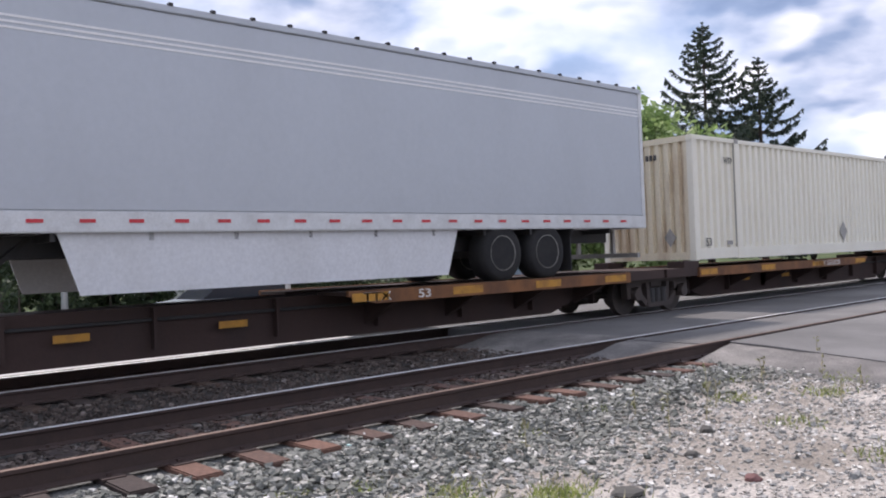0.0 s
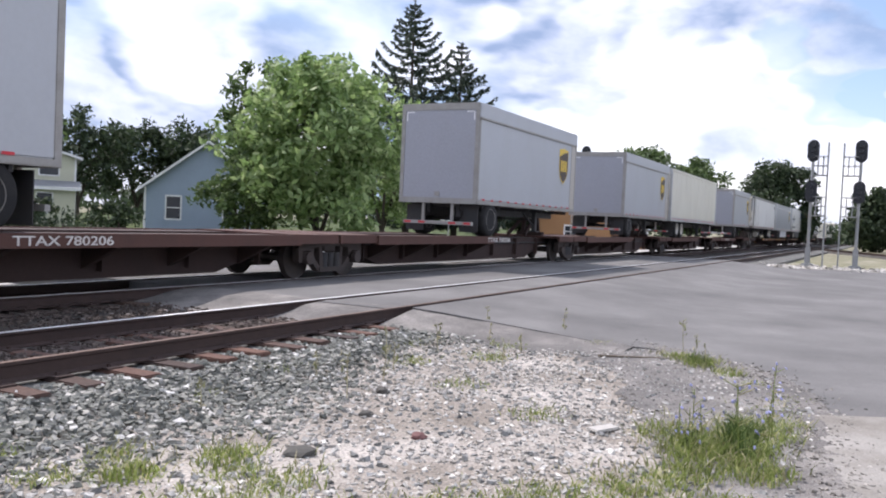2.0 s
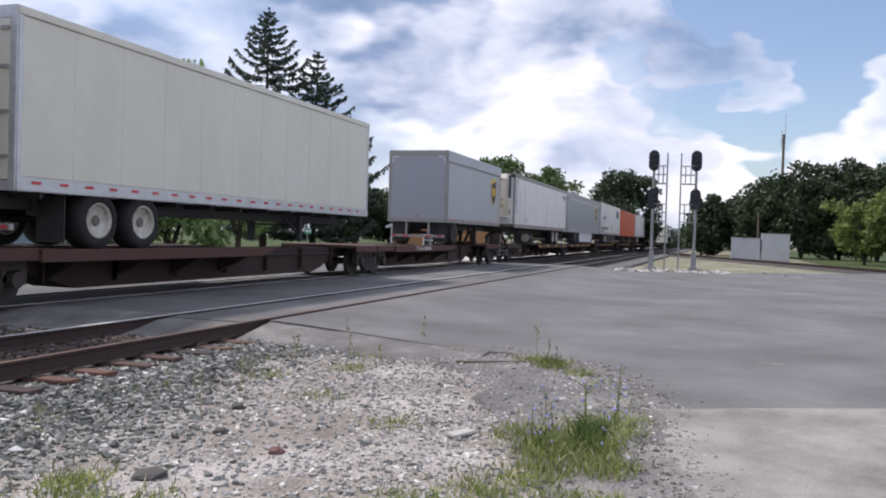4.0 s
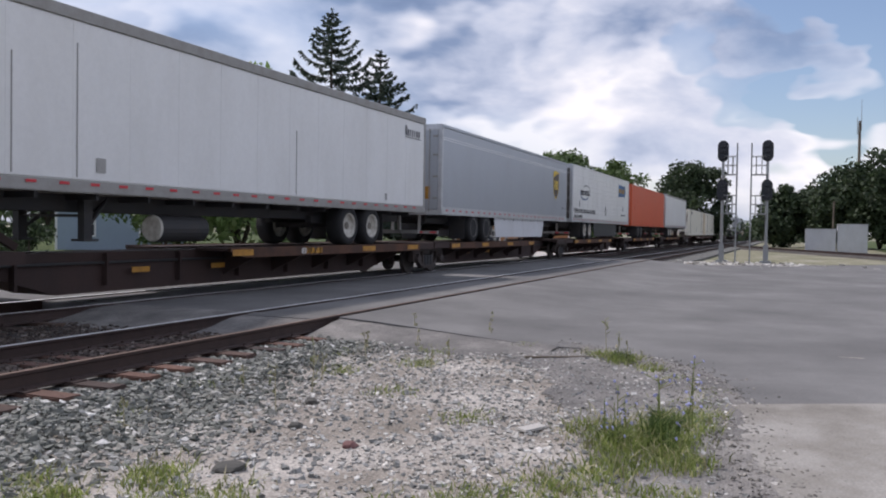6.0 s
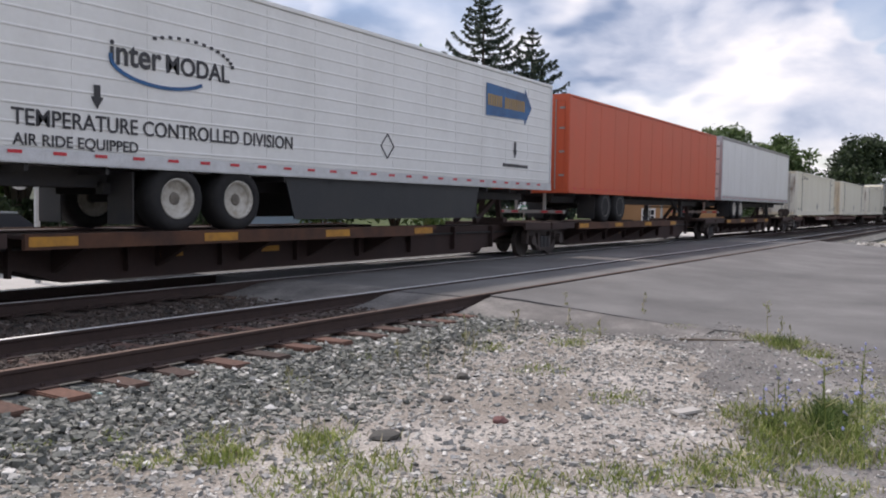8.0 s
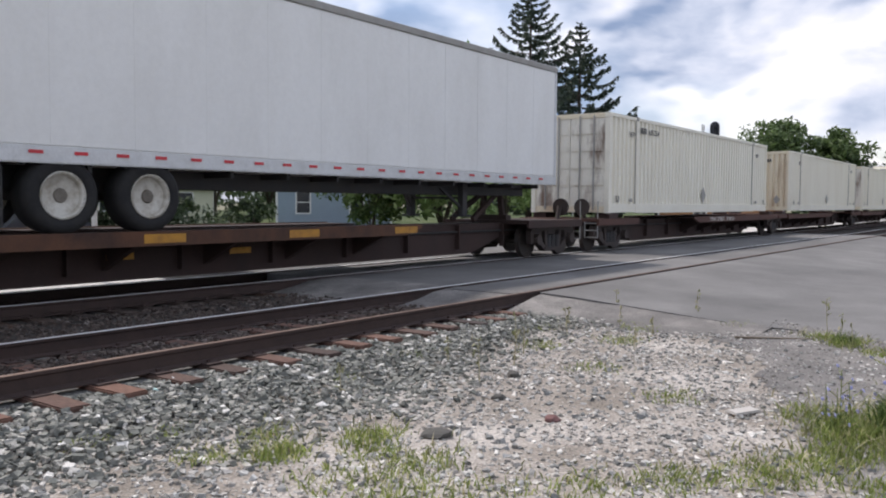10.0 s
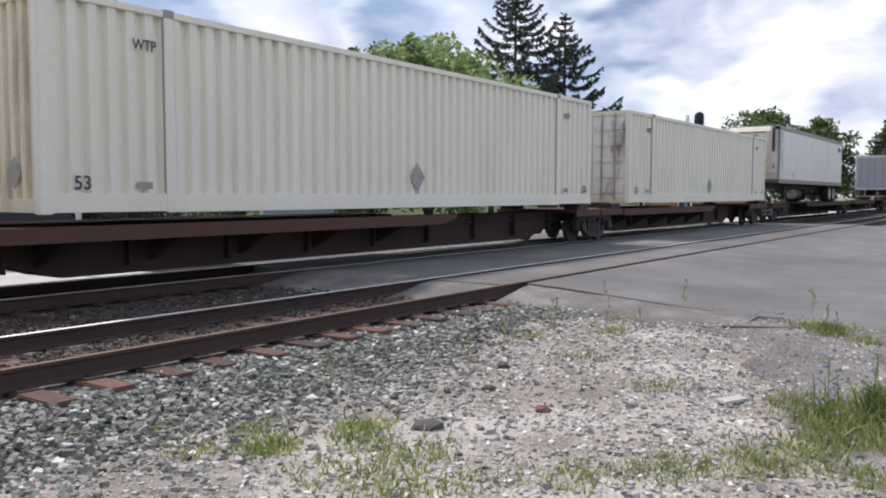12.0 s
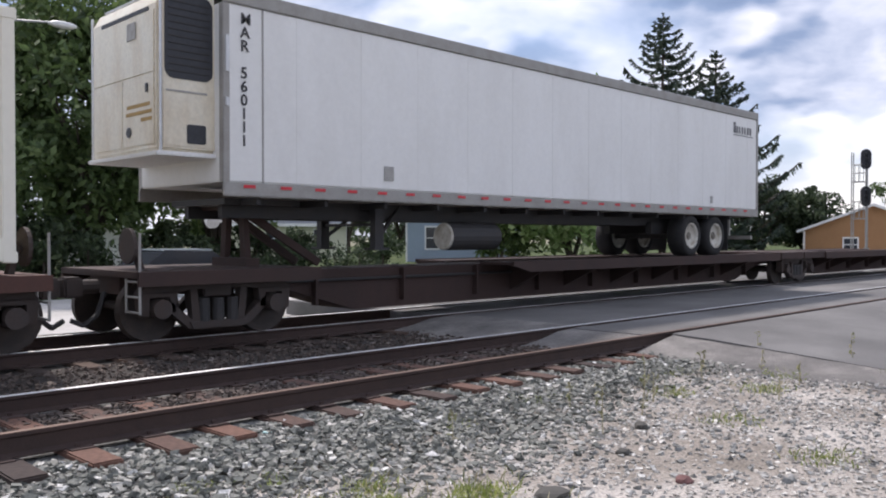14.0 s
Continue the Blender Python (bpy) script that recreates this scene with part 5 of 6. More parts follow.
    for a, b in (((8.1, 2.6), (8.32, 2.85)), ((8.32, 2.85), (8.54, 2.6)), ((8.54, 2.6), (8.32, 2.35)), ((8.32, 2.35), (8.1, 2.6))):
        beam(bm, (a[0], y, a[1]), (b[0], y, b[1]), 0.012, 0.02)
    part("placard_frame", bm, M_INK, t)
    swing_doors(t, 0, -1, W, 1.86, 4.84, M_STEELDOOR)
    hitch(CAR[149.14], 16.2, 1.84, -1)
    # orange trailer
    t, X, W = trailer("box_trailer", 167.75, 16.1, "faded orange-red box trailer with swing doors", M_ORANGE, M_ORANGE, "right", 1.82, 4.76, (3.0, 4.3), None, rail_m=M_ORANGE, rail_h=0.12, top_h=0.08, rim=False)
    swing_doors(t, 0, -1, W, 1.82, 4.76, M_ORANGE)
    hitch(CAR[166.64], 16.3, 1.84, -1)
    t, X, W = trailer("box_trailer", 184.95, 15.8, "white smooth box trailer with grey rails", M_WHITE, M_RAIL_GREY, "right", 1.84, 4.84, (2.6, 3.9))
    swing_doors(t, 0, -1, W, 1.84, 4.84, M_WHITE)
    hitch(CAR[184.05], 15.7, 1.84, -1)
    container(203.95, "cream corrugated container with rust-eaten doors", True, True, "6 05 23 4")
    container(224.5, "cream corrugated container with rust-streaked plain end", False, True, "")
    container(243.5, "cream corrugated container with rust-eaten doors", True, True, "")
    reefer(262.35, 16.5, "white refrigerated trailer with cream cooling unit and grey rails", "MAR 560111", (2.35, 3.6), 1.96, 4.82)
    hitch(CAR[262.4], 0.9, 1.95, 1)
    t, X, W = trailer("box_trailer", 300.4, 16.1, "weathered grey box trailer with swing doors", M_PUP, M_RAIL_GREY, "right", 1.84, 4.84, (2.6, 3.9))
    swing_doors(t, 0, -1, W, 1.84, 4.84, M_DOOR)
    container(321.6, "cream corrugated container on the train's far part", False, True, "")
    t, X, W = trailer("box_trailer", 339.4, 16.1, "white box trailer on the train's far part", M_WHITE, M_RAIL_GREY, "right", 1.84, 4.84, (2.6, 3.9))
    container(356.6, "cream corrugated container on the train's far part", False, False, "")
    container(373.6, "cream corrugated container on the train's far part", False, False, "")


loads()



# ---------------------------------------------------------------- loose stone, grass and weeds by the track
CUBE = np.array([(-1, -1, -1), (1, -1, -1), (1, 1, -1), (-1, 1, -1), (-1, -1, 1), (1, -1, 1), (1, 1, 1), (-1, 1, 1)], float) * 0.62
CUBE_F = np.array([(0, 3, 2, 1), (4, 5, 6, 7), (0, 1, 5, 4), (1, 2, 6, 5), (2, 3, 7, 6), (3, 0, 4, 7)])


def stones(name, xy, z, size, material, label, category, flat=0.65, seed=1):
    """Broken stone scattered at the places xy: angular lumps, each its own size and turn."""
    rng = np.random.default_rng(seed)
    n = len(xy)
    s = size[0] + (size[1] - size[0]) * rng.random(n) ** 2.2
    v = CUBE[None] + rng.normal(0, 0.24, (n, 8, 3))
    v = v * np.stack([s * rng.uniform(0.8, 1.45, n), s * rng.uniform(0.7, 1.1, n), s * flat * rng.uniform(0.7, 1.2, n)], 1)[:, None]
    a, b = rng.uniform(0, 2 * np.pi, n), rng.normal(0, 0.45, n)
    ca, sa, cb, sb = np.cos(a), np.sin(a), np.cos(b), np.sin(b)
    x, y, w = v[..., 0], v[..., 1], v[..., 2]
    y, w = y * cb[:, None] - w * sb[:, None], y * sb[:, None] + w * cb[:, None]
    x, y = x * ca[:, None] - y * sa[:, None], x * sa[:, None] + y * ca[:, None]
    v = np.stack([x + xy[:, :1], y + xy[:, 1:2], w + z[:, None] + s[:, None] * flat * 0.25], 2).reshape(-1, 3)
    f = (CUBE_F[None] + 8 * np.arange(n)[:, None, None]).reshape(-1, 4)
    ob = mesh_from(name, v.tolist(), f.tolist(), material)
    return tagged(ob, label, category, kind="stuff")


def over_road(x, y):
    """True where the asphalt lies."""
    return inside(ROAD_EDGE + [(1.0, -30), (95, -30), (42, 6.0)], x, y)


def verge():
    rng = np.random.default_rng(11)

    def field(n, x0, x1, y0, y1):
        return np.stack([rng.uniform(x0, x1, n), rng.uniform(y0, y1, n)], 1)

    def line(x):
        return 4.55 + 0.09 * (x - 4) + 0.35 * np.sin(x * 0.9)

    def height(p):
        return np.array([-0.27 + lump(x, y) * min(1, max(0, (5.6 - y) / 0.6)) for x, y in p])
    p = field(20000, 1.2, 11.6, 3.6, 6.42)
    keep = p[:, 1] > line(p[:, 0]) + rng.normal(0, 0.35, len(p))
    on_tie = (np.abs((p[:, 0] - 1.2 + 0.28) % 0.56 - 0.28) < 0.12) & (p[:, 1] > 5.98 + rng.normal(0, 0.05, len(p)))
    p = p[keep & ~(on_tie & (rng.random(len(p)) < 0.9))]
    z = height(p) + (p[:, 1] - 4.6).clip(0, 1.2) * 0.045
    stones("ballast", p, z, (0.014, 0.043), M_BALLAST, "grey-green crushed stone ballast beside the rail", "ballast", seed=2)
    p = np.concatenate([field(6500, 1.2, 12.4, 6.75, 8.02), field(4500, 1.2, 12.4, 8.2, 10.6)])
    stones("ballast", p, np.full(len(p), -0.195), (0.016, 0.042), M_DIRTY, "dirty brown-grey ballast between the rails", "ballast", seed=3)
    p = field(27000, 2.2, 11.9, 0.2, 5.2)
    low = p[:, 1] < line(p[:, 0]) + rng.normal(0, 0.5, len(p))
    patch = np.array([noise.noise((x * 0.8, y * 0.8, 9)) for x, y in p]) + rng.normal(0, 0.25, len(p)) > -0.12
    road = np.array([over_road(x, y) for x, y in p])
    crumbs = ((np.hypot(p[:, 0] - 9.2, (p[:, 1] - 1.6) * 1.3) < 1.5) | (np.hypot((p[:, 0] - 7.2) * 0.55, p[:, 1] - 0.8) < 0.95)) & (rng.random(len(p)) < 0.85)
    p = p[low & patch & ~road & ~crumbs]
    stones("gravel", p, height(p), (0.006, 0.027), M_LIME, "loose pale limestone gravel on the verge", "gravel", seed=4)
    p = field(7500, 2.2, 11.9, 0.2, 5.0)
    road = np.array([over_road(x, y) for x, y in p])
    p = p[~road]
    stones("gravel", p, height(p), (0.009, 0.034), M_PALE, "scattered grey ballast stones on the verge", "gravel", seed=5)
    # stones spilled over the rim of the road
    u = rng.uniform(0, len(ROAD_EDGE) - 1.001, 4500)
    e = np.array(ROAD_EDGE)
    k = u.astype(int)
    p = e[k] + (e[k + 1] - e[k]) * (u - k)[:, None] + rng.normal(0, 0.17, (4500, 2))
    stones("gravel", p, np.full(4500, -0.247), (0.006, 0.022), M_DUST, "dusty grey gravel spilled over the road edge", "gravel", seed=7)
    p = field(5200, 5.4, 11.8, 0.4, 4.6)
    p = p[np.array([inside(CRUMB_RIM, x, y) for x, y in p])]
    stones("gravel", p, height(p) + 0.006, (0.004, 0.018), M_DUST, "small dusty grey stones in the crumbs", "gravel", seed=8)
    # heap of white gravel under the signals
    p = np.stack([rng.normal(47.5, 1.8, 1500), rng.normal(1.8, 2.4, 1500)], 1)
    stones("gravel", p, np.full(1500, -0.36), (0.05, 0.2), M_LIME, "white gravel round the signal masts", "gravel", seed=6)


def blades(name, places, material, label, category, size=(0.05, 0.17), wide=0.006, lean=0.5, seed=1):
    """Tufts of grass: places of (x, y, radius, count, height factor)."""
    rng = np.random.default_rng(seed)
    V, F = [], []
    for cx, cy, rad, n, k in places:
        r, a = rad * np.sqrt(rng.random(n)) * rng.uniform(0.6, 1.1, n), rng.uniform(0, 2 * np.pi, n)
        x, y = cx + r * np.cos(a), cy + r * np.sin(a) * 0.8
        h = (size[0] + (size[1] - size[0]) * rng.random(n)) * k
        b = rng.uniform(0, 2 * np.pi, n)
        dx, dy = np.cos(b) * wide, np.sin(b) * wide
        lx, ly = rng.normal(0, lean, n) * h, rng.normal(0, lean, n) * h
        z = np.full(n, -0.285)
        base = len(V) * 1
        pts = np.stack([np.stack([x - dx, y - dy, z], 1), np.stack([x + dx, y + dy, z], 1), np.stack([x + lx * 0.35 + dx * 0.8, y + ly * 0.35 + dy * 0.8, z + h * 0.6], 1), np.stack([x + lx * 0.35 - dx * 0.8, y + ly * 0.35 - dy * 0.8, z + h * 0.6], 1), np.stack([x + lx, y + ly, z + h], 1)], 1)
        off = sum(len(q) for q in V)
        V.append(pts.reshape(-1, 3))
        idx = off + 5 * np.arange(n)
        F += [(i, i + 1, i + 2, i + 3) for i in idx.tolist()] + [(i + 3, i + 2, i + 4) for i in idx.tolist()]
    ob = mesh_from(name, np.concatenate(V).tolist(), F, material)
    return tagged(ob, label, category, kind="stuff")


def weed(x, y, h, seed, flower=False):
    """A stalk with side twigs, and blue flowers on some."""
    rnd = random.Random(seed)
    t = thing("chicory" if flower else "weed", pose(x, y, -0.29), "thin green weed stalk with small blue flowers" if flower else "thin dry green weed stalk in the gravel", "weed", "weeds on the verge")
    stem = bmesh.new()
    top = Vector((rnd.uniform(-0.1, 0.1) * h, rnd.uniform(-0.1, 0.1) * h, h))
    rod(stem, (0, 0, 0), top, 0.006, 0.003, 5)
    for k in range(7 if flower else 9):
        u = rnd.uniform(0.2, 0.98)
        p = top * u
        q = p + Vector((rnd.uniform(-0.25, 0.25), rnd.uniform(-0.25, 0.25), rnd.uniform(0.05, 0.2))) * h * (0.8 if flower else 0.4)
        rod(stem, p, q, 0.004, 0.002, 4)
        if flower:
            n = Vector((rnd.uniform(-1, 1), rnd.uniform(-1.5, 0), rnd.uniform(0, 1))).normalized()
            part("flower", rod(bmesh.new(), q, q + n * 0.004, 0.015, 0.010, 8), M_PETAL, t)
        else:
            m = Matrix.Translation(q) @ Euler((rnd.uniform(0, 3), rnd.uniform(0, 3), 0)).to_matrix().to_4x4() @ Matrix.Diagonal((0.035, 0.011, 0.003, 1))
            bmesh.ops.create_icosphere(stem, subdivisions=1, radius=1, matrix=m)
    part("stalk", stem, M_WEED if not flower else M_GRASS, t)


def rock(name, x, y, r, flat, material, label, seed):
    rng = random.Random(seed)
    bm = bmesh.new()
    bmesh.ops.create_icosphere(bm, subdivisions=2, radius=r)
    for v in bm.verts:
        v.co *= 1 + 0.28 * noise.noise(v.co / r * 1.3 + Vector((seed, 0, 0)))
        v.co.z *= flat
        v.co.x *= 1.25
    ob = part(name, bm, material)
    ob.matrix_basis = pose(x, y, -0.27 + lump(x, y) + r * flat * 0.35, 0, 0, rng.uniform(0, 180))
    tagged(ob, label, "stone")


M_DIRTY = pieces("dirty_ballast", [(0.0, (0.046, 0.036, 0.031)), (0.5, (0.086, 0.066, 0.055)), (0.93, (0.135, 0.108, 0.09)), (1.0, (0.24, 0.21, 0.19))])
verge()
TUFTS = [(6.75, 0.95, 0.45, 900, 0.85), (6.5, 1.2, 0.4, 600, 0.8), (7.3, 0.85, 0.45, 600, 0.8), (7.8, 0.72, 0.35, 260, 0.6), (6.2, 0.75, 0.35, 420, 0.7), (6.95, 1.5, 0.4, 260, 0.65), (8.3, 0.8, 0.35, 130, 0.5), (9.0, 0.8, 0.3, 90, 0.45),
         (5.9, 1.15, 0.35, 300, 0.6), (5.45, 1.25, 0.4, 380, 0.55), (5.1, 1.5, 0.38, 320, 0.5), (4.75, 1.85, 0.36, 260, 0.45), (4.35, 2.2, 0.34, 160, 0.45), (5.3, 0.75, 0.35, 260, 0.5), (3.65, 2.95, 0.35, 200, 0.5), (4.0, 2.6, 0.3, 110, 0.45), (4.15, 3.2, 0.34, 260, 0.55), (3.6, 3.4, 0.4, 200, 0.5),
         (4.35, 3.8, 0.3, 300, 0.7), (4.1, 3.6, 0.26, 160, 0.55), (3.7, 4.05, 0.28, 260, 0.7), (3.95, 4.45, 0.22, 120, 0.5), (3.4, 4.4, 0.3, 140, 0.5), (3.6, 5.0, 0.22, 100, 0.5), (3.1, 5.2, 0.22, 90, 0.5), (6.95, 5.5, 0.3, 130, 0.65), (5.6, 5.3, 0.25, 60, 0.5),
         (10.75, 1.95, 0.32, 420, 0.75), (11.05, 2.3, 0.28, 260, 0.65), (10.3, 1.55, 0.3, 220, 0.55), (9.7, 1.2, 0.25, 110, 0.45), (6.85, 2.6, 0.35, 110, 0.5), (7.6, 3.7, 0.4, 90, 0.45), (9.3, 4.2, 0.4, 150, 0.55), (10.4, 4.4, 0.4, 160, 0.55), (11.3, 4.4, 0.3, 150, 0.6), (11.4, 3.4, 0.3, 120, 0.55), (8.4, 4.8, 0.35, 110, 0.5), (9.6, 5.4, 0.3, 90, 0.55)]
blades("grass", TUFTS, M_GRASS, "bright green grass tufts growing through the gravel", "grass", seed=3)
blades("dry_grass", [(x + 0.15, y + 0.1, r * 1.5, n // 6, k * 1.2) for x, y, r, n, k in TUFTS], M_WEED, "dry straw-coloured grass stems among the tufts", "grass", lean=0.6, seed=4)
blades("tall_grass", [(6.85, 0.95, 0.17, 240, 1.75), (6.6, 0.9, 0.22, 130, 1.3), (7.25, 0.95, 0.2, 110, 1.3), (6.7, 1.25, 0.25, 90, 1.1), (10.75, 2.0, 0.2, 100, 1.2)], M_TALL, "dark green taller grass in the middle of the clumps", "grass", lean=0.4, seed=5)
rw = random.Random(8)
for k, (x, y, h) in enumerate([(12.0, 4.2, 0.42), (11.3, 2.3, 0.5), (11.0, 2.1, 0.35), (10.7, 1.9, 0.3), (8.4, 5.1, 0.35), (9.3, 4.9, 0.38), (7.2, 4.4, 0.4), (6.2, 4.15, 0.45), (10.4, 4.7, 0.3), (9.8, 4.0, 0.3), (8.8, 3.8, 0.32), (7.9, 4.7, 0.3), (11.6, 5.3, 0.4), (9.9, 5.2, 0.3), (6.9, 5.0, 0.3), (5.2, 4.9, 0.28)]):
    weed(x, y, h, 20 + k)
for k in range(9):
    weed(7.0 + rw.uniform(-0.9, 0.7), 1.0 + rw.uniform(-0.3, 0.35), rw.uniform(0.35, 0.62), 60 + k, True)
rock("stone", 5.6, 3.08, 0.06, 0.55, M_STONE_RED, "dull red field stone on the gravel", 1)
rock("stone", 4.67, 3.48, 0.10, 0.42, M_STONE_DARK, "dark flat stone on the gravel", 2)
rock("stone", 6.7, 4.1, 0.06, 0.8, M_STONE_DARK, "small dark stone on the gravel", 3)
rock("stone", 5.9, 3.75, 0.05, 0.7, M_STONE_DARK, "small dark stone on the gravel", 5)
bm = bmesh.new()
box(bm, -0.14, 0.14, -0.06, 0.06, 0, 0.025, 0.01)
slab = part("stone_slab", bm, M_STONE_PALE)
slab.matrix_basis = pose(6.7, 1.98, -0.265, 4, 0, -25)
tagged(slab, "pale flat broken slab on the gravel", "stone")
bm = bmesh.new()
box(bm, -0.5, 0.5, -0.03, 0.03, 0, 0.03, 0.006)
slat = part("wood_slat", bm, M_WOOD)
slat.matrix_basis = pose(10.6, 2.75, -0.27, 0, 2, -50)
tagged(slat, "grey weathered wooden slat on the gravel", "wood")
bm = bmesh.new()
box(bm, -0.04, 0.04, -0.025, 0.025, 0, 0.012, 0.004)
litter = part("litter", bm, mat("pale_turquoise_paper", (0.5, 0.72, 0.70), 0.7))
litter.matrix_basis = pose(4.2, 6.05, -0.205, 5, 8, 30)
tagged(litter, "crumpled pale turquoise litter on the ballast", "litter")

# ---------------------------------------------------------------- signals, cases and poles


def round_head(parent, x, y, z):
    """A signal head: an oval black plate with three hooded lamps."""
    bm = bmesh.new()
    o = [(0.30 * math.cos(a) + y, (0.32 if math.sin(a) >= 0 else 0.32) * math.sin(a) + z + (0.28 if math.sin(a) > 0.001 else -0.28)) for a in [2 * math.pi * (k + 0.5) / 24 for k in range(24)]]
    prism(bm, o, x - 0.03, x + 0.03, "yz")
    head = part("signal_head", bm, M_SIGNAL, parent)
    bm = bmesh.new()
    for dz in (-0.3, 0.0, 0.3):
        rod(bm, (x - 0.25, y, z + dz), (x, y, z + dz), 0.11, 0.12, 12)
    part("lamp_hood", bm, M_SIGNAL, head)
    bm = bmesh.new()
    box(bm, x + 0.03, x + 0.3, y - 0.15, y + 0.15, z - 0.4, z + 0.4, 0.02)
    part("lamp_case", bm, M_SIGNAL, head)


def signal(x, y, ladder, seed):
    t = thing("railway_signal", pose(x, y, -0.42), "grey railway signal mast with two black oval heads and ladder", "signal", "signals beyond the crossing")
    bm = bmesh.new()
    rod(bm, (0, 0, 0), (0, 0, 6.6), 0.085, 0.075, 12)
    part("mast", bm, M_MAST, t)
    bm = bmesh.new()
    box(bm, -0.3, 0.3, -0.3, 0.3, 0, 0.3, 0.03)
    box(bm, -0.12, 0.12, -0.14, 0.14, 0.3, 1.2, 0.03)
    part("base", bm, M_MAST, t)
    round_head(t, -0.14, 0, 6.45)
    round_head(t, -0.14, 0, 4.25)
    for sgn in (-0.17, 0.17):
        bm = bmesh.new()
        rod(bm, (sgn, ladder, 0), (sgn, ladder, 6.9), 0.035, seg=6)
        part("ladder_rail", bm, M_MAST, t)
    for k in range(20):
        bm = bmesh.new()
        rod(bm, (-0.17, ladder, 0.4 + k * 0.33), (0.17, ladder, 0.4 + k * 0.33), 0.014, seg=5)
        part("ladder_rung", bm, M_MAST, t)
    for z in (5.1, 2.9):
        bm = bmesh.new()
        y0, y1 = sorted((0.05 * np.sign(ladder), ladder))
        box(bm, -0.3, 0.3, y0, y1, z, z + 0.05)
        floor = part("platform", bm, M_MAST, t)
        for q in (-0.3, 0.3):
            for a, b in (((q, ladder * 0.35, z), (q, ladder * 0.35, z + 1.05)), ((q, ladder * 0.7, z), (q, ladder * 0.7, z + 1.05)), ((q, 0, z + 0.55), (q, ladder, z + 0.55)), ((q, 0, z + 1.05), (q, ladder, z + 1.05))):
                part("hand_rail", rod(bmesh.new(), a, b, 0.02, seg=5), M_MAST, floor)


signal(49.9, 3.66, -0.75, 1)
signal(50.2, 1.31, 0.85, 2)
signal(53.2, 17.6, 0.8, 3)


def relay_case(x, y, w, h, label):
    t = thing("relay_case", pose(x, y, -0.42), label, "cabinet", "relay cases by the side track")
    shape("body", M_CASE, t, (0, 1.6, -w, 0, 0.12, h), bevel=0.03)
    shape("roof", M_CASE, t, (-0.05, 1.65, -w - 0.05, 0.05, h, h + 0.07), bevel=0.015)
    shape("door", M_CASE, t, (-0.02, 0, -w / 2 + 0.02, -0.1, 0.25, h - 0.1))
    shape("door", M_CASE, t, (-0.02, 0, -w + 0.1, -w / 2 - 0.02, 0.25, h - 0.1))
    shape("base", M_STONE_PALE, t, (-0.1, 1.7, -w - 0.1, 0.1, -0.05, 0.12))


relay_case(92, -1.35, 2.8, 2.35, "low silver relay case beside the side track")
relay_case(92, -4.3, 2.7, 2.85, "tall silver relay hut beside the side track")
for x, y, h, r, lab in ((104, -4.4, 5.6, 0.12, "weathered grey wooden utility pole behind the huts"), (140, -9.2, 19.0, 0.26, "tall grey radio mast above the trees")):
    t = thing("utility_pole" if h < 10 else "radio_mast", pose(x, y, -0.42), lab, "pole")
    bm = bmesh.new()
    rod(bm, (0, 0, 0), (0, 0, h), r, r * 0.7, 10)
    part("pole", bm, M_WOOD, t)
    if h > 10:
        bm = bmesh.new()
        rod(bm, (0, -0.2, h - 1.5), (0, -0.2, h + 3.2), 0.05, 0.03, 6)
        rod(bm, (0, 0.3, h - 2.0), (0, 0.3, h + 0.6), 0.06, 0.05, 6)
        part("antenna", bm, M_MAST, t)

# the side track beyond the road
side = thing("railway_track", pose(64, -9.8, -0.10, 0, 0, 19.6), "side track curving off beyond the road", "railway track", kind="structure")
bm = bmesh.new()
prism(bm, [(-2.0, -0.32), (-1.4, -0.14), (1.4, -0.14), (2.0, -0.32)], -40, 90, "yz")
part("bed", bm, M_OILBED, side)
for y in (-0.755, 0.755):
    bm = bmesh.new()
    prism(bm, [(y + p, z) for p, z in RAIL], -40, 90, "yz")
    part("rail", bm, M_RAILSIDE, side)

# street lamp, street sign and crossing flasher behind the train
t = thing("street_lamp", pose(7.9, 25.4, -0.36), "grey street lamp with a curved arm among leaves", "street lamp")
bm = bmesh.new()
rod(bm, (0, 0, 0), (0, 0, 7.7), 0.10, 0.07, 10)
part("pole", bm, M_MAST, t)
bm = bmesh.new()
for a, b in (((0, 0, 7.4), (0.5, -0.05, 7.85)), ((0.5, -0.05, 7.85), (1.5, -0.1, 7.95))):
    rod(bm, a, b, 0.035, seg=6)
part("arm", bm, M_MAST, t)
bm = bmesh.new()
bmesh.ops.create_icosphere(bm, subdivisions=3, radius=1, matrix=Matrix.Translation((1.85, -0.12, 7.93)) @ Matrix.Diagonal((0.42, 0.15, 0.11, 1)))
part("lamp_head", bm, M_LAMP, t, smooth=True)
t = thing("street_sign", pose(36.0, 18.7, -0.36), "green street name sign on a thin post", "sign")
bm = bmesh.new()
rod(bm, (0, 0, 0), (0, 0, 2.0), 0.03, seg=8)
part("post", bm, M_MAST, t)
shape("name_plate", M_GREEN, t, (-0.36, 0.36, -0.045, -0.03, 1.55, 1.82))
bars = bmesh.new()
for k in range(7):
    box(bars, -0.28 + k * 0.08, -0.22 + k * 0.08, -0.05, -0.045, 1.64, 1.74)
part("name_bars", bars, M_WHITE_TAPE, t)
t = thing("crossing_signal", pose(9.9, 16.4, -0.36), "silver level-crossing post with crossed boards and lamps", "crossing signal")
bm = bmesh.new()
rod(bm, (0, 0, 0), (0, 0, 3.2), 0.06, seg=10)
part("post", bm, M_CASE, t)
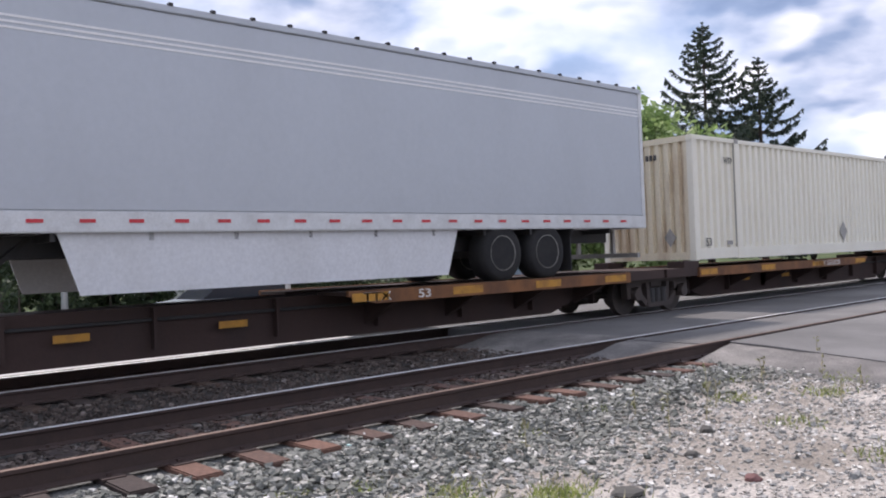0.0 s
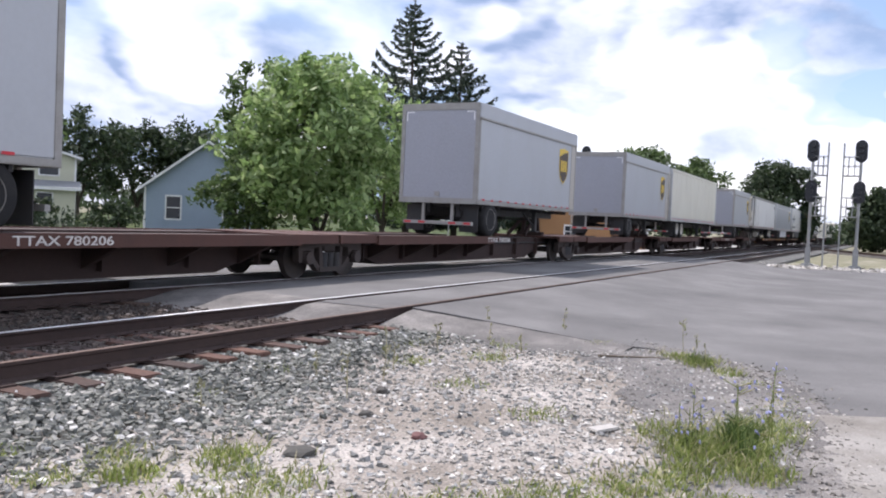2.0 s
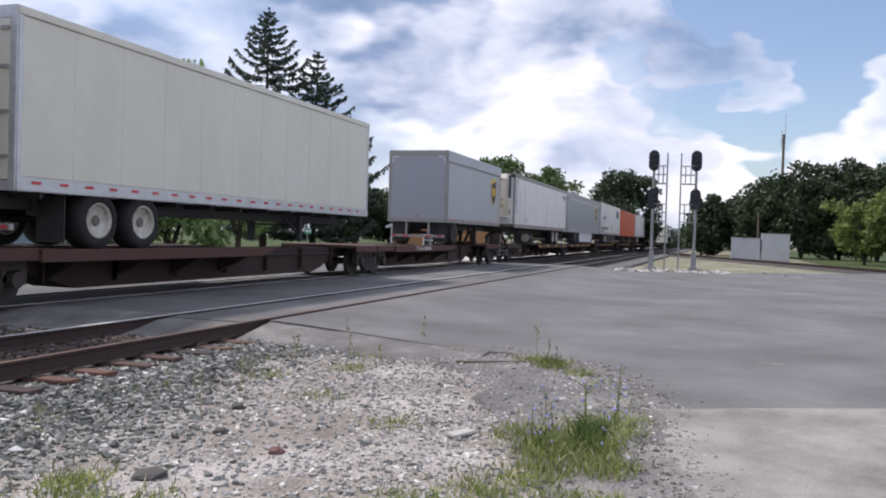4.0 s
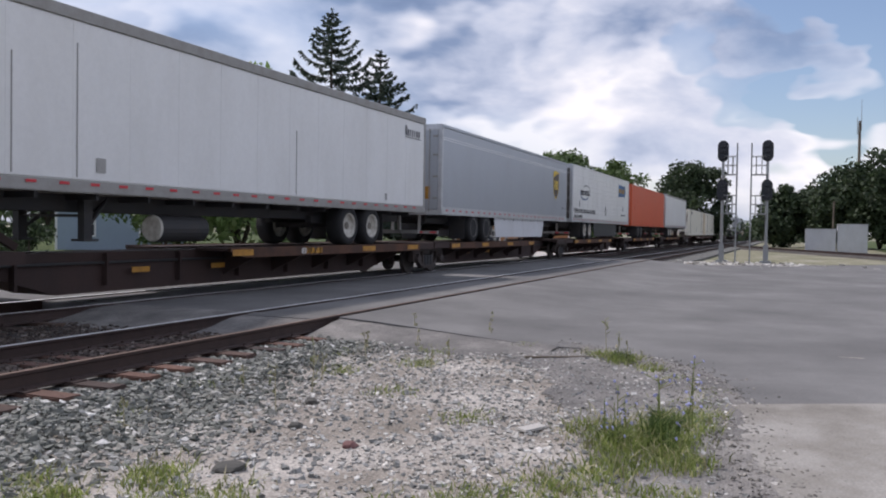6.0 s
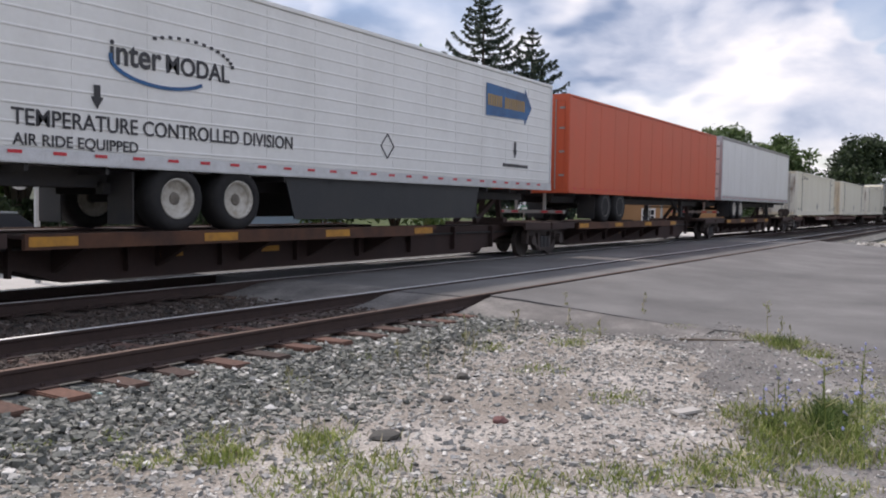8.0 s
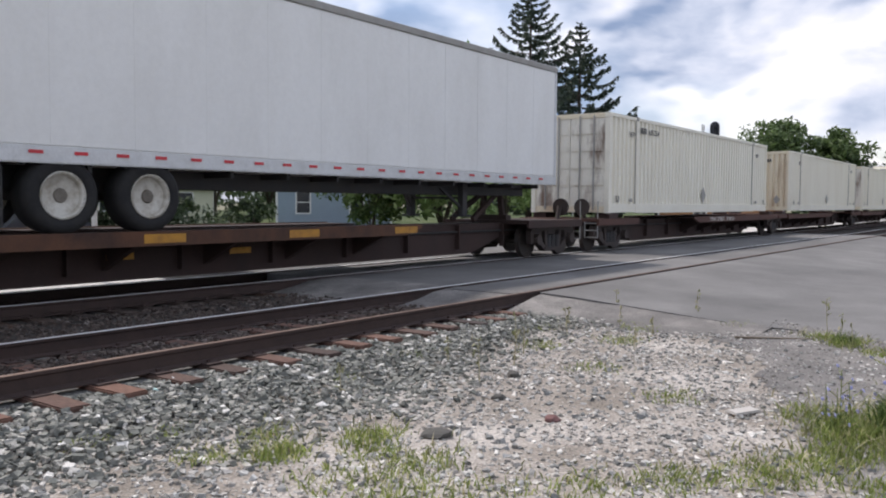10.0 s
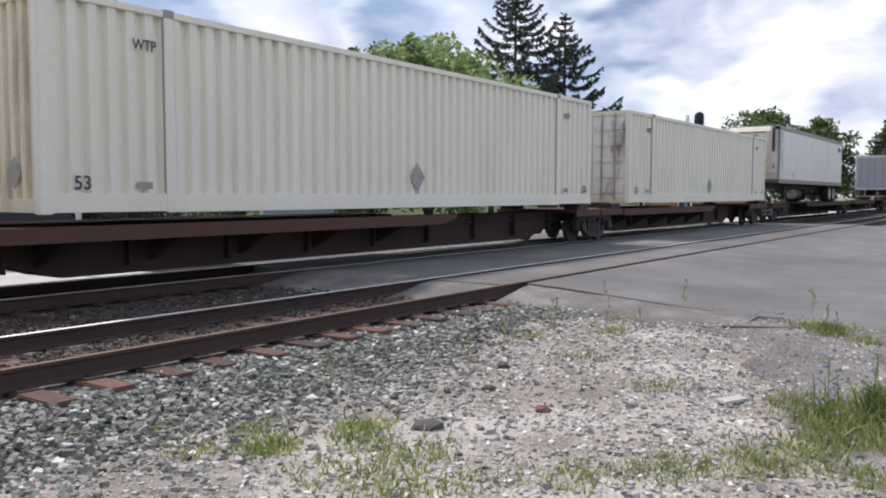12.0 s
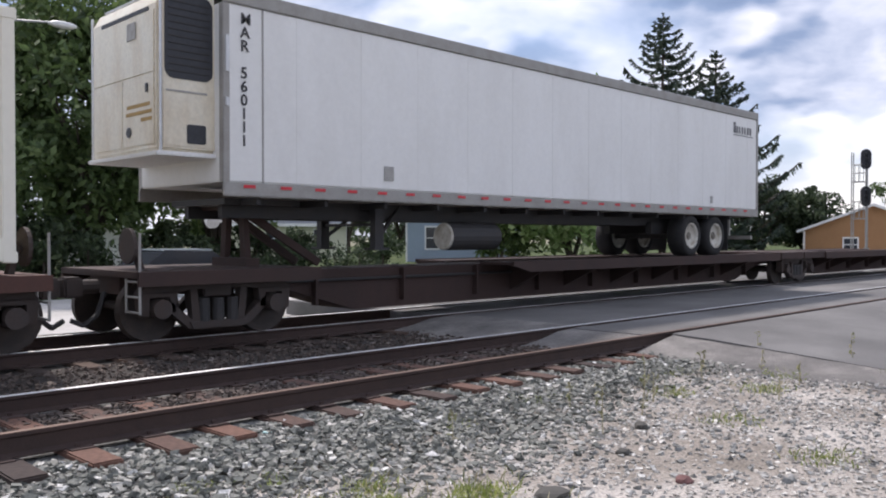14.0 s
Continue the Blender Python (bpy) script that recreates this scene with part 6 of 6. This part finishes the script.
for a in (45, -45):
    bm = bmesh.new()
    box(bm, -0.6, 0.6, -0.08, -0.06, -0.11, 0.11)
    bmesh.ops.transform(bm, matrix=pose(0, 0, 2.95, 0, a, 0), verts=bm.verts)
    part("cross_board", bm, M_TRIM, t)
for x in (-0.4, 0.4):
    bm = bmesh.new()
    rod(bm, (x, -0.12, 2.1), (x, 0.0, 2.1), 0.15, seg=18)
    rod(bm, (x, 0, 2.1), (0, 0, 2.1), 0.03, seg=6)
    part("lamp", bm, M_CASE, t)

# ---------------------------------------------------------------- houses


def window(parent, x, y, z, w, h, face=-1):
    """A window in a wall that faces -Y."""
    f = shape("window", M_TRIM, parent, (x - w / 2 - 0.1, x + w / 2 + 0.1, y - 0.06, y, z - 0.1, z), (x - w / 2 - 0.1, x + w / 2 + 0.1, y - 0.06, y, z + h, z + h + 0.12), (x - w / 2 - 0.1, x - w / 2, y - 0.06, y, z, z + h), (x + w / 2, x + w / 2 + 0.1, y - 0.06, y, z, z + h), (x - w / 2, x + w / 2, y - 0.05, y, z + h / 2 - 0.03, z + h / 2 + 0.03))
    shape("pane", M_GLASS, f, (x - w / 2, x + w / 2, y - 0.025, y - 0.01, z, z + h))
    return f


def house(name, x, y, turn, w, d, eave, apex, wall_m, label, windows=(), roof_m=None, porch=False):
    t = thing(name, pose(x, y, -0.40, 0, 0, turn), label, "house")
    bm = bmesh.new()
    prism(bm, [(-w / 2, 0), (w / 2, 0), (w / 2, eave), (0, apex), (-w / 2, eave)], 0, d)
    part("wall", bm, wall_m, t)
    o = 0.45
    s = (apex - eave) / (w / 2)
    bm = bmesh.new()
    for g in (-1, 1):
        prism(bm, [(0, apex + 0.02), (g * (w / 2 + o), eave - s * o + 0.02), (g * (w / 2 + o), eave - s * o + 0.2), (0, apex + 0.2)], -o, d + o)
    part("roof", bm, roof_m or M_ROOF, t)
    bm = bmesh.new()
    for g in (-1, 1):
        prism(bm, [(0, apex + 0.0), (g * (w / 2 + o), eave - s * o), (g * (w / 2 + o), eave - s * o + 0.19), (0, apex + 0.19)], -o - 0.05, -o - 0.004)
    part("barge_board", bm, M_TRIM, t)
    shape("corner_trim", M_TRIM, t, (-w / 2 - 0.02, -w / 2 + 0.12, -0.03, 0, 0, eave), (w / 2 - 0.12, w / 2 + 0.02, -0.03, 0, 0, eave))
    z = 0.3
    while z < eave:
        shape("siding_line", wall_m, t, (-w / 2 + 0.13, w / 2 - 0.13, -0.012, 0, z, z + 0.03))
        z += 0.3
    for wx, wz, ww, wh in windows:
        window(t, wx, -0.002, wz, ww, wh)
    if porch:
        bm = bmesh.new()
        prism(bm, [(-2.6, 2.7), (0.0, 3.3), (0.0, 3.42), (-2.6, 2.86)], -w / 2 - 0.3, w / 2 + 0.3, "yz")
        part("porch_roof", bm, M_ROOF, t)
        shape("porch_fascia", M_TRIM, t, (-w / 2 - 0.3, w / 2 + 0.3, -2.62, -2.56, 2.66, 2.9))
        shape("porch_room", wall_m, t, (-w / 2 + 0.1, w / 2 - 0.1, -2.2, -0.01, 0.0, 2.8))
        for wx in (-3.2, -1.2, 2.6):
            window(t, wx, -2.202, 1.0, 1.0, 1.4)
    return t


house("house", 43.6, 41.6, -44, 8.2, 11, 3.1, 6.3, M_BLUEWALL, "blue-grey clapboard house with white trim and gable", [(-2.2, 1.0, 0.9, 1.5), (1.6, 1.0, 0.9, 1.5)])
house("house", 40.3, 58.6, -36, 9.6, 9, 5.2, 6.6, M_PALEWALL, "pale yellow two-storey house with white trim and porch", [(-3.0, 3.85, 1.0, 1.1), (2.9, 3.85, 1.3, 1.1)], None, True)
house("house", 66.5, 21.5, -72, 9.5, 9, 2.3, 4.1, M_BRICK, "tan-orange gabled building with pale shingle roof", [(-1.5, 0.8, 0.9, 0.9)], M_STREET)
house("shed", 17.8, 42.0, -22, 3.6, 3, 2.0, 2.7, M_TRIM, "small white shed behind the street", [(-0.8, 0.9, 0.6, 0.7)])

# a car parked on the street
t = thing("parked_car", pose(10.6, 19.6, -0.33), "pale blue-grey saloon car parked on the street", "car")
bm = bmesh.new()
prism(bm, [(-2.2, 0.28), (2.2, 0.28), (2.25, 0.62), (2.05, 0.80), (1.1, 0.90), (-1.5, 0.94), (-2.15, 0.86), (-2.25, 0.55)], -0.87, 0.87)
bmesh.ops.bevel(bm, geom=bm.edges[:], offset=0.06, segments=2, affect="EDGES", clamp_overlap=True)
part("body", bm, M_CARPAINT, t)
bm = bmesh.new()
prism(bm, [(1.05, 0.88), (0.35, 1.38), (-0.9, 1.42), (-1.6, 0.92)], -0.74, 0.74)
part("cabin", bm, M_GLASS, t)
shape("roof", M_CARPAINT, t, (-0.95, 0.38, -0.70, 0.70, 1.39, 1.44), bevel=0.03)
for x in (-1.4, 1.4):
    for y in (-0.88, 0.68):
        bm = bmesh.new()
        rod(bm, (x, y, 0.31), (x, y + 0.2, 0.31), 0.31, seg=20)
        w = part("wheel", bm, M_TYRE, t)
        bm = bmesh.new()
        rod(bm, (x, y - 0.01, 0.31), (x, y + 0.21, 0.31), 0.2, seg=16)
        part("hub_cap", bm, M_CASE, w)

# ---------------------------------------------------------------- trees


def leaf_cloud(rng, centres, radii, count, leaf, flat=0.8):
    """Leaves round the centres of many clumps: loose diamonds, mostly near each clump's shell."""
    m = len(centres)
    c = np.repeat(np.arange(m), count)
    n = len(c)
    d = rng.normal(0, 1, (n, 3))
    d /= np.linalg.norm(d, axis=1)[:, None]
    r = radii[c] * rng.random(n) ** 0.45
    p = centres[c] + d * r[:, None] * np.array([1, 1, flat])
    u = rng.normal(0, 1, (n, 3))
    u /= np.linalg.norm(u, axis=1)[:, None]
    w = np.cross(u, rng.normal(0, 1, (n, 3)) + d * 1.2)
    w /= np.linalg.norm(w, axis=1)[:, None] + 1e-9
    s = leaf * rng.uniform(0.6, 1.3, n)[:, None]
    v = np.stack([p - u * s, p - w * s * 0.45, p + u * s, p + w * s * 0.45], 1).reshape(-1, 3)
    return v, np.arange(4 * n).reshape(-1, 4)


def tree(x, y, h, crown, seed, material, label, base=0.28, count=110, leaf=0.2, clumps=70, trunk=0.25, group="trees behind the railway", wide=1.0):
    """A broad-leaved tree: forked trunk, limbs to the clumps, uneven crown with gaps."""
    rng = np.random.default_rng(seed)
    t = thing("tree", pose(x, y, -0.38), label, "tree", group)
    z0, zc = h * base, h * (base + 1) / 2
    a = rng.uniform(0, 2 * np.pi, clumps)
    e = np.arcsin(rng.uniform(-0.95, 1.0, clumps))
    r = rng.uniform(0.45, 0.92, clumps)
    lobes = 1 + 0.22 * np.sin(a * 3 + seed) + 0.12 * np.sin(a * 5 + 2 * seed)
    cen = np.stack([crown * wide * r * lobes * np.cos(a) * np.cos(e), crown * r * lobes * np.sin(a) * np.cos(e), zc + (h - z0) / 2 * r * 1.02 * np.sin(e)], 1)
    rad = crown * rng.uniform(0.16, 0.34, clumps)
    v, f = leaf_cloud(rng, cen, rad, count, leaf)
    mesh_from("crown", v.tolist(), f.tolist(), material, t)
    bm = bmesh.new()
    fork = Vector((0, 0, z0 * 1.05))
    rod(bm, (0, 0, -0.1), fork, trunk, trunk * 0.72, 10)
    limbs = []
    for k in range(5):
        b = 2 * math.pi * k / 5 + rng.uniform(-0.4, 0.4)
        q = Vector((crown * 0.35 * math.cos(b), crown * 0.35 * math.sin(b), zc + rng.uniform(-0.1, 0.25) * h))
        rod(bm, fork - Vector((0, 0, 0.15)), q, trunk * 0.5, trunk * 0.22, 7)
        limbs.append(q)
    for k in range(0, clumps, 2):
        q = min(limbs, key=lambda p: (p - Vector(cen[k])).length)
        rod(bm, q * 0.8 + fork * 0.2, Vector(cen[k]), trunk * 0.15, trunk * 0.04, 5)
    part("trunk", bm, M_BARK, t)
    return t


def spruce(x, y, h, slope, seed, label):
    """A spruce: open tiers of long boughs that droop and turn up at the tip, hung with sprays."""
    rng = np.random.default_rng(seed)
    t = thing("spruce_tree", pose(x, y, -0.38), label, "tree", "spruces behind the railway")
    bm = bmesh.new()
    rod(bm, (0, 0, -0.1), (0, 0, h), 0.30, 0.03, 9)
    V = []

    def spray(p, tip, wide):
        w = np.cross(tip - p, rng.normal(0, 1, 3))
        w *= wide / (np.linalg.norm(w) + 1e-9)
        mid = p * 0.5 + tip * 0.5
        V.extend((p, mid - w, tip, mid + w))

    z = 1.6
    while z < h - 0.15:
        down = h - z
        n = int(rng.integers(4, 7)) if down > 1.2 else 4
        a0 = rng.uniform(0, 6.28)
        for k in range(n):
            a = a0 + 6.283 * k / n + rng.normal(0, 0.25)
            L = min(6.5, 0.22 + slope * down) * rng.uniform(0.62, 1.08)
            zb = z + rng.uniform(-0.22, 0.22) * min(1, down)
            d = np.array([math.cos(a), math.sin(a), 0.0])
            sag = min(0.34, 0.05 * down)
            pts = [d * L * q + np.array([0, 0, zb + L * (0.16 * q - sag * (q - 0.55 * q ** 3) + 0.20 * q ** 4)]) for q in np.linspace(0, 1, 7)]
            for p, q in zip(pts, pts[1:]):
                rod(bm, p, q, 0.022 + 0.006 * L, 0.016 + 0.004 * L, 4)
            perp = np.array([-d[1], d[0], 0.0])
            for c in range(int(12 + 42 * L)):
                q = 1 - rng.random() ** 1.25 * 0.88
                i = min(5, int(q * 6))
                p = pts[i] + (pts[i + 1] - pts[i]) * (q * 6 - i)
                side = rng.uniform(-1, 1) * (0.16 + 0.16 * L * (1 - 0.75 * q))
                hang = rng.random() ** 1.6 * (0.14 + 0.13 * min(L, 3.6))
                spray(p + rng.normal(0, 0.04, 3), p + perp * side + d * rng.uniform(0.02, 0.3) + np.array([0, 0, 0.06 - hang]), rng.uniform(0.05, 0.10))
        z += 0.45 + 0.05 * min(down, 9)
    for c in range(60):
        zc = h - rng.random() ** 1.4 * 1.6
        p = np.array([0, 0, zc])
        spray(p, p + np.array([*rng.normal(0, 0.16, 2), rng.uniform(0.02, 0.28)]), 0.06)
    part("trunk", bm, M_BARK, t)
    F = [(4 * k, 4 * k + 1, 4 * k + 2, 4 * k + 3) for k in range(len(V) // 4)]
    mesh_from("bough", [tuple(float(c) for c in p) for p in V], F, M_NEEDLE, t)
    return t


def at(az, dist):
    return dist * math.cos(radians(az)), dist * math.sin(radians(az))


for k, (az, d, h, c) in enumerate([(69.5, 29, 2.6, 1.7), (62.5, 33, 2.4, 1.6), (73.5, 30, 3.0, 1.8), (58.0, 36, 2.2, 1.5), (49.5, 46, 2.0, 1.4), (54.5, 50, 2.4, 1.6)]):
    tree(*at(az, d), h, c, 100 + k, M_LEAF_D, "dark green garden bush by the street", 0.03, 90, 0.13, 34, 0.06, "garden bushes by the street")
spruce(*at(30.4, 68), 19.2, 0.66, 1, "tall dark spruce with drooping boughs")
spruce(*at(27.1, 69), 16.2, 0.60, 5, "dark spruce beside a taller one")
tree(*at(36.3, 45), 10.4, 5.2, 3, M_LEAF, "broad bright green maple beside the blue house", 0.04, 150, 0.24, 120)
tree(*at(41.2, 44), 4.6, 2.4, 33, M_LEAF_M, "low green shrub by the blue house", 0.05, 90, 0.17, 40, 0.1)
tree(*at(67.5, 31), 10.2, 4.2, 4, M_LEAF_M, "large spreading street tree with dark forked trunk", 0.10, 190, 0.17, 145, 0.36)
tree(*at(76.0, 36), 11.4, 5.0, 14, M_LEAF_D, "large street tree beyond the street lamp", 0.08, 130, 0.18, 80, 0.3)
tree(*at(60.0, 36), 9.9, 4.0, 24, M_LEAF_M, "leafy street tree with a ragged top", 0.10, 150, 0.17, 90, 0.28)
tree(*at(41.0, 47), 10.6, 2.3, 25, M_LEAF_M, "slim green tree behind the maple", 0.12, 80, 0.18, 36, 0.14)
tree(*at(32.0, 56), 7.2, 3.2, 5, M_LEAF, "leafy green tree below the spruces", 0.12, 90, 0.2, 60)
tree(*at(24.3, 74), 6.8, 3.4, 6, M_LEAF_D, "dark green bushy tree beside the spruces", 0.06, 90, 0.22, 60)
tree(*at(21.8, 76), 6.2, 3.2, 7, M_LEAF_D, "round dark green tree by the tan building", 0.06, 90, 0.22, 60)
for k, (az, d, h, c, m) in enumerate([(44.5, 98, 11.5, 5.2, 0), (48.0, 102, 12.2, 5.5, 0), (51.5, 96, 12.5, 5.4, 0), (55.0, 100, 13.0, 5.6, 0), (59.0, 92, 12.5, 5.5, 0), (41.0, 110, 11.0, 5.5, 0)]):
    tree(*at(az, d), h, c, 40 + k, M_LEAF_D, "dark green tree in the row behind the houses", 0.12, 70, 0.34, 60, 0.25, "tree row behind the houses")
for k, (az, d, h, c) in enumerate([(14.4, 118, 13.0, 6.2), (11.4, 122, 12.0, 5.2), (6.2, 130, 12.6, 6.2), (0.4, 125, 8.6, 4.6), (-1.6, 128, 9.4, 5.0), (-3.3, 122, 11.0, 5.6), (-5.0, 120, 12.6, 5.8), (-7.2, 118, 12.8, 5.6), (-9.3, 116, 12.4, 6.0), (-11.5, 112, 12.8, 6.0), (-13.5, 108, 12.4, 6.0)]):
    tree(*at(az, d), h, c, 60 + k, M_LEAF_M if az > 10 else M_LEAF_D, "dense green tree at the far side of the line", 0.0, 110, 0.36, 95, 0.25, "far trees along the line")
for k, (az, d, h, c) in enumerate([(-8.6, 92, 7.6, 3.6), (-11.0, 90, 8.0, 3.8)]):
    tree(*at(az, d), h, c, 80 + k, M_LEAF_Y, "yellow-green leafy tree at the grass edge", 0.06, 90, 0.28, 50, 0.18, "far trees along the line")


def hedge(x0, x1, y, h, seed):
    rng = np.random.default_rng(seed)
    n = int((x1 - x0) * 4)
    cen = np.stack([rng.uniform(x0, x1, n), y + rng.normal(0, 0.35, n), -0.36 + h * rng.uniform(0.2, 0.85, n)], 1)
    t = thing("hedge", pose(0, 0, 0), "dark green clipped garden hedge along the street", "hedge")
    v, f = leaf_cloud(rng, cen, rng.uniform(0.35, 0.6, n), 70, 0.09)
    mesh_from("foliage", v.tolist(), f.tolist(), M_LEAF_D, t)
    bm = bmesh.new()
    for x in np.arange(x0 + 0.4, x1, 1.3):
        rod(bm, (x, y, -0.38), (x, y, -0.36 + h * 0.7), 0.05, 0.02, 6)
    part("stem", bm, M_BARK, t)


hedge(6.5, 14.0, 26.2, 2.0, 7)
hedge(17.0, 25.0, 27.5, 1.5, 8)


def far_woods():
    """A low uneven line of woods all along the horizon."""
    rng = np.random.default_rng(90)
    az = rng.uniform(-30, 120, 420)
    d = rng.uniform(170, 240, 420)
    cen = np.stack([d * np.cos(np.radians(az)), d * np.sin(np.radians(az)), rng.uniform(0.5, 4.2, 420)], 1)
    v, f = leaf_cloud(rng, cen, rng.uniform(2.5, 4.5, 420), 45, 0.9)
    tagged(mesh_from("far_woods", v.tolist(), f.tolist(), M_LEAF_D), "dark line of far woods on the horizon", "woods", kind="stuff")


far_woods()



# ---------------------------------------------------------------- what moves
def motions():
    """The whole train rolls towards -X; its wheels turn with it."""
    stops = [0.0, 2.0, 4.0, 6.0, 8.0, 10.0, 12.0, 14.0]
    for ob, s in TRAIN:
        walk(ob, [(t, pose(s - SPEED * t - GAIN * t * t, Y_TRAIN, 0)) for t in stops])
    # every wheelset of one end turns alike, so the first pair's turns serve all bogies
    turns = [(k / FPS, -(SPEED * k / FPS + GAIN * (k / FPS) ** 2) / 0.42) for k in range(14 * FPS + 1)]
    shared = {}
    for ob, x in WHEELS:
        if x not in shared:
            walk(ob, [(t, pose(x, 0, 0.425, 0, math.degrees(a), 0)) for t, a in turns])
            shared[x] = ob.animation_data
        else:
            ob.rotation_mode = "QUATERNION"
            keys = ob.animation_data_create()
            keys.action = shared[x].action
            keys.action_slot = shared[x].action_slot


motions()
